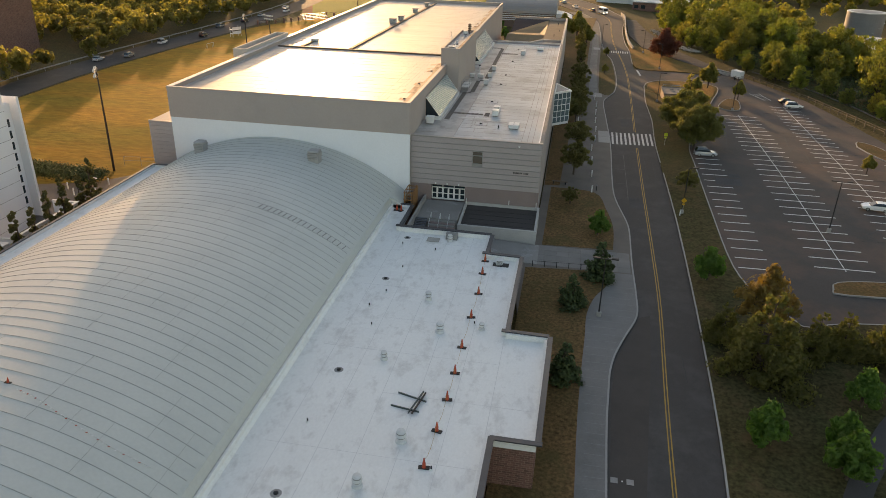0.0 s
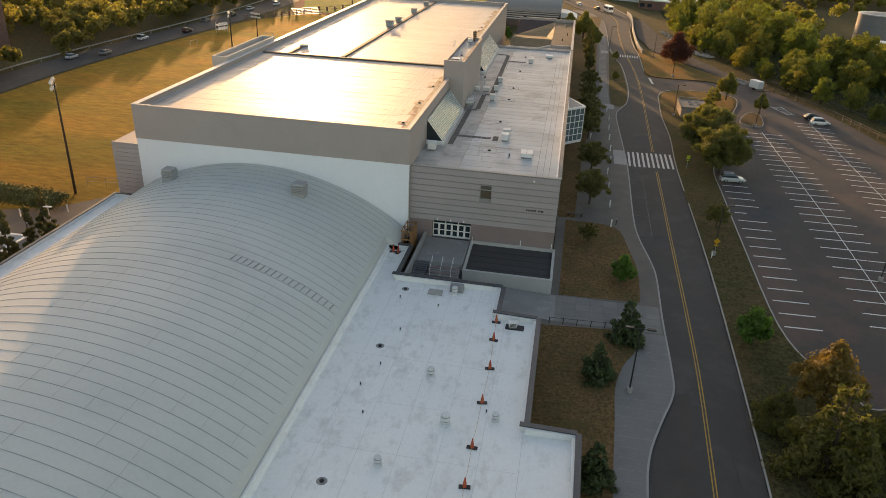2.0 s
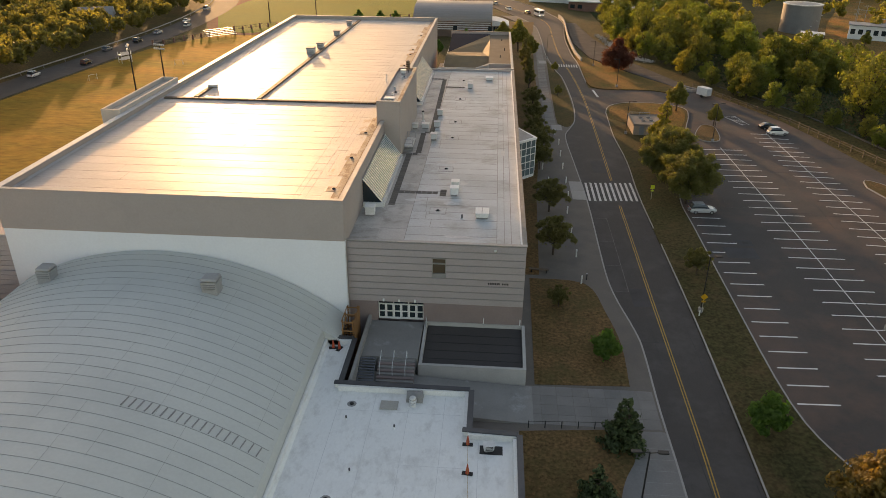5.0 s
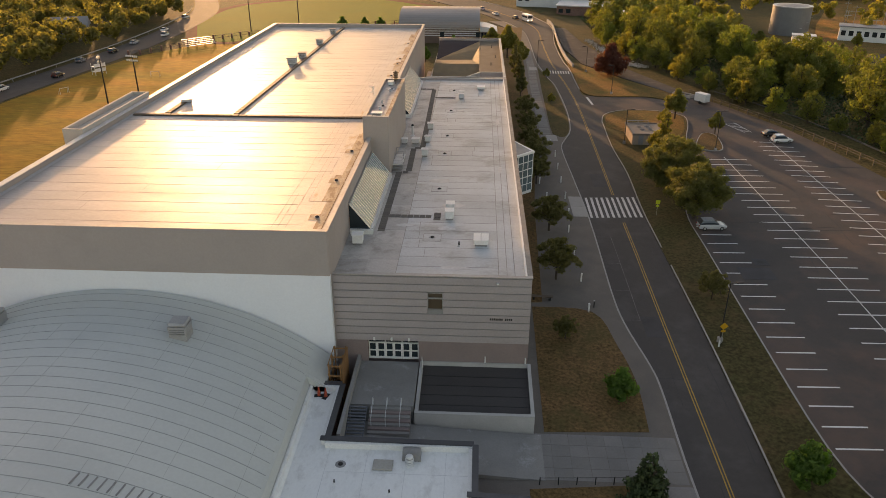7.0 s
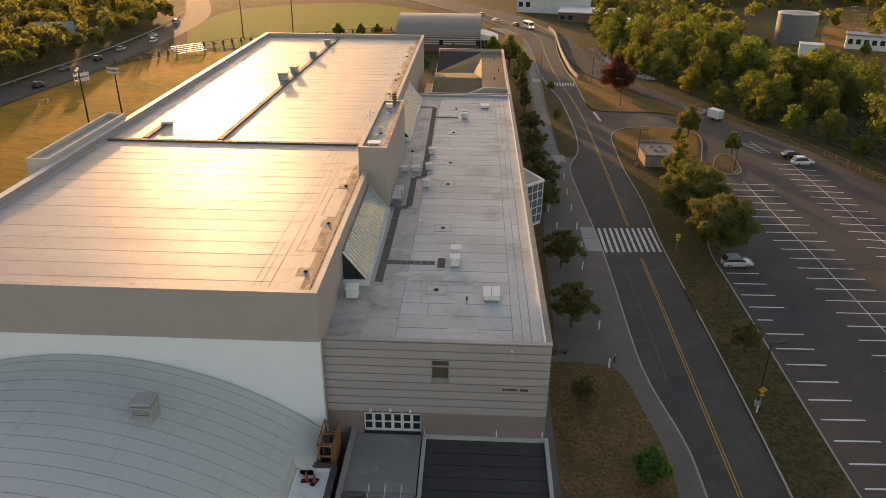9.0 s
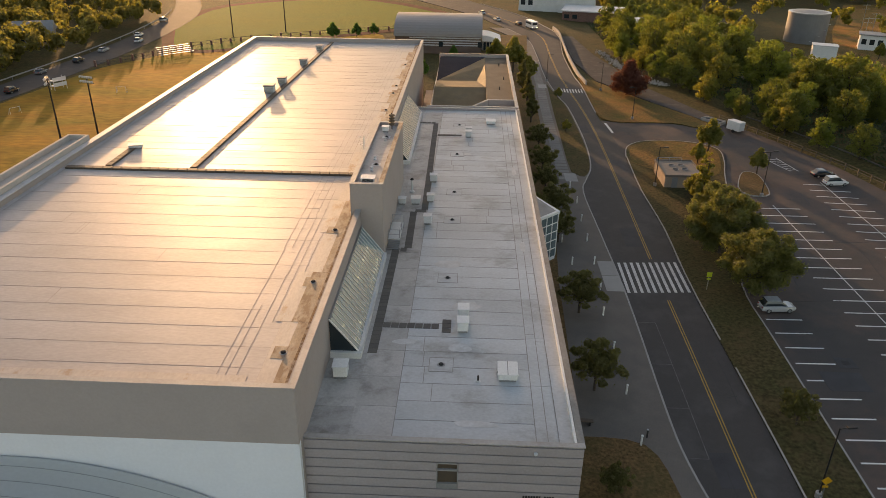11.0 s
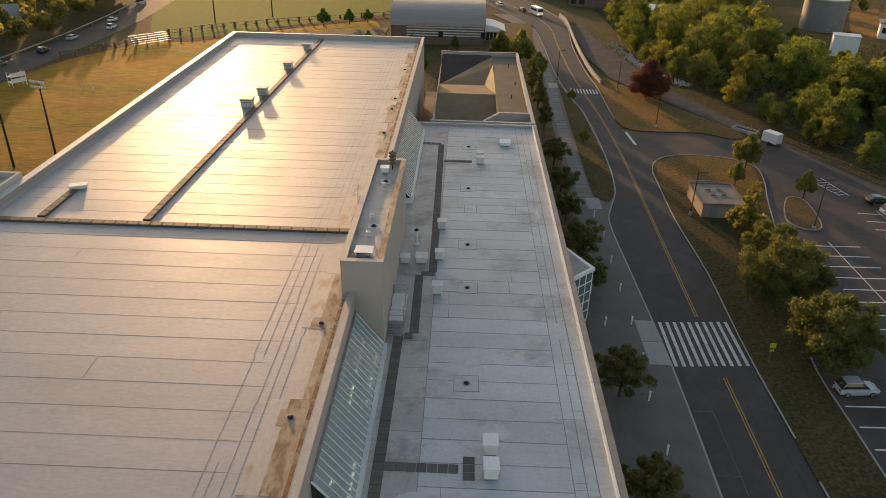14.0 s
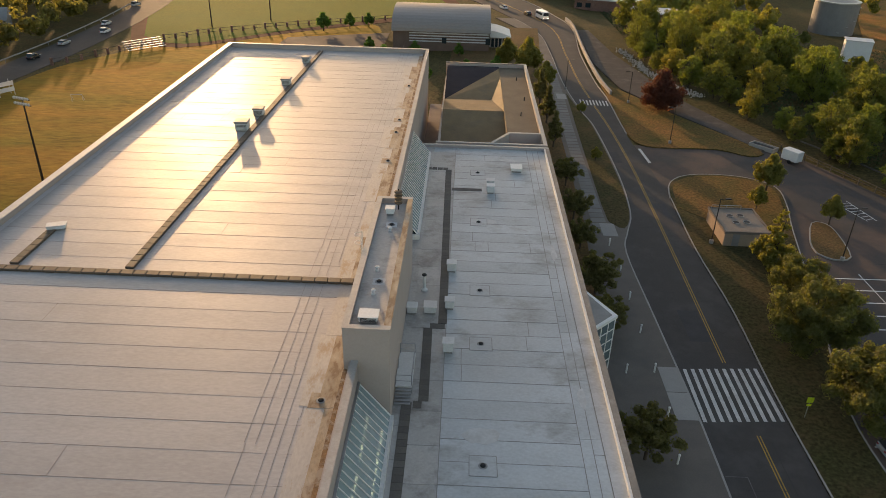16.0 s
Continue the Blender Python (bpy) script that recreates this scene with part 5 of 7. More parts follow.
undergrowth()

# ---- rooftop equipment ----
def box_unit(name, label, x, y, z, w, d, h, material, turn=0.0, category="roof unit", kerb=0.18, cap=True, group="", louvres=0):
    ob = thing(name, label, category, (x, y, z), group, turn=turn)
    part("kerb", box(-w / 2 + 0.08, w / 2 - 0.08, -d / 2 + 0.08, d / 2 - 0.08, 0, kerb), UNITDARK, ob)
    part("body", box(-w / 2, w / 2, -d / 2, d / 2, kerb, h, bevel=0.03), material, ob)
    if cap:
        part("lid", box(-w / 2 - 0.06, w / 2 + 0.06, -d / 2 - 0.06, d / 2 + 0.06, h, h + 0.07, bevel=0.02), material, ob)
    for i in range(louvres):
        zz = kerb + (h - kerb) * (0.2 + 0.6 * i / max(1, louvres - 1))
        part("louvre", box(-w / 2 + 0.1, w / 2 - 0.1, -d / 2 - 0.03, -d / 2 - 0.002, zz, zz + 0.05), POLE, ob)
    return ob


WR, HR, LR = 10.246, 14.345, 1.952
box_unit("exhaust_fan", "white box exhaust fan near the roof corner", -16.4, 126.4, WR, 1.0, 1.0, 1.0, WHITE, 2)
hatch2 = box_unit("roof_hatch", "white double-lidded roof hatch", -4.5, 127.0, WR, 1.35, 1.6, 0.62, WHITE, 0)
part("lid_joint", box(-0.025, 0.025, -0.85, 0.85, 0.69, 0.7), UNITDARK, hatch2)
for x in (-0.74, 0.74):
    part("hinge", box(x - 0.03, x + 0.03, -0.3, 0.3, 0.4, 0.62), STEEL, hatch2)
lv = thing("vent_pipe", "short dark vent pipe beside the hatch", "vent pipe", (-6.6, 126.2, WR))
part("shaft", tube((0, 0, 0), (0, 0, 0.5), 0.07, n=10), POLE, lv)
part("base", lathe([(0.2, 0), (0.1, 0.12)], 12), UNIT, lv)
for y in (132.9, 134.9):
    box_unit("exhaust_fan", "white box exhaust fan beside the dark walkway pads", -7.8, y, WR, 0.85, 1.0, 0.95, WHITE, 1)
for x, y, w, h in ((-11.85, 153.4, 0.8, 0.95), (-11.9, 159.5, 0.75, 0.85), (-13.5, 158.8, 1.0, 0.7), (-15.0, 158.6, 0.8, 0.7), (-11.9, 165.8, 0.8, 0.9), (-7.9, 184.0, 0.85, 0.9), (-7.9, 185.6, 0.85, 0.9), (-16.3, 192.6, 0.9, 0.8)):
    box_unit("exhaust_fan", "grey-white box exhaust fan on the wing roof", x, y, WR, w, w, h, UNIT, 0)
box_unit("roof_hatch", "white roof hatch near the far edge", -4.6, 191.0, WR, 1.3, 1.5, 0.5, WHITE)
pipe = thing("vent_pipe", "tall white vent pipe with a dark cap", "vent pipe", (-14.2, 162.2, WR))
part("base", lathe([(0.3, 0), (0.3, 0.1), (0.12, 0.25)]), UNIT, pipe)
part("shaft", tube((0, 0, 0.2), (0, 0, 1.5), 0.13, n=12), UNIT, pipe)
part("cap", lathe([(0.2, 1.5), (0.2, 1.62), (0.05, 1.72)]), BLACK, pipe)
platform = thing("access_platform", "pale blue-grey access platform beside the penthouse", "platform", (-15.0, 150.2, WR))
part("deck", box(-0.45, 0.75, -2.0, 2.0, 0.5, 0.62), UNIT, platform)
for x in (-0.4, 0.7):
    for y in (-1.9, 0, 1.9):
        part("post", tube((x, y, 0), (x, y, 1.5), 0.03), STEEL, platform)
for y0, y1, x0, x1 in ((-1.9, 1.9, 0.7, 0.7), (-1.9, -1.9, -0.4, 0.7), (1.9, 1.9, -0.4, 0.7)):
    for z in (1.0, 1.5):
        part("rail", tube((x0, y0, z), (x1, y1, z), 0.025), STEEL, platform)
for i in range(5):
    part("tread", box(-0.4, 0.7, -2.3 - 0.25 * i, -2.08 - 0.25 * i, 0.44 - 0.1 * i, 0.48 - 0.1 * i), STEEL, platform)


def drain(x, y, z, pad=None, group="roof drains", sheet=WINGROOF):
    ob = thing("roof_drain", "dark round roof drain in a patched square", "roof drain", (x, y, z), group)
    w = pad or 0.85
    part("patch_sheet", box(-w, w, -w, w, 0, 0.014), sheet, ob)
    if sheet is WINGROOF and w > 0.6:
        for x0, x1, y0, y1 in ((-w - 0.02, w + 0.02, -w - 0.05, -w), (-w - 0.02, w + 0.02, w, w + 0.05), (-w - 0.05, -w, -w, w), (w, w + 0.05, -w, w)):
            part("patch_edge", box(x0, x1, y0, y1, 0, 0.018), LAP, ob)
    part("sump", lathe([(0.3, 0.014), (0.26, 0.03), (0.2, 0.02)], 14), UNITDARK, ob)
    part("strainer", lathe([(0.18, 0.02), (0.17, 0.1), (0.08, 0.16)], 10), BLACK, ob)
    if sheet is LOWROOF:
        part("dirt_ring", lathe([(0.42, 0.0145), (0.3, 0.017)], 9), UNITDARK, ob, "dark dirty ring round the drain")
    return ob


for y in (128.1, 141.5, 154.5, 162.5, 176.2, 189.8):
    drain(-9.3, y, WR)
for y in (123.0, 132.6, 142.2, 182.2, 191.7, 196.4, 212.1):
    drain(-19.4, y, HR + 0.012, 0.7, "field house drains", RUST)

# pale coating patches rolled over old leaks
COATED = surface("pale_roof_coating", (0.57, 0.575, 0.57), (0.48, 0.48, 0.47), rough=0.7, grain=4, patch=0.9, mix=0.4, bump=0.05, stain=(0.44, 0.435, 0.42), stain_scale=1.2, stain_amount=0.8, edge=(0.46, 0.6))
rp = random.Random(17)
for x, y, w, d in ((-9.4, 144.2, 2.4, 1.7), (-7.6, 136.6, 2.6, 1.5), (-8.0, 130.4, 1.8, 1.2), (-5.2, 194.2, 2.4, 1.1), (-2.2, 148.5, 0.6, 2.4), (-8.2, 176.4, 1.5, 1.1), (-12.2, 131.0, 2.0, 0.8), (-6.8, 121.6, 3.0, 0.7), (-2.1, 170.0, 0.6, 3.0)):
    n = 14
    poly = [(w * 0.5 * math.cos(2 * math.pi * i / n) * rp.uniform(0.75, 1.2), d * 0.5 * math.sin(2 * math.pi * i / n) * rp.uniform(0.75, 1.2)) for i in range(n)]
    cp = thing("coating_patch", "irregular pale coating patch on the wing roof", "roof patch", (x, y, 10.2475), "roof coating patches")
    part("coating", prism(poly, 0, 0.004), COATED, cp)

# dark walkway pads
pads = thing("walkway_pads", "dark grey walkway pads laid along the wing roof", "walkway pads")
padmesh = mesh_of(box(-0.3, 0.3, -0.36, 0.36, 0, 0.03, bevel=0.006), surface("walk_pad", (0.105, 0.093, 0.084), (0.13, 0.115, 0.10), rough=0.9, grain=8, patch=1.0, bump=0.3, rnd=0.12))


def pad_run(a, b):
    a, b = Vector((*a, 0)), Vector((*b, 0))
    n = max(1, round((b - a).length / 0.61))
    for i in range(n):
        p = a.lerp(b, (i + 0.5) / n)
        piece("walkway_pad", padmesh, pads, Matrix.Translation((p.x, p.y, WR)) @ Matrix.Rotation(math.atan2(b.y - a.y, b.x - a.x), 4, "Z"))


for a, b in (((-14.55, 129.3), (-14.55, 147.2)), ((-14.2, 147.0), (-13.4, 147.0)), ((-13.4, 147.4), (-13.55, 156.4)), ((-13.4, 156.7), (-12.2, 156.7)), ((-12.4, 157.1), (-12.85, 190.4)), ((-12.9, 190.7), (-16.2, 190.7)),
             ((-14.2, 133.3), (-9.7, 133.3)), ((-9.1, 132.4), (-9.1, 134.4)), ((-12.3, 184.6), (-8.9, 184.6))):
    pad_run(a, b)


def skylight(y0, y1, label):
    ob = thing("lean_to_skylight", label, "skylight", (0, 0, 0))
    xt, zt, xb, zb = -17.56, 13.4, -15.5, 10.75
    part("kerb", box(xb, xb + 0.25, y0, y1, 10.2, zb + 0.05), UNIT, ob)
    part("head_flashing", box(xt - 0.02, xt + 0.14, y0, y1, zt - 0.02, zt + 0.1), STEEL, ob)
    well = part("well", box(xt, xb, y0 + 0.05, y1 - 0.05, 10.25, 10.32), surface("teal_interior", (0.15, 0.21, 0.21), None, rough=0.6, grain=5, patch=0.5, bump=0), ob)
    n = max(4, int((y1 - y0) / 0.62))
    st = (y1 - y0) / n
    gl = (Vector((xb, 0, zb)) - Vector((xt, 0, zt)))
    ln, ang = gl.length, math.atan2(gl.z, gl.x)
    gm = mesh_of(box(0, ln, 0.04, st - 0.04, -0.012, 0.012), SKYGLASS)
    bmn = mesh_of(box(0, ln, -0.035, 0.035, -0.05, 0.06), UNIT)
    for i in range(n):
        m = Matrix.Translation((xt, y0 + i * st, zt)) @ Matrix.Rotation(-ang, 4, "Y")
        g = piece("glass_pane", gm, ob, m)
        g.visible_shadow = False
        piece("glazing_bar", bmn, ob, m)
    piece("glazing_bar", bmn, ob, Matrix.Translation((xt, y1, zt)) @ Matrix.Rotation(-ang, 4, "Y"))
    for y in (y0, y1):
        bm = bmesh.new()
        vs = [bm.verts.new(q) for q in ((xt, y, 10.3), (xb, y, 10.3), (xb, y, zb), (xt, y, zt))]
        vs2 = [bm.verts.new((q.co.x, q.co.y + 0.02, q.co.z)) for q in vs]
        bm.faces.new(vs), bm.faces.new(vs2[::-1])
        for i in range(4):
            bm.faces.new((vs[i], vs2[i], vs2[(i + 1) % 4], vs[(i + 1) % 4]))
        bmesh.ops.recalc_face_normals(bm, faces=bm.faces[:])
        part("end_glass", bm, GLASS, ob)
        part("end_frame", tube((xt, y, zt), (xb, y, zb), 0.07), WHITE, ob)
    part("sill", box(xt, xb + 0.25, y0 - 0.3, y0 - 0.004, 10.2, 10.72), WHITE, ob, "white sill under the skylight end")
    return ob


near_sky = skylight(128.8, 145.2, "long sloping glass skylight against the field house wall")
skylight(172.0, 195.0, "far sloping skylight with pale bars against the field house wall")
LAMPGLOW = shine("warm_lamp", (1.0, 0.88, 0.55), 2.4)
lights = thing("skylight_lamps", "rows of warm yellow lamps under the skylight", "lamps", (0, 0, 0))
for k in range(18):
    for j, (x, z) in enumerate(((-16.75, 12.13), (-15.85, 10.98))):
        if (j == 0 and k in (1, 2, 3, 4, 5, 6, 7, 11)) or (j == 1 and k in (4, 5, 6, 7, 8, 9)) or k > 16:
            continue
        for q in range(1):
            y = 129.8 + k * 0.82
            part("lamp_tube", box(x - 0.07, x + 0.07, y, y + 0.5, z, z + 0.06), LAMPGLOW, lights)
for x, z in ((-16.75, 12.08), (-15.85, 10.92)):
    part("lamp_rail", box(x - 0.02, x + 0.02, 129.0, 145.0, z, z + 0.04), STEEL, lights)

# field house roof equipment
for x, y, w, h in ((-36.9, 190.6, 1.45, 0.95), (-36.4, 196.3, 1.2, 0.8), (-36.1, 210.4, 1.2, 0.8), (-35.9, 223.5, 1.1, 0.75)):
    ob = box_unit("roof_ventilator", "boxy grey roof ventilator with a sloped hood", x - 0.9, y, HR, w, w, h, UNIT, 3, louvres=4)
    part("hood", box(-w / 2 - 0.12, w / 2 + 0.12, -w / 2 - 0.12, w / 2 + 0.12, h + 0.07, h + 0.3, bevel=0.08), UNITDARK, ob)
box_unit("roof_curb_unit", "small pale roof unit by the joint cover", -46.4, 163.2, HR, 1.5, 0.8, 0.45, UNIT, 20)
# penthouse roof: unit, stacked discs, vents, ladder
box_unit("roof_unit", "white flat roof unit on the penthouse", -17.0, 147.0, 17.135, 1.2, 1.0, 0.5, WHITE, louvres=3)
discs = thing("disc_antenna", "stack of dark round discs on a short mast", "antenna", (-16.6, 164.0, 17.135))
part("mast", tube((0, 0, 0), (0, 0, 1.9), 0.06), POLE, discs)
for i in range(4):
    part("disc", lathe([(0.26, 0.55 + 0.32 * i), (0.34, 0.62 + 0.32 * i), (0.34, 0.74 + 0.32 * i), (0.2, 0.8 + 0.32 * i)], 14), BROWN, discs)
for x, y in ((-17.1, 150.2), (-17.2, 153.4), (-16.9, 159.8)):
    v = thing("small_vent", "small pale turned roof vent", "vent", (x, y, 17.135), "penthouse vents")
    part("collar", lathe([(0.16, 0), (0.16, 0.12), (0.1, 0.16), (0.1, 0.28)], 12), UNIT, v)
    part("cap", lathe([(0.17, 0.28), (0.17, 0.36), (0.05, 0.42)], 12), UNIT, v)
for y in (151.9, 161.0):
    drain(-16.9, y, 17.135, 0.45, "penthouse drains")
box_unit("roof_unit", "small white unit behind the disc antenna", -17.2, 163.0, 17.135, 0.7, 0.7, 0.6, WHITE)
lad = thing("cage_ladder", "white ladder hoops over the penthouse parapet", "ladder", (-18.75, 156.6, HR))
for y in (-0.3, 0.3):
    part("stile", tube((0, y, 0), (0, y, 4.2), 0.03), WHITE, lad)
for i in range(12):
    part("rung", tube((0, -0.3, 0.3 + 0.3 * i), (0, 0.3, 0.3 + 0.3 * i), 0.018, n=6), WHITE, lad)
for z in (3.4, 4.1):
    for i in range(8):
        a, b = math.pi * i / 8, math.pi * (i + 1) / 8
        part("hoop", tube((-0.55 * math.sin(a), 0.35 * math.cos(a), z), (-0.55 * math.sin(b), 0.35 * math.cos(b), z), 0.02, n=6), WHITE, lad)

VENTGREY = surface("ventilator_grey", (0.40, 0.39, 0.375), (0.33, 0.32, 0.31), rough=0.55, grain=6, patch=0.6, bump=0.05)
# rink roof: hooded ventilators, snow-guard row
for x, y, w in ((-28.9, 112.6, 1.35), (-45.6, 114.2, 1.25)):
    an = math.asin((x - DC) / DR)
    z = arch(an)[1]
    ob = thing("hooded_ventilator", "grey metal hooded ventilator on the arched roof", "ventilator", (x, y, z - 0.1))
    part("kerb", box(-w * 0.52, w * 0.52, -w * 0.52, w * 0.52, -0.9, 0.45), VENTGREY, ob)
    bm = box(-w / 2, w / 2, -w / 2, w / 2, 0.45, 1.25)
    for v in bm.verts:
        if v.co.z > 1:
            v.co.x *= 1.12
            v.co.y *= 1.12
    part("body", bm, VENTGREY, ob)
    part("hood", box(-w * 0.56, w * 0.56, -w * 0.56, w * 0.56, 1.25, 1.6, bevel=0.14), VENTGREY, ob)
    for i in range(3):
        part("louvre", box(-w * 0.45, w * 0.45, -w * 0.575, -w * 0.53, 0.6 + 0.2 * i, 0.66 + 0.2 * i), UNITDARK, ob)
guards = thing("roof_ladder", "row of short dark treads across the arched roof", "roof ladder", (0, 0, 0))
for i in range(18):
    an = math.asin((-29.3 + i * 0.55 - DC) / DR)
    x, z = arch(an, 0.02)
    b = part("tread", box(-0.05, 0.05, -0.5, 0.5, 0, 0.05), UNITDARK, guards)
    b.matrix_basis = Matrix.Translation((x, 96.13, z)) @ Matrix.Rotation(an, 4, "Y") @ Matrix.Rotation(radians(-8), 4, "Z")


pennants = thing("pennant_line", "sagging line of small red and white pennants over the arched roof", "pennant line", (0, 0, 0))
run = [(-31.4, 61.0), (-30.0, 60.8), (-27.8, 60.2), (-25.8, 59.7), (-23.8, 59.4), (-21.3, 59.5)]
k = 0
for (xa, ya), (xb, yb) in zip(run, run[1:]):
    za, zb = (arch(math.asin((q - DC) / DR), 0.12)[1] for q in (xa, xb))
    part("cord", tube((xa, ya, za), (xb, yb, zb), 0.012, n=5), WHITE, pennants)
    for s in (0.1, 0.3, 0.5, 0.7, 0.9):
        x, y, z = xa + (xb - xa) * s, ya + (yb - ya) * s, za + (zb - za) * s
        part("pennant", box(x - 0.06, x + 0.06, y - 0.09, y, z - 0.012, z + 0.006), ORANGE if k % 2 else WHITE, pennants)
        k += 1

# low roof: membrane sheets, cones, vents, drains, timbers
def cone(x, y, z, label="orange traffic cone on a black square base", group="roof edge cones"):
    ob = thing("traffic_cone", label, "traffic cone", (x, y, z), group)
    part("base", box(-0.42, 0.42, -0.2, 0.2, 0, 0.07, bevel=0.02), BLACK, ob)
    part("body", lathe([(0.15, 0.07), (0.05, 0.88), (0.03, 0.93)], 14), ORANGE, ob)
    part("collar", lathe([(0.136, 0.36), (0.108, 0.52)], 14), ORANGE, ob)
    return ob


first = cone(-4.75, 100.7, LR)
for i, (x, y) in enumerate(((-4.65, 97.5), (-4.45, 92.9), (-4.5, 88.0), (-4.55, 82.5), (-4.5, 78.4), (-4.5, 74.6), (-4.6, 70.6), (-4.75, 66.5), (-18.1, 113.2), (-17.5, 113.1), (-4.5, 62.4))):
    copy_thing(first, pose(x, y, LR, 0, 0, (-8, 5, 12, -4, 6, 10, -12, 3, 7, 70, 85, 0)[i]))
copy_thing(first, pose(-32.3, 61.4, arch(math.asin((-32.3 - DC) / DR))[1] - 0.01, 0, 7.6, 10) @ Matrix.Diagonal((0.55, 0.55, 0.5, 1)))
line = thing("warning_line", "thin sagging warning line between the cones", "rope")
pts = ((-4.75, 100.7), (-4.65, 97.5), (-4.45, 92.9), (-4.5, 88.0), (-4.55, 82.5), (-4.5, 78.4), (-4.5, 74.6), (-4.6, 70.6), (-4.75, 66.5))
for (xa, ya), (xb, yb) in zip(pts, pts[1:]):
    for k in range(4):
        s0, s1 = k / 4, (k + 1) / 4
        sag = lambda s: LR + 0.7 - 2.6 * s * (1 - s)
        part("rope_span", tube((xa + (xb - xa) * s0, ya + (yb - ya) * s0, sag(s0)), (xa + (xb - xa) * s1, ya + (yb - ya) * s1, sag(s1)), 0.012, n=5), YELLOW, line)


def mushroom(x, y, s=1.0):
    ob = thing("mushroom_vent", "white stacked mushroom roof vent", "roof vent", (x, y, LR), "low roof vents")
    part("flashing", lathe([(0.8 * s, 0), (0.76 * s, 0.012)], 24), LOWROOF, ob)
    part("collar", lathe([(0.4 * s, 0.012), (0.38 * s, 0.22 * s), (0.26 * s, 0.26 * s), (0.26 * s, 0.5 * s)], 16), UNIT, ob)
    part("slot_band", lathe([(0.275 * s, 0.36 * s), (0.275 * s, 0.46 * s)], 16), UNITDARK, ob)
    # Dark band that draws the shade under the cap's brim.
    part("shadow_ring", lathe([(0.312 * s, 0.72 * s), (0.312 * s, 0.8 * s)], 16), UNITDARK, ob)
    part("cap", lathe([(0.36 * s, 0.5 * s), (0.38 * s, 0.6 * s), (0.3 * s, 0.68 * s), (0.3 * s, 0.84 * s), (0.33 * s, 0.86 * s), (0.26 * s, 0.98 * s), (0.08 * s, 1.02 * s)], 16), UNIT, ob)


for x, y, s in ((-9.3, 90.6, 0.95), (-7.0, 84.7, 1.1), (-3.2, 86.0, 0.8), (-11.0, 79.2, 0.85), (-7.0, 68.9, 1.1), (-8.9, 63.8, 1.0), (-9.6, 105.2, 0.9)):
    mushroom(x, y, s)
hood = thing("gooseneck_hood", "dark grey curved intake hood on the low roof", "ventilator", (-9.5, 106.0, LR))
part("kerb", box(-0.7, 0.7, -0.45, 0.45, 0, 0.3), UNITDARK, hood)
bm = bmesh.new()
rows = []
for i in range(9):
    a = math.pi * i / 8
    rows.append([bm.verts.new((sx * 0.68, 0.45 * math.cos(a), 0.3 + 0.55 * math.sin(a))) for sx in (-1, 1)])
for a, b in zip(rows, rows[1:]):
    bm.faces.new((a[0], a[1], b[1], b[0]))
bm.faces.new([r[0] for r in rows]), bm.faces.new([r[1] for r in rows][::-1]), bm.faces.new((rows[0][1], rows[0][0], rows[-1][0], rows[-1][1]))
bmesh.ops.recalc_face_normals(bm, faces=bm.faces[:])
part("hood", bm, UNITDARK, hood)
box_unit("condenser", "small grey condenser on a black mat at the roof corner", -3.1, 100.2, LR, 0.8, 0.6, 0.6, UNIT, 10, louvres=3)
mat = thing("rubber_mat", "black rubber mat under the condenser", "mat", (-2.9, 100.2, LR))
part("mat", box(-0.9, 0.9, -0.5, 0.5, 0, 0.012), BLACK, mat)
for x, y in ((-14.7, 94.1), (-14.4, 76.8), (-14.1, 62.0), (-14.8, 105.0)):
    drain(x, y, LR, 0.5, "low roof drains", LOWROOF)
for x, y in ((-14.9, 103.0), (-14.8, 88.0), (-13.9, 91.2), (-13.6, 84.5), (-14.6, 69.6), (-10.8, 102.2), (-13.5, 97.0), (-4.0, 86.8), (-4.2, 66.4)):
    v = thing("pipe_stub", "short dark capped pipe through the roof", "pipe", (x, y, LR), "pipe stubs")
    part("pipe", tube((0, 0, 0), (0, 0, 0.35), 0.06, n=10), BLACK, v)
    part("boot", lathe([(0.16, 0), (0.08, 0.12)], 10), LOWROOF, v)
rack = thing("steel_beams", "pile of dark grey steel beams on the white roof", "steel beams", (-7.1, 73.4, LR))
for x0, y0, x1, y1, z in ((-1.5, 1.3, 1.0, 0.55, 0.1), (-1.7, -0.45, 0.7, -0.85, 0.1), (0.55, 1.7, -0.1, -1.3, 0.22), (0.75, 1.6, 0.2, -1.3, 0.22)):
    d = Vector((x1 - x0, y1 - y0, 0))
    m = Matrix.Translation((x0, y0, z - 0.1)) @ Matrix.Rotation(math.atan2(d.y, d.x), 4, "Z")
    bm = box(0, d.length, -0.05, 0.05, 0, 0.02)
    box(0, d.length, -0.012, 0.012, 0.02, 0.1, bm)
    box(0, d.length, -0.05, 0.05, 0.1, 0.12, bm)
    b = part("beam", bm, surface("grey_steel", (0.10, 0.13, 0.13), None, rough=0.5, metal=0.6, grain=8, patch=1, bump=0.1) if x0 < 0.6 else POLE, rack)
    b.matrix_basis = m
box_unit("roof_hatch", "low tan roof hatch on the white roof", -11.6, 105.0, LR, 1.5, 1.1, 0.14, surface("tan_cover", (0.42, 0.40, 0.36), None, rough=0.7, grain=6, patch=0.6, bump=0.1), 0, kerb=0.03, cap=False)
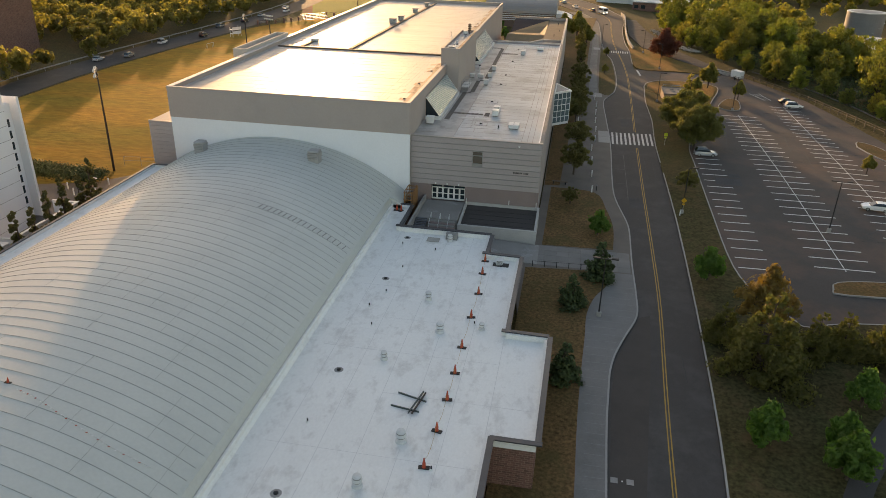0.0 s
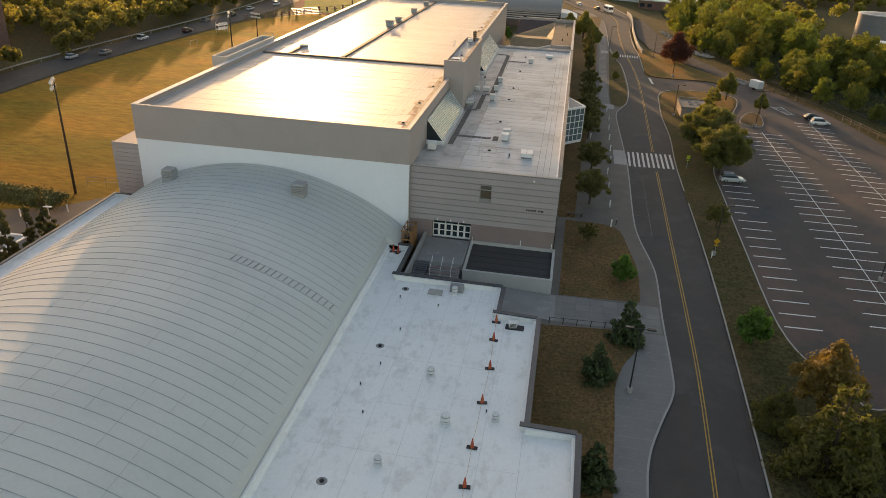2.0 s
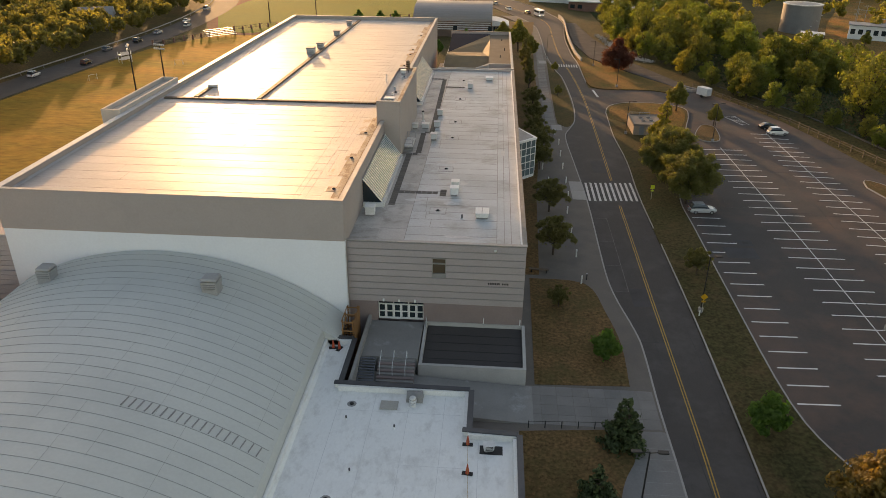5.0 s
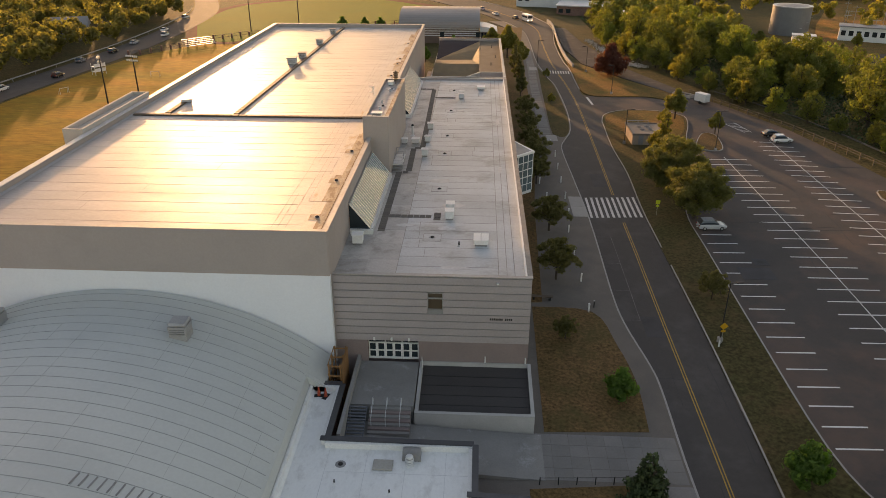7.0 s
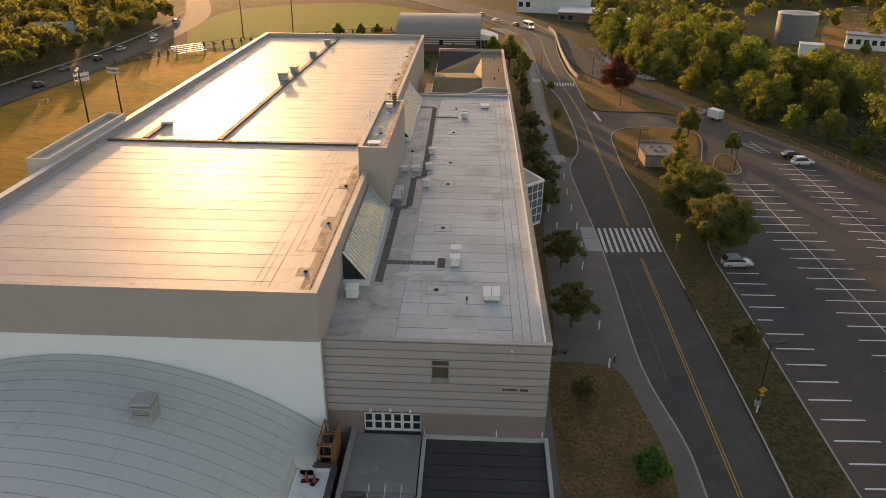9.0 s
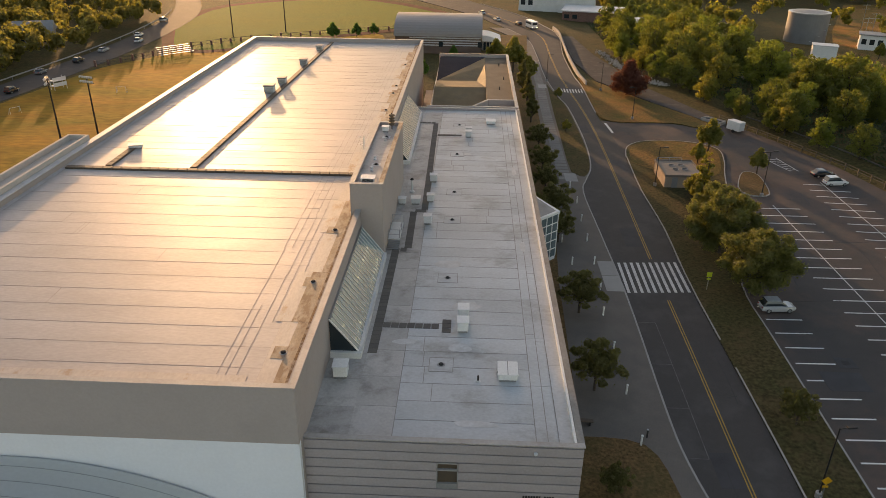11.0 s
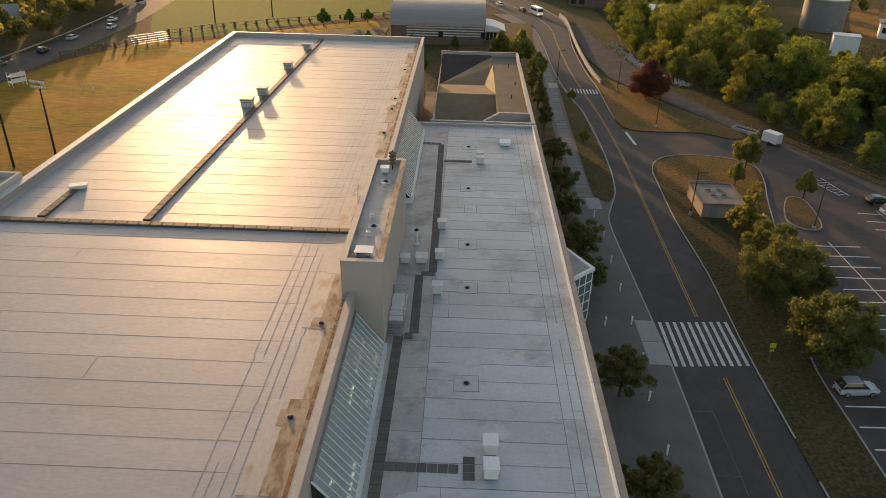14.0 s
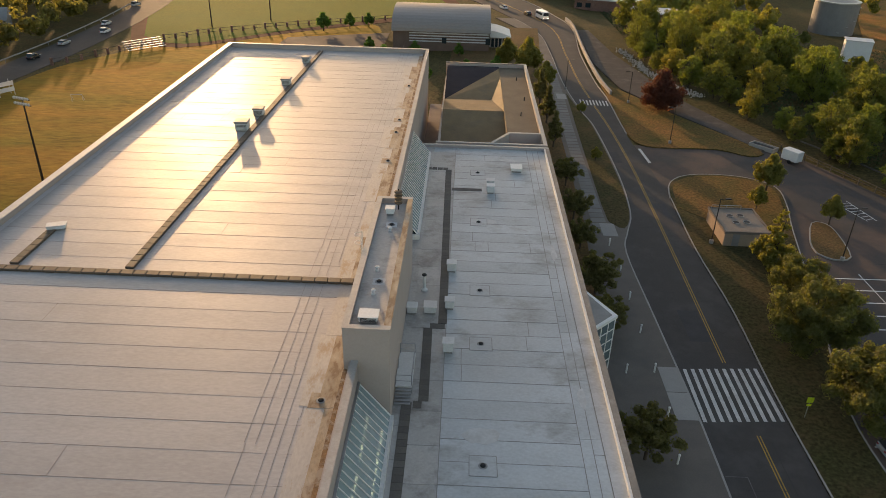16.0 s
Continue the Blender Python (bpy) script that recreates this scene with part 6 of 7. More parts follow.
for x0, x1, y0, y1 in ((-15.1, -13.2, 30, 106.5), (-13.1, -7.2, 30, 106.5), (-7.1, -4.9, 30, 106.5), (-4.75, -0.95, 30, 101)):
    n = 0
    y = y0
    sheet = mesh_of(box(x0, x1, 0, 5.94, 0, 0.005), LOWROOF)
    host = bpy.data.objects["low_building"]
    while y + 6 < y1:
        piece("roof_sheet", sheet, host, pose(0, y, 1.9502 + 0.0015 * (n % 2)))
        y += 6
        n += 1

# entrance court: handrails, slatted cover, timber scaffold, wall lamps, lettering
TIMBER = surface("yellow_timber", (0.34, 0.17, 0.06), (0.22, 0.10, 0.04), rough=0.8, grain=8, patch=0.8, bump=0.2)
for x in (-13.4, -12.2, -11.0):
    r = thing("handrail", "pale steel handrail on the court steps", "handrail", (x, 112.6, 1.45), "court handrails")
    part("rail", tube((0, 0.2, 0.85), (0, -1.5, 0.0), 0.03), UNIT, r)
    part("post", tube((0, 0.32, 0), (0, 0.2, 0.85), 0.03), UNIT, r)
    part("post", tube((0, -1.5, -0.83), (0, -1.5, 0.0), 0.03), UNIT, r)
SLATE_BLUE = surface("blue_grey_metal", (0.15, 0.17, 0.195), (0.11, 0.125, 0.145), rough=0.5, metal=0.3, grain=8, patch=0.8, bump=0.05)
cover = thing("slatted_steps", "blue-grey slatted metal stair beside the court wall", "stair", (-15.36, 108.4, 0.25))
for i in range(14):
    part("slat", box(0.0, 1.5, 0.3 * i, 0.3 * i + 0.19, 0.1 * i, 0.1 * i + 0.05), SLATE_BLUE, cover)
for x in (0.0, 1.46):
    part("stringer", tube((x, 0, -0.06), (x, 4.1, 1.26), 0.05), SLATE_BLUE, cover)
sc = thing("timber_scaffold", "yellow timber scaffold in the gap beside the rink", "scaffold", (-17.5, 115.0, -0.6))
for y in (0.0, 1.4, 2.8):
    for x in (0.0, 1.0):
        part("upright", box(x - 0.06, x + 0.06, y - 0.06, y + 0.06, 0, 4.6), TIMBER, sc)
    for z in (1.0, 2.2, 3.4, 4.4):
        part("ledger", box(0.0, 1.0, y - 0.16, y - 0.06, z, z + 0.1), TIMBER, sc)
for z in (1.0, 2.2, 3.4, 4.4):
    for x in (-0.12, 1.06):
        part("brace", box(x, x + 0.06, -0.1, 2.9, z, z + 0.12), TIMBER, sc)
part("ply_sheet", box(1.13, 1.17, -0.1, 2.9, 0.2, 4.5), TIMBER, sc)
for x in (-14.1, -12.5, -10.9):
    l = thing("wall_lamp", "small white wall lamp over the entrance doors", "wall lamp", (x, WY0 - 0.061, 4.0), "entrance lamps")
    part("backplate", box(-0.08, 0.08, -0.04, 0, -0.1, 0.1), WHITE, l)
    part("shade", lathe([(0.1, -0.12), (0.1, 0.08), (0.04, 0.12)], 12, at=(0, -0.14, 0)), WHITE, l)
sign = thing("wall_lettering", "small dark raised lettering bars on the siding", "lettering", (-3.6, WY0 - 0.062, 6.22))
for i, w in enumerate((0.16,) * 7 + (0,) + (0.16,) * 4):
    if w:
        part("bar", box(0.172 * i, 0.172 * i + 0.125, -0.03, 0, 0, 0.2), POLE, sign)
cam_l = thing("wall_flood", "small white floodlight under the roof edge", "wall lamp", (-3.0, WY0 - 0.06, 10.0))
part("housing", lathe([(0.05, -0.1), (0.12, -0.02), (0.12, 0.08)], 12, at=(0, -0.12, 0)), WHITE, cam_l)
part("bracket", box(-0.03, 0.03, -0.12, 0, -0.03, 0.03), STEEL, cam_l)
for x in (-3.9, -0.2):
    p = thing("rim_post", "short white post on the sunken roof rim", "post", (x, 119.28, 1.62))
    part("post", tube((0, 0, 0), (0, 0, 0.7), 0.05), WHITE, p)
    part("plate", box(-0.09, 0.09, -0.09, 0.09, 0, 0.03), STEEL, p)
leaning = thing("leaning_panel", "white framed panel leaning beside the doors", "panel", (-9.68, 118.75, 1.58), turn=-82)
part("panel", box(-0.4, 0.4, -0.02, 0.02, 0, 0.62), UNITDARK, leaning)
for b in ((-0.44, 0.44, 0, 0.06), (-0.44, 0.44, 0.58, 0.64), (-0.44, -0.38, 0, 0.64), (0.38, 0.44, 0, 0.64)):
    part("frame", box(b[0], b[1], -0.03, 0.03, b[2], b[3]), WHITE, leaning)

# triangular glazed bay on the wing's road side
bay = thing("glazed_bay", "triangular white-framed glazed bay window", "bay window", (0, 0, 0))
A, B, C2 = Vector((0.02, 159.6, 0)), Vector((2.9, 162.4, 0)), Vector((0.02, 167.6, 0))
part("roof", prism([(0.02, 159.4), (3.1, 162.4), (0.02, 167.9)], 8.0, 8.3), WHITE, bay)
part("roof_panel", prism([(0.25, 160.0), (2.6, 162.4), (0.25, 167.0)], 8.304, 8.32), UNITDARK, bay)
part("base", prism([(0.02, 159.6), (2.9, 162.4), (0.02, 167.6)], 2.1, 2.5), WHITE, bay)
BAYGLASS = pane("pale_blue_glass", (0.10, 0.14, 0.15), 0.06)
for P, Q, n in ((A, B, 4), (B, C2, 6)):
    d = (Q - P)
    L = d.length
    M = Matrix.Translation((P.x, P.y, 0)) @ Matrix.Rotation(math.atan2(d.y, d.x), 4, "Z")
    for i in range(n):
        for j in range(5):
            g = part("glass_pane", box(i * L / n + 0.06, (i + 1) * L / n - 0.06, -0.02, 0.02, 2.5 + j * 1.1 + 0.06, 2.5 + (j + 1) * 1.1 - 0.06), BAYGLASS, bay)
            g.matrix_basis = M
    for i in range(n + 1):
        b = part("mullion", box(i * L / n - 0.05, i * L / n + 0.05, -0.06, 0.06, 2.5, 8.0), WHITE, bay)
        b.matrix_basis = M
    for j in range(6):
        b = part("transom", box(0.05, L - 0.05, -0.055, 0.055, 2.5 + j * 1.1 - 0.05, 2.5 + j * 1.1 + 0.05), WHITE, bay)
        b.matrix_basis = M

# ---- street furniture ----
def bollard(x, y):
    ob = thing("light_bollard", "slim white light bollard on the plaza", "bollard", (x, y, ground_z(x, y)), "plaza bollards")
    part("post", tube((0, 0, 0), (0, 0, 0.95), 0.09, n=12), WHITE, ob)
    part("cap", lathe([(0.11, 0.95), (0.11, 1.05), (0.04, 1.1)], 12), WHITE, ob)


for x, y in ((7.5, 132.4), (7.5, 139.2), (7.5, 146.2), (7.5, 153.0), (8.1, 158.9), (8.3, 165.3), (8.3, 172), (8.4, 178.6), (8.6, 185.3), (8.3, 191.7), (5.4, 158.9), (5.5, 165), (4.9, 171.5)):
    bollard(x, y)


def lamp_post(x, y, h, heads, label, turn=0.0):
    ob = thing("street_lamp", label, "street lamp", (x, y, ground_z(x, y) - 0.02), turn=turn)
    part("base", lathe([(0.28, 0), (0.28, 0.5), (0.14, 0.55)], 12), PALE, ob)
    part("pole", tube((0, 0, 0.5), (0, 0, h), 0.08, 0.055, 10), POLE, ob)
    for s in heads:
        a = part("arm", tube((0, 0, h - 0.1), (s * 0.75, 0, h), 0.035), POLE, ob)
        part("head", box(s * 0.95 - 0.38, s * 0.95 + 0.38, -0.17, 0.17, h - 0.06, h + 0.08, bevel=0.03), POLE, ob)
    return ob


lamp_post(8.25, 96.8, 6.9, (-1, 1), "tall dark double-headed street lamp on the pavement")
lamp_post(39.3, 125.3, 7.3, (-1, 1), "tall dark double-headed lamp in the parking lot")
lamp_post(22.0, 193.6, 6.4, (1,), "dark single-headed lamp beside the shed")
lamp_post(25.8, 232.2, 6.6, (-1,), "dark single-headed lamp on the tan grass")
lamp_post(37.6, 190.2, 7.2, (-1, 1), "dark double-headed lamp on the traffic island", 20)
lamp_post(23.0, 256.5, 6.5, (-1,), "dark single-headed lamp beside the gravel track")
lamp_post(20.15, 127.35, 6.8, (1,), "dark single-headed lamp on the verge", 10)
lamp_post(10.9, 265.0, 6.5, (1,), "dark single-headed lamp by the far crossing")


def road_sign(x, y, colour, diamond, label, h=2.4):
    ob = thing("road_sign", label, "road sign", (x, y, ground_z(x, y)))
    part("post", box(-0.03, 0.03, -0.03, 0.03, 0, h), STEEL, ob)
    b = part("plate", box(-0.3, 0.3, -0.05, -0.035, -0.3, 0.3, bevel=0.005), colour, ob)
    b.matrix_basis = pose(0, 0, h - 0.3, 0, 45 if diamond else 0, 0)
    part("lower_plate", box(-0.22, 0.22, -0.05, -0.035, h - 0.98, h - 0.76), colour, ob)


SIGNY = surface("sign_yellow", (0.65, 0.34, 0.02), None, rough=0.4, grain=5, patch=1, bump=0)
SIGNG = surface("sign_lime", (0.52, 0.62, 0.03), None, rough=0.4, grain=5, patch=1, bump=0)
road_sign(20.15, 126.95, SIGNY, True, "yellow diamond warning sign on the verge")
road_sign(20.6, 159.6, SIGNG, False, "fluorescent yellow-green crossing sign", 2.3)
for x, y in ((19.8, 126.4), (8.2, 133.4)):
    p = thing("marker_post", "short pale marker post in the grass", "post", (x, y, ground_z(x, y)))
    part("post", box(-0.06, 0.06, -0.06, 0.06, 0, 0.8), WHITE if x > 10 else POLE, p)
    part("cap", box(-0.08, 0.08, -0.08, 0.08, 0.8, 0.85), STEEL, p)

# ---- vehicles ----
TYRE, RIM = surface("tyre", (0.015, 0.015, 0.016), None, rough=0.85, grain=8, patch=2, bump=0.1), STEEL
LIGHTW, LIGHTR = pane("headlight", (0.7, 0.7, 0.68), 0.15), pane("tail_light", (0.35, 0.01, 0.01), 0.2)


def paint(name, c):
    m = surface(name, c, c, rough=0.25, grain=5, patch=0.5, bump=0, rough_var=0.03)
    m.node_tree.nodes["Principled BSDF"].inputs["Coat Weight"].default_value = 0.6
    return m


def loft(sections):
    """A closed body from cross sections (x, half width, bottom, top, shoulder)."""
    bm = bmesh.new()
    rings = []
    for x, w, z0, z1, tuck in sections:
        zm = z0 + (z1 - z0) * 0.55
        rings.append([bm.verts.new(q) for q in ((x, -w * 0.93, z0), (x, -w, zm), (x, -w * tuck, z1), (x, w * tuck, z1), (x, w, zm), (x, w * 0.93, z0))])
    for a, b in zip(rings, rings[1:]):
        for i in range(6):
            bm.faces.new((a[i], b[i], b[(i + 1) % 6], a[(i + 1) % 6]))
    bm.faces.new(rings[0]), bm.faces.new(rings[-1][::-1])
    bmesh.ops.recalc_face_normals(bm, faces=bm.faces[:])
    return bm


def car(x, y, turn, material, label, suv=False, z=None, category="car"):
    ob = thing("car", label, category, (x, y, (ground_z(x, y) - 0.15) if z is None else z), turn=turn)
    r = 1.68 if suv else 1.45
    body = loft([(-2.2, 0.74, 0.42, 0.72, 0.9), (-2.1, 0.84, 0.3, 0.92, 0.92), (-1.2, 0.9, 0.24, 0.98, 0.94), (0.6, 0.9, 0.24, 0.97, 0.94), (1.7, 0.86, 0.26, 0.86, 0.9), (2.15, 0.72, 0.36, 0.68, 0.88)])
    b = part("body", body, material, ob)
    back = -2.05 if suv else -1.75
    part("cabin", loft([(back, 0.74, 0.9, 0.98, 0.95), (back + 0.35, 0.76, 0.9, r - 0.06, 0.84), (-0.9, 0.77, 0.9, r, 0.82), (0.1, 0.77, 0.9, r - 0.03, 0.82), (1.0, 0.76, 0.9, 0.97, 0.93)]), GLASS, ob)
    part("roof", loft([(back + 0.38, 0.66, r - 0.07, r - 0.02, 0.92), (-0.9, 0.67, r - 0.02, r + 0.035, 0.92), (0.12, 0.66, r - 0.05, r + 0.005, 0.92)]), material, ob)
    for s in (-1, 1):
        part("headlight", box(2.02, 2.16, s * 0.55 - 0.15, s * 0.55 + 0.15, 0.58, 0.7), LIGHTW, ob)
        part("tail_light", box(-2.2, -2.12, s * 0.6 - 0.13, s * 0.6 + 0.13, 0.66, 0.84), LIGHTR, ob)
        part("mirror", box(0.72, 0.86, s * 0.98 - 0.1, s * 0.98 + 0.1, 0.95, 1.08, bevel=0.02), material, ob)
        for xx in (-1.32, 1.34):
            w = part("wheel", tube((xx, s * 0.66, 0.32), (xx, s * 0.88, 0.32), 0.32, n=18), TYRE, ob)
            part("rim", tube((xx, s * 0.885, 0.32), (xx, s * 0.895, 0.32), 0.2, n=14), RIM, w)
    part("bumper", box(2.1, 2.2, -0.6, 0.6, 0.36, 0.5, bevel=0.03), POLE, ob)
    ob.scale = (0.88, 0.88, 0.88)
    return ob


SILVER, PEARL, GREY, DARK, DEEP = paint("silver_paint", (0.42, 0.44, 0.46)), paint("white_car_paint", (0.72, 0.72, 0.72)), paint("grey_paint", (0.16, 0.17, 0.18)), paint("black_paint", (0.02, 0.02, 0.022)), paint("blue_paint", (0.03, 0.06, 0.12))
car(27.2, 155.6, 4, SILVER, "silver estate car parked beside the verge trees", True)
car(51.6, 196.6, 8, PEARL, "white hatchback parked in the lot", True)
car(51.2, 200.3, 6, DARK, "dark car parked beside a white hatchback")
car(48.4, 135.2, 174, PEARL, "white saloon car parked in the lot")
for x, y, m, tr, sv in ((-119.4, 200, SILVER, 95, False), (-115.0, 207, GREY, 94, False), (-117.2, 228, PEARL, 90, True), (-115.6, 262, GREY, 88, False), (-111.8, 243, DARK, 88, True), (-113.2, 291, SILVER, 86, False), (-109.4, 306, PEARL, 88, True), (-113.6, 316, PEARL, 88, False), (-117.5, 346, SILVER, 80, True), (-113.0, 276, DARK, 88, True)):
    car(x, y, tr, m, "car on the road beyond the playing field", sv, ground_z(x, y) - 0.19)
for x, y, m, tr in ((1.0, 362, PEARL, 115), (-4.5, 378, SILVER, 118), (8.4, 352, DARK, 110)):
    car(x, y, tr, m, "distant car on the bending road", False)
bus = thing("shuttle_bus", "small yellow-white shuttle bus with lit headlights", "bus", (12.6, 346, -0.15), turn=-70)
part("body", box(-2.8, 2.8, -1.05, 1.05, 0.35, 2.6, bevel=0.12), PEARL, bus)
part("windscreen", box(2.81, 2.83, -0.9, 0.9, 1.4, 2.3), GLASS, bus)
for s in (-1, 1):
    part("side_window", box(-2.4, 2.2, s * 1.06 - 0.01, s * 1.06 + 0.01, 1.5, 2.2), GLASS, bus)
    part("headlight", lathe([(0.13, 0), (0.13, 0.03)], 12, at=(2.82, s * 0.75, 0.7)), shine("lit_headlight_%s" % ("a" if s > 0 else "b"), (1.0, 0.8, 0.5), 12.0), bus)
    for xx in (-1.7, 1.8):
        part("wheel", tube((xx, s * 0.8, 0.4), (xx, s * 1.04, 0.4), 0.4, n=16), TYRE, bus)
trailer = thing("box_trailer", "white enclosed box trailer beside the gravel track", "trailer", (44.6, 225.2, -0.16), turn=-58)
part("body", box(-1.5, 1.5, -0.85, 0.85, 0.5, 2.25, bevel=0.06), WHITE, trailer)
part("door", box(1.5, 1.54, -0.72, 0.72, 0.6, 2.1), UNIT, trailer)
part("drawbar", tube((-1.5, 0, 0.48), (-2.6, 0, 0.45), 0.06), POLE, trailer)
for s in (-1, 1):
    part("wheel", tube((0.2, s * 0.7, 0.33), (0.2, s * 0.92, 0.33), 0.33, n=16), TYRE, trailer)
skip = thing("gravel_bunker", "low concrete bunker filled with dark gravel", "bunker", (42.2, 231.6, -0.2), turn=-48)
for b in ((-2.3, 2.3, -1.0, -0.8), (-2.3, 2.3, 0.8, 1.0), (-2.3, -2.1, -0.8, 0.8), (2.1, 2.3, -0.8, 0.8)):
    part("wall", box(*b, 0, 0.75), PALE, skip)
part("gravel", box(-2.1, 2.1, -0.8, 0.8, 0, 0.5), ASPHALT, skip)

# ---- shed with roof fans, islands, fences ----
shed = thing("utility_shed", "flat-roofed pale utility shed with round roof fans", "shed", (0, 0, 0))
SHEDWALL = surface("tan_block", (0.40, 0.30, 0.22), (0.33, 0.25, 0.19), rough=0.9, grain=6, patch=0.5, bump=0.2, stain=(0.22, 0.16, 0.12), stain_scale=0.5, stain_amount=0.5)
for b in ((23.3, 29.3, 193.0, 193.3), (23.3, 29.3, 200.2, 200.5), (23.3, 23.6, 193.3, 200.2), (29.0, 29.3, 193.3, 200.2)):
    part("wall", box(*b, -0.5, 1.75), SHEDWALL, shed)
part("roof_slab", box(23.2, 29.4, 192.9, 200.6, 1.75, 1.95), surface("tan_roof_slab", (0.25, 0.205, 0.165), (0.19, 0.158, 0.128), rough=0.85, grain=6, patch=0.5, bump=0.15, stain=(0.12, 0.10, 0.085), stain_scale=0.5, stain_amount=0.6), shed)
for b in ((23.2, 29.4, 192.9, 193.1), (23.2, 29.4, 200.4, 200.6), (23.2, 23.4, 193.1, 200.4), (29.2, 29.4, 193.1, 200.4)):
    part("roof_kerb", box(*b, 1.95, 2.1), WALK, shed)
part("door", box(24.4, 25.3, 192.94, 192.99, 0, 1.7), UNITDARK, shed)
for x in (23.6, 25.6, 27.6):
    part("rail_post", tube((x, 200.3, 1.95), (x, 200.3, 2.5), 0.04), STEEL, shed)
part("roof_rail", tube((23.6, 200.3, 2.5), (27.6, 200.3, 2.5), 0.04), STEEL, shed)
for i, (x, y) in enumerate(((25.4, 198.0), (26.9, 198.2), (25.6, 196.0), (27.1, 196.2))):
    f = part("roof_fan", lathe([(0.5, 1.95), (0.5, 2.06), (0.42, 2.06), (0.42, 2.0)], 18, at=(x, y, 0)), UNITDARK, shed)
    part("grille", lathe([(0.41, 2.0), (0.41, 2.03)], 18, at=(x, y, 0)), BLACK, f)
for nm, poly in (("island_1", smooth_line([(35.2, 192), (35.6, 195), (38.2, 201), (40.2, 200.8), (40.4, 197.5), (39.2, 191.2), (36.6, 190.4), (35.2, 192)], 3)),
                 ("island_2", smooth_line([(35.3, 108.4), (36.4, 110.4), (42.4, 111.6), (52, 112), (52, 109), (36.6, 107.4), (35.3, 108.4)], 3)),
                 ("island_3", smooth_line([(56, 168), (57.2, 171.5), (60, 168), (61.5, 158), (60.0, 157), (57.4, 162), (56, 168)], 3))):
    tagged(patch(nm, poly[:-1], 0.0, LAWN), "grassed traffic island in the parking lot", "traffic island", kind="structure")
    tagged(link("kerb_of_" + nm, ribbon(poly, 0.16, 0.012, 0.3), PALE), "pale concrete kerb round a traffic island", "kerb", kind="structure")
fence = thing("rail_fence", "low timber post-and-rail fence behind the lot", "fence", (0, 0, 0))
run = fine([(44, 233.5), (47.2, 226), (51.6, 216), (56.5, 204), (60.6, 190), (64, 178), (69, 158)], 2.6)
for (xa, ya), (xb, yb) in zip(run, run[1:]):
    part("post", box(xa - 0.07, xa + 0.07, ya - 0.07, ya + 0.07, -0.3, 1.1), BROWN, fence)
    for z in (0.55, 0.98):
        part("rail", tube((xa, ya, z), (xb, yb, z), 0.05, n=6), BROWN, fence)
manhole = thing("drain_grate", "square dark storm grate in the lot", "grate", (30.4, 145.6, ground_z(30, 145.6) - 0.152))
part("surround", box(-0.9, 0.9, -0.9, 0.9, 0, 0.012), PATCHED, manhole)
part("grate", box(-0.35, 0.35, -0.35, 0.35, 0.012, 0.03), BLACK, manhole)
counter = thing("road_plates", "pair of small grey square plates set in the road", "road plates", (9.9, 72.6, ground_z(9.9, 72.6) - 0.146))
for x in (-0.62, 0.62):
    part("plate", box(x - 0.28, x + 0.28, -0.3, 0.3, 0, 0.02), PALE, counter)
part("stud", lathe([(0.07, 0), (0.05, 0.03)], 10), WHITE, counter)
chain = thing("post_and_chain", "row of short dark posts along the lawn", "fence", (0, 0, 0))
run = [(0.4 + 1.45 * i, 106.7 + 0.08 * i) for i in range(6)]
for xa, ya in run:
    part("post", tube((xa, ya, ground_z(xa, ya)), (xa, ya, ground_z(xa, ya) + 0.75), 0.045, n=8), POLE, chain)
for (xa, ya), (xb, yb) in zip(run, run[1:]):
    part("rail", tube((xa, ya, ground_z(xa, ya) + 0.7), (xb, yb, ground_z(xb, yb) + 0.7), 0.02, n=6), POLE, chain)
bench = thing("plaza_bench", "low dark timber bench on the plaza edge", "bench", (2.6, 134.8, ground_z(2, 134.8)), turn=-4)
part("seat", box(-1.2, 1.2, -0.22, 0.22, 0.4, 0.47), BROWN, bench)
for x in (-0.9, 0.9):
    part("leg", box(x - 0.08, x + 0.08, -0.2, 0.2, 0, 0.4), POLE, bench)

# white path lamp and bollards beside the rink's court
pl = thing("path_lamp", "white post lamp with a wide flat head", "lamp", (-62.4, 113.6, ground_z(0, 113.6) - 0.1))
part("post", tube((0, 0, 0), (0, 0, 3.2), 0.07, 0.055, 10), WHITE, pl)
part("head", box(-0.55, 0.55, -0.18, 0.18, 3.2, 3.34, bevel=0.04), WHITE, pl)
for x, y in ((-66.6, 114.4), (-68.8, 116.2), (-64.0, 119.0)):
    p = thing("path_bollard", "short white bollard on the path", "bollard", (x, y, ground_z(0, y) - 0.1), "path bollards")
    part("post", tube((0, 0, 0), (0, 0, 1.0), 0.1, n=12), WHITE, p)
    part("cap", lathe([(0.12, 1.0), (0.12, 1.08), (0.04, 1.12)], 12), UNIT, p)

# ---- playing field ----
LAMPW = surface("lamp_white", (0.6, 0.6, 0.58), None, rough=0.3, grain=6, patch=1, bump=0)


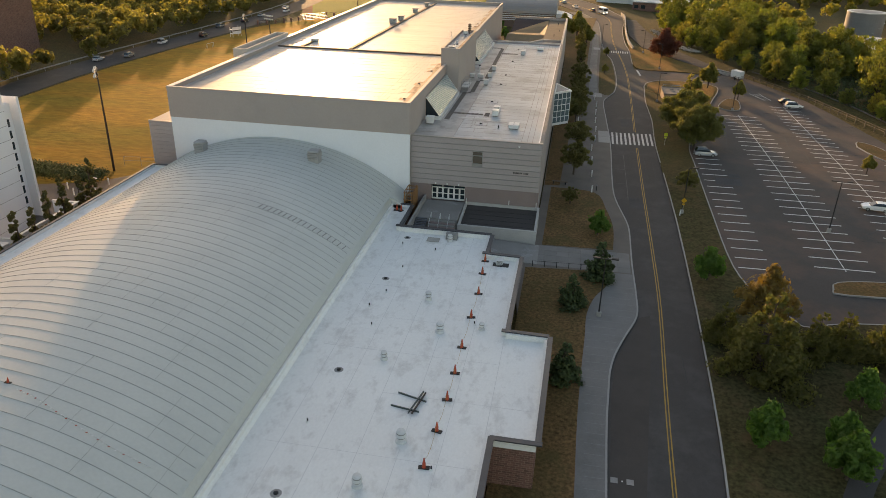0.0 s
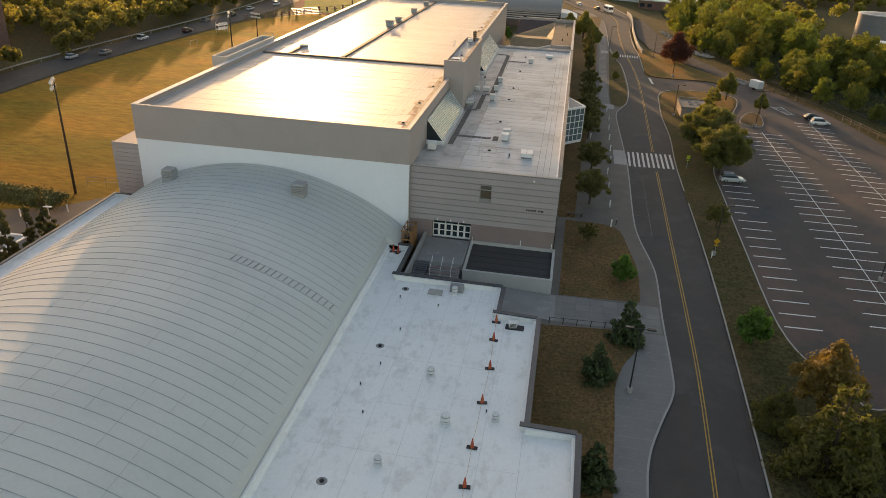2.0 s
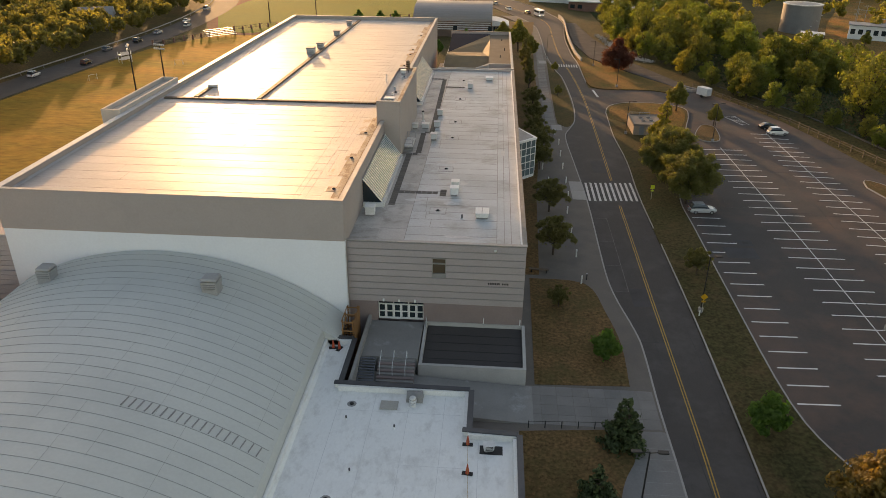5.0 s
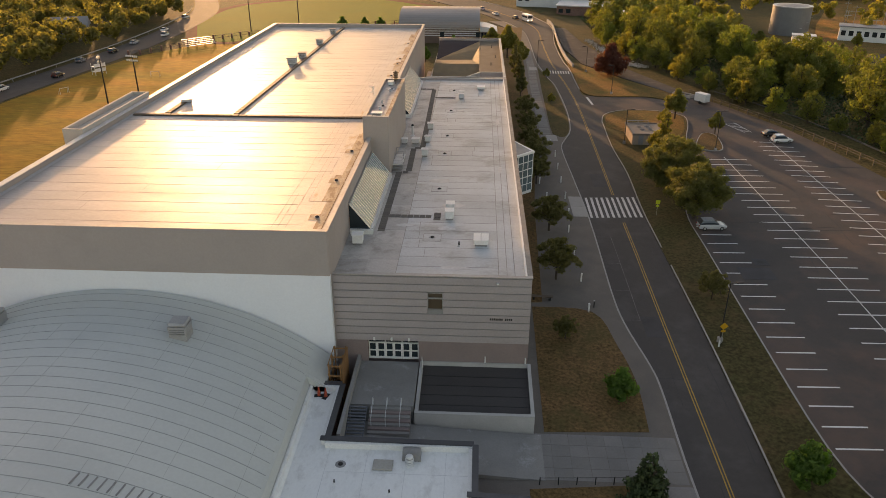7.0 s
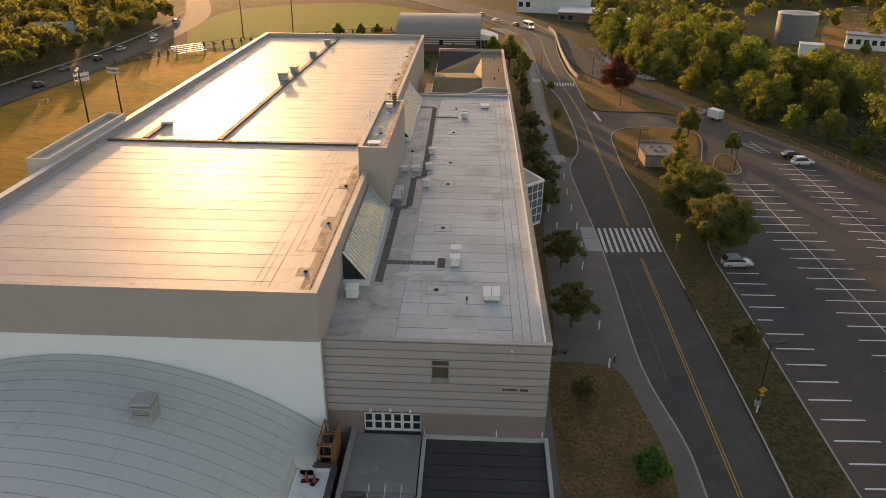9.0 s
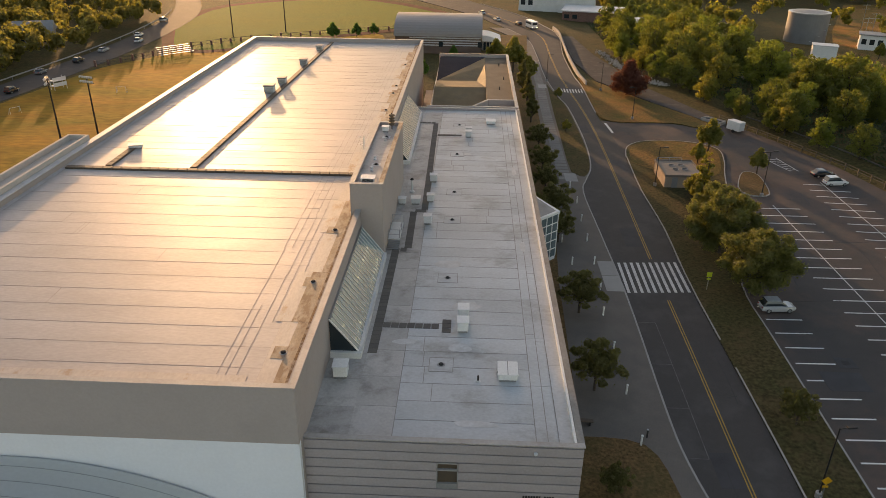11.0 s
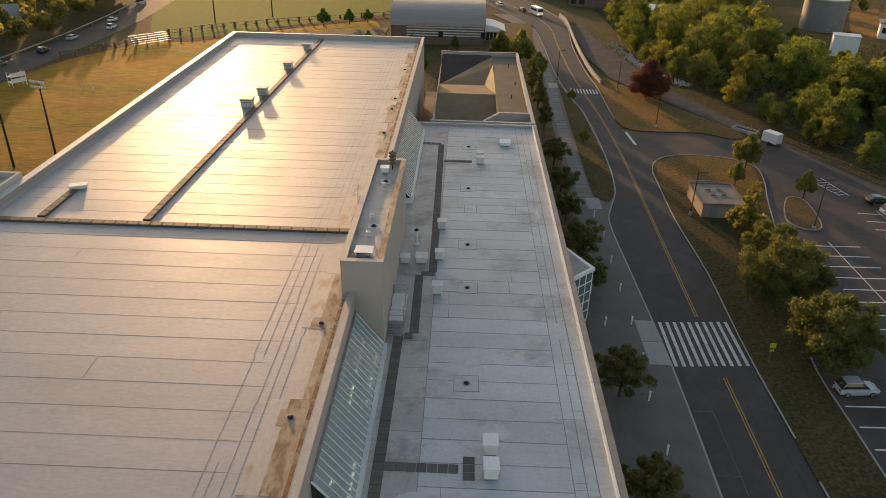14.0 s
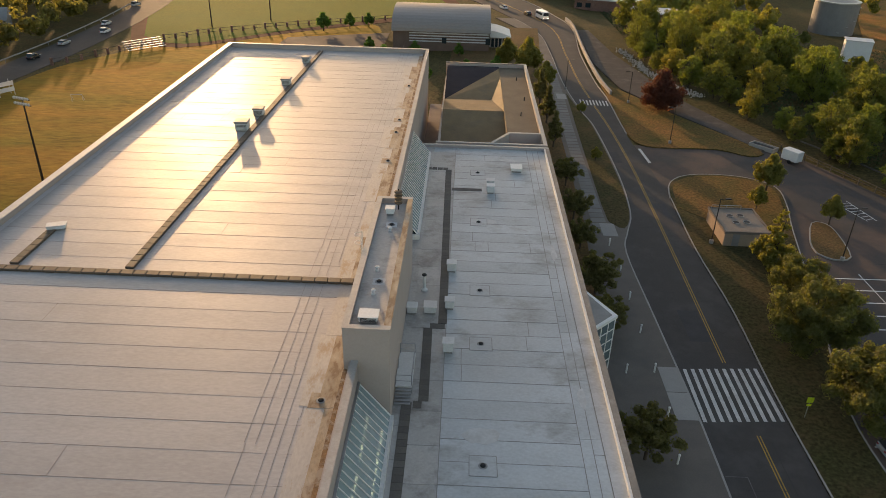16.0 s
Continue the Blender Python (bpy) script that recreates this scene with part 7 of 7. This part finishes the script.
def flood(x, y, h, label, w=2.6, turn=0.0):
    ob = thing("floodlight_mast", label, "floodlight mast", (x, y, ground_z(x, y) - 0.3), turn=turn)
    part("pole", tube((0, 0, 0), (0, 0, h), 0.2, 0.1, 10), POLE, ob)
    for j, z in enumerate((h - 0.1, h - 0.9)):
        part("crossbar", box(-w / 2, w / 2, -0.05, 0.05, z, z + 0.1), POLE, ob)
        for i in range(6):
            xx = -w / 2 + w * (i + 0.5) / 6
            part("lamp_head", tube((xx, -0.1, z + 0.3), (xx, -0.38, z + 0.2), 0.17, 0.2, 10), LAMPW, ob)


flood(-67.0, 125.0, 15.8, "tall floodlight mast beside the playing field", 3.6, -60)
flood(-79.0, 203.0, 12.9, "tall floodlight mast beside the playing field", 3.0, -70)
flood(-73.8, 206.0, 12.6, "tall floodlight mast beside the playing field", 3.0, -20)
flood(-84, 318, 15, "distant floodlight mast beyond the field", 3.0, 0)
flood(-70, 330, 15, "distant floodlight mast beyond the field", 3.0, 20)
for x, y, t in ((-87.5, 245, 5), (-101, 226, 60)):
    g = thing("goal", "small white goal frame on the field", "goal", (x, y, -0.28), turn=t)
    g.scale = (0.6, 0.6, 0.7)
    for xx in (-1.8, 1.8):
        part("upright", tube((xx, 0, 0), (xx, 0, 2), 0.06), WHITE, g)
        part("stay", tube((xx, 0, 2), (xx, 1.4, 0), 0.05), WHITE, g)
    part("crossbar", tube((-1.8, 0, 2), (1.8, 0, 2), 0.06), WHITE, g)
hedge_me = crown_mesh("hedge_leaves", 77, [(-66 - (i % 20) * 0.68, 121.0 - (i // 20) * 1.3 + (i % 20) * 0.05, 0.35, 1.0) for i in range(60)], 15000, 0.12, LEAF[5])
hd = tagged(new("hedge", hedge_me), "clipped dark green hedge at the field's corner", "hedge")
nf = thing("field_fence", "low wire fence at the field's edge", "fence", (0, 0, 0))
run = fine([(-66.5, 127.2), (-58.5, 128.5), (-56.2, 134), (-56.2, 160)], 2.5)
for (xa, ya), (xb, yb) in zip(run, run[1:]):
    part("post", tube((xa, ya, -0.6), (xa, ya, 1.0), 0.04, n=6), STEEL, nf)
    for z in (0.3, 0.95):
        part("rail", tube((xa, ya, z), (xb, yb, z), 0.025, n=5), STEEL, nf)
guard = thing("guard_rail", "pale guard rail along the far road", "guard rail", (0, 0, 0))
run = [(x - 5.8, y) for x, y in fine(FIELD_ROAD, 12) if y < 380]
for (xa, ya), (xb, yb) in zip(run, run[1:]):
    bm = tube((xa, ya, 0.5), (xb, yb, 0.5), 0.16, n=6)
    part("rail", bm, PALE, guard)
    part("post", box(xa - 0.06, xa + 0.06, ya - 0.06, ya + 0.06, -0.5, 0.6), STEEL, guard)

# ---- neighbouring and distant buildings ----
lw = thing("white_office", "tall white panelled office block beside the rink", "building", (0, 0, 0))
part("wall", box(-92, -65.6, 66, 104.0, -4, 16.6), WHITEWALL, lw)
part("fin_wall", box(-70, -66.2, 107.0, 107.4, -4, 15.2), WHITEWALL, lw)
part("link_wall", box(-72, -67.4, 104.0, 107.0, -4, 14.4), WHITEWALL, lw)
for i in range(9):
    part("window", box(-67.39, -67.3, 104.7, 106.3, -0.5 + 1.5 * i, 0.5 + 1.5 * i), GLASS, lw)
for i in range(4):
    part("window", box(-65.65, -65.57, 70 + 8 * i, 74 + 8 * i, 4.2, 5.0), GLASS, lw)
for i in range(10):
    part("panel_joint", box(-65.62, -65.585, 66, 103.9, -2 + 1.8 * i, -1.96 + 1.8 * i), UNITDARK, lw)
for k, (x0, x1, y0, y1) in enumerate(((-65.4, -61.6, 108.4, 108.7), (-61.9, -61.6, 96.0, 108.4), (-65.4, -61.9, 96.0, 96.3))):
    g = thing("court_wall", "low white concrete court wall", "garden wall", (0, 0, 0), "court walls")
    part("wall", box(x0, x1, y0, y1, -2.2, 0.7), WHITEWALL, g)
    part("cap", box(x0 - 0.05, x1 + 0.05, y0 - 0.05, y1 + 0.05, 0.7, 0.8), WHITE, g)
box_unit("air_handler", "white box air handler beside the court", -62.0, 93.4, ground_z(0, 93) - 0.15, 2.6, 2.0, 2.6, WHITE, 0, louvres=5)
tower = thing("brick_tower", "tall brown brick tower with a dark window band", "building", (0, 0, 0))
part("wall", box(-168, -146, 186, 206, -2, 45), BRICK, tower)
part("wall", box(-146, -140.6, 188, 206, -2, 45), BRICK, tower)
for i in range(16):
    part("window", box(-151, -147.5, 185.9, 185.99, 1 + 2.7 * i, 2.7 + 2.7 * i), GLASS, tower)
    part("window", box(-145.2, -144.0, 187.9, 187.99, 1 + 2.7 * i, 2.7 + 2.7 * i), GLASS, tower)

gym = thing("barrel_gym", "distant gym with a grey barrel roof and striped walls", "building", (0, 0, 0))
GX0, GX1, GY0, GY1 = -30.5, -5.0, 298, 322
bm = bmesh.new()
rows = []
for i in range(21):
    a = math.pi * i / 20
    y, z = (GY0 + GY1) / 2 - 12.4 * math.cos(a), 4.6 + 4.6 * math.sin(a) ** 0.9
    rows.append([bm.verts.new((x, y, z)) for x in (GX0, GX1)])
for a, b in zip(rows, rows[1:]):
    bm.faces.new((a[0], a[1], b[1], b[0]))
bm.faces.new([r[0] for r in rows]), bm.faces.new([r[1] for r in rows][::-1]), bm.faces.new((rows[0][1], rows[0][0], rows[-1][0], rows[-1][1]))
bmesh.ops.recalc_face_normals(bm, faces=bm.faces[:])
part("barrel_roof", bm, surface("gym_roof_sheet", (0.27, 0.245, 0.23), (0.23, 0.21, 0.195), rough=0.55, grain=4, patch=0.2, bump=0.05, stretch=(0.3, 1, 1)), gym)
part("wall", box(GX0 + 0.3, GX1 - 0.3, GY0 + 0.3, GY1 - 0.3, -1, 4.6), surface("gym_brick", (0.17, 0.115, 0.09), (0.13, 0.09, 0.07), rough=0.9, grain=6, patch=0.5, bump=0.2), gym)
for i in range(4):
    part("white_band", box(GX0 + 4.5, GX1 - 0.4, GY0 + 0.16, GY0 + 0.29, 2.0 + 0.68 * i, 2.26 + 0.68 * i), UNIT, gym)
for x in (-17.5, -6.2):
    part("window", box(x, x + 1.2, GY0 + 0.08, GY0 + 0.15, 1.7, 3.2), GLASS, gym)
porch = part("porch", box(-5.0, -0.6, 303, 312, -1, 2.9), surface("porch_stone", (0.34, 0.30, 0.26), None, rough=0.8, grain=6, patch=0.6, bump=0.1), gym, "glazed porch with a curved white canopy")
bm = bmesh.new()
rows = [[bm.verts.new((-5.0 + 5.6 * i / 8, y, z)) for y, z in ((302.4, 2.9 + 1.5 * math.cos(i / 8 * 1.5)), (312.4, 2.9 + 1.5 * math.cos(i / 8 * 1.5)), (312.4, 2.7), (302.4, 2.7))] for i in range(9)]
for p, q in zip(rows, rows[1:]):
    for i in range(4):
        bm.faces.new((p[i], p[(i + 1) % 4], q[(i + 1) % 4], q[i]))
bm.faces.new(rows[0][::-1]), bm.faces.new(rows[-1])
bmesh.ops.recalc_face_normals(bm, faces=bm.faces[:])
part("canopy", bm, WHITE, porch, "curved white canopy")
for i in range(4):
    part("porch_window", box(-4.5 + i * 0.98, -3.8 + i * 0.98, 302.9, 302.99, 0.2, 2.4), GLASS, porch)
tagged(patch("gym_lot", [(-62, 280), (-33, 292), (-33, 318), (-60, 308)], -0.2, LOT), "dark distant parking lot beside the gym", "parking lot", kind="structure")
CLAY = surface("red_clay", (0.15, 0.07, 0.05), None, spec=0.05, rough=0.95, grain=3, patch=0.3, bump=0.4)
TURF = surface("green_turf", (0.065, 0.10, 0.02), (0.095, 0.108, 0.022), rough=0.95, grain=3, patch=0.05, bump=0.6, speck=0.25, spec=0.1, sheen=(1.5, 1.4, 0.9))
tagged(patch("clay_track", smooth_line([(-100, 300), (-84, 292), (-60, 314), (-34, 334), (-14, 352), (-20, 385), (-60, 420), (-110, 390), (-112, 330)], 4), -0.24, CLAY), "reddish clay running track round a far field", "track", kind="structure")
tagged(patch("far_turf", smooth_line([(-98, 304), (-84, 296.5), (-61, 318), (-37, 338), (-19, 354), (-24, 382), (-62, 414), (-106, 386), (-108, 332)], 4), -0.22, TURF), "mown green turf of a far playing field", "grass", kind="structure")
wall_run = fine([(-106, 271), (-100, 280), (-93, 297), (-82, 309), (-66, 320), (-46, 331), (-33, 338)], 3.2)
tf = thing("stadium_fence", "low pillared fence between the far fields", "fence", (0, 0, 0))
for i, ((xa, ya), (xb, yb)) in enumerate(zip(wall_run, wall_run[1:])):
    part("pillar", box(xa - 0.25, xa + 0.25, ya - 0.25, ya + 0.25, -0.4, 1.4 if i % 3 == 0 else 1.0), BRICK, tf)
    for z in (0.3, 1.1):
        part("rail", tube((xa, ya, z), (xb, yb, z), 0.05, n=5), POLE, tf)
tank = thing("storage_tank", "large round grey storage tank behind the trees", "tank", (137, 415, -19.5))
part("shell", lathe([(8.4, 0), (8.4, 17.6)], 48), surface("tank_steel", (0.19, 0.19, 0.19), (0.15, 0.148, 0.145), rough=0.6, grain=3, patch=0.3, bump=0.05), tank)
part("rim", lathe([(8.6, 17.3), (8.6, 17.7), (8.2, 17.7)], 48), STEEL, tank)
part("lid", lathe([(8.3, 17.6), (0.3, 18.2)], 48), UNITDARK, tank)
for i in range(7):
    a = -2.4 + i * 0.35
    part("stair_tread", box(-0.3, 0.3, -0.4, 0.4, 0, 0.1), STEEL, tank).matrix_basis = Matrix.Translation((8.8 * math.cos(a), 8.8 * math.sin(a), 2.2 + 2.2 * i)) @ Matrix.Rotation(a, 4, "Z")
plant = thing("white_shed", "small white industrial shed near the tank", "shed", (123, 364, -14.4), turn=-20)
part("wall", box(-4.2, 4.2, -3, 3, 0, 7.4), WHITE, plant)
part("roof", box(-4.4, 4.4, -3.2, 3.2, 7.4, 7.65), UNIT, plant)
part("door", box(-0.8, 0.8, -3.06, -3.01, 0, 2.6), UNITDARK, plant)
for x, y, w, d, h, m, lb in ((38, 374, 22, 16, 4.2, BRICK, "long flat-roofed brick building behind the trees"), (49, 352, 14, 10, 5.0, BRICK, "brick building with a flat roof half hidden by trees"), (26, 392, 30, 9, 5.5, UNIT, "long pale flat-roofed hall beside the road"), (118, 282, 12, 8, 6.0, UNIT, "pale flat-roofed plant building"), (130, 266, 16, 9, 6.0, BRICK, "low brick plant building with a white roof"),
                             (165, 395, 26, 9, 6.0, WHITE, "long white shed beyond the tank")):
    b = thing("distant_building", lb, "building", (x, y, ground_z(x, y) - 0.2), turn=-24 if x > 50 else -12)
    part("wall", box(-w / 2, w / 2, -d / 2, d / 2, -0.5, h), m, b)
    part("roof", box(-w / 2 - 0.5, w / 2 + 0.5, -d / 2 - 0.5, d / 2 + 0.5, h, h + 0.4), UNIT if x < 50 else UNITDARK, b)
    for i in range(int(w / 3) if x > 50 else 2):
        part("window", box(-w / 2 + 0.8 + 3 * i, -w / 2 + 2.6 + 3 * i, -d / 2 - 0.05, -d / 2 - 0.005, h * 0.4, h * 0.75), GLASS, b)
for x, y, t in ((-137, 299, 20),):
    h = thing("gabled_house", "grey gable-roofed house among trees beyond the road", "house", (x, y, -0.3), turn=t)
    part("wall", box(-5, 5, -3.5, 3.5, 0, 4.2), PALE, h)
    bm = bmesh.new()
    v = [bm.verts.new(q) for q in ((-5.5, -4, 4.2), (5.5, -4, 4.2), (5.5, 4, 4.2), (-5.5, 4, 4.2), (-5.5, 0, 7.0), (5.5, 0, 7.0))]
    for f in ((0, 1, 5, 4), (2, 3, 4, 5), (0, 4, 3), (1, 2, 5), (0, 3, 2, 1)):
        bm.faces.new([v[i] for i in f])
    part("roof", bm, UNITDARK, h)
    for i in range(3):
        part("window", box(-3.8 + 3 * i, -2.6 + 3 * i, -3.56, -3.505, 1.2, 2.8), GLASS, h)
parapet = thing("road_barrier", "long low concrete barrier catching the sun beside the road", "barrier", (0, 0, 0))
run = fine(smooth_line([(20.3, 262), (19.6, 275), (19.8, 300), (21.0, 333), (20, 345)], 3), 6)
for (xa, ya), (xb, yb) in zip(run, run[1:]):
    part("segment", box(0, math.hypot(xb - xa, yb - ya) - 0.05, -0.2, 0.2, -0.3, 0.85, bevel=0.04), PALE, parapet).matrix_basis = Matrix.Translation((xa, ya, 0)) @ Matrix.Rotation(math.atan2(yb - ya, xb - xa), 4, "Z")

tagged(patch("far_meadow", [(118, 372), (140, 392), (160, 440), (210, 540), (330, 560), (330, 380), (200, 330), (150, 318), (120, 330)], 0.05, DRYGRASS, None, 0.2), "rough tan and olive meadow beyond the tank", "grass", kind="structure")
tagged(patch("plant_track", [(104, 300), (112, 304), (150, 352), (210, 392), (208, 398), (146, 358), (106, 310)], 0.09, GRAVEL, None, 0.2), "pale service track past the plant buildings", "path", kind="structure")
for x, y, h in ((160, 410, 11), (170, 424, 11), (182, 418, 11), (176, 446, 12), (192, 440, 12), (205, 452, 12), (166, 396, 9), (188, 402, 10)):
    pyl = thing("utility_pole", "slim grey utility pole in the substation yard", "utility pole", (x, y, ground_z(x, y)), "substation poles")
    part("pole", tube((0, 0, 0), (0, 0, h), 0.16, 0.1, 6), STEEL, pyl)
    for z in (h - 0.6, h - 2.4):
        part("crossarm", box(-1.8, 1.8, -0.08, 0.08, z, z + 0.16), STEEL, pyl)
for x, y in ((112, 318), (116, 340), (104, 330), (150, 376), (132, 350)):
    place(loose, x, y, 1.0, x)

# pale rubble along the gravel track
def rubble():
    rg = random.Random(61)
    bm = bmesh.new()
    line = [(30, 306), (31.6, 290), (33.2, 279), (36.2, 268), (39.6, 264)]
    for k in range(620):
        s = rg.random() * 3.999
        i = int(s)
        (xa, ya), (xb, yb) = line[i], line[i + 1]
        f = s - i
        x, y, r = xa + (xb - xa) * f + rg.gauss(0, 0.8), ya + (yb - ya) * f + rg.gauss(0, 1.2), rg.uniform(0.1, 0.32)
        vs = [bm.verts.new((x + r * dx * rg.uniform(0.6, 1.2), y + r * dy * rg.uniform(0.6, 1.2), r * dz * rg.uniform(0.5, 0.9) + 0.05)) for dx, dy, dz in ((1, 0, 0), (-1, 0, 0), (0, 1, 0), (0, -1, 0), (0, 0, 1.3), (0, 0, -1))]
        for a, b, c in ((0, 2, 4), (2, 1, 4), (1, 3, 4), (3, 0, 4), (2, 0, 5), (1, 2, 5), (3, 1, 5), (0, 3, 5)):
            bm.faces.new((vs[a], vs[b], vs[c]))
    tagged(link("rubble", bm, surface("pale_rubble", (0.55, 0.50, 0.44), (0.38, 0.34, 0.30), rough=0.9, grain=4, patch=0.8, bump=0.3, island=0.2)), "pale broken rubble beside the gravel track", "rubble", kind="stuff")


rubble()
lowwall = thing("retaining_kerb", "low pale retaining wall along the wood", "garden wall", (0, 0, 0))
run = fine([(50.5, 236), (56, 226), (61.5, 213), (65.5, 200), (68.5, 186)], 3.0)
for (xa, ya), (xb, yb) in zip(run, run[1:]):
    part("segment", box(0, math.hypot(xb - xa, yb - ya) - 0.03, -0.12, 0.12, -0.6, 0.1), WALK, lowwall).matrix_basis = Matrix.Translation((xa, ya, ground_z(xa, ya))) @ Matrix.Rotation(math.atan2(yb - ya, xb - xa), 4, "Z")
stand = thing("scorer_stand", "small white two-tier stand on the field", "stand", (-103, 247, -0.3), turn=60)
for i, z in enumerate((0.9, 2.1)):
    part("platform", box(-1.6, 1.6, -0.8, 0.8, z, z + 0.15), WHITE, stand)
    part("panel", box(-1.6, 1.6, -0.82, -0.78, z + 0.2, z + 0.85), WHITE, stand)
for x in (-1.5, 1.5):
    for y in (-0.7, 0.7):
        part("post", tube((x, y, 0), (x, y, 3.0), 0.06), WHITE, stand)
bleach = thing("bleacher", "pale aluminium spectator bleacher beside the field fence", "bleacher", (-91, 289, -0.3), turn=48)
for i in range(5):
    part("bench", box(-5, 5, 0.7 * i, 0.7 * i + 0.45, 0.4 + 0.4 * i, 0.48 + 0.4 * i), UNIT, bleach)
for x in (-4.6, 0, 4.6):
    part("frame", tube((x, 0, 0.3), (x, 3.2, 2.0), 0.06), STEEL, bleach)
    part("strut", tube((x, 3.0, 0), (x, 3.0, 2.0), 0.06), STEEL, bleach)

for x, y, s in ((-25, 262, 0.8), (-20, 268, 0.65), (-11, 270, 0.75), (-4, 276, 0.7), (-31, 283, 0.7), (-24, 291, 0.6), (-13, 292, 0.55), (-45, 322, 0.7), (-52, 318, 0.8), (-40, 326, 0.6), (-1, 292, 0.6), (-36, 296, 0.55)):
    place(bush, x, y, s * 1.7, x)

# ---- paving slabs ----
slab = mesh_of(box(-0.74, 0.74, -0.66, 0.66, -0.1, 0.0, bevel=0.012), surface("slab_concrete", (0.215, 0.205, 0.19), (0.17, 0.16, 0.15), rough=0.85, grain=8, patch=0.4, bump=0.2, rnd=0.08))
host = bpy.data.objects["pavement"]
for i in range(8):
    for j in range(4):
        x, y = 0.9 + 1.5 * i, 107.9 + 1.34 * j
        if x < 12:
            piece("paving_slab", slab, host, Matrix.Translation((x, y, ground_z(x, y) + 0.012)) @ Matrix.Rotation(math.atan2(ground_z(x, y + 1) - ground_z(x, y), 1), 4, "X"))
walk_line = fine(smooth_line([(8.0, 196), (8.1, 215), (8.4, 240), (9.0, 262), (9.2, 290)], 4), 1.36)
for k, (x, y) in enumerate(walk_line[:66]):
    piece("paving_slab", slab, host, Matrix.Translation((x, y, 0.012)) @ Matrix.Diagonal((1.35, 0.98, 1, 1)))
pad = mesh_of(box(-1.0, 1.0, -1.9, 1.9, -0.1, 0.0, bevel=0.012), PALE)
for x, y in ((9.8, 160.4), (9.8, 164.3), (9.0, 196.4), (9.4, 259.5)):
    piece("paving_slab", pad, host, Matrix.Translation((x, y, 0.014)))
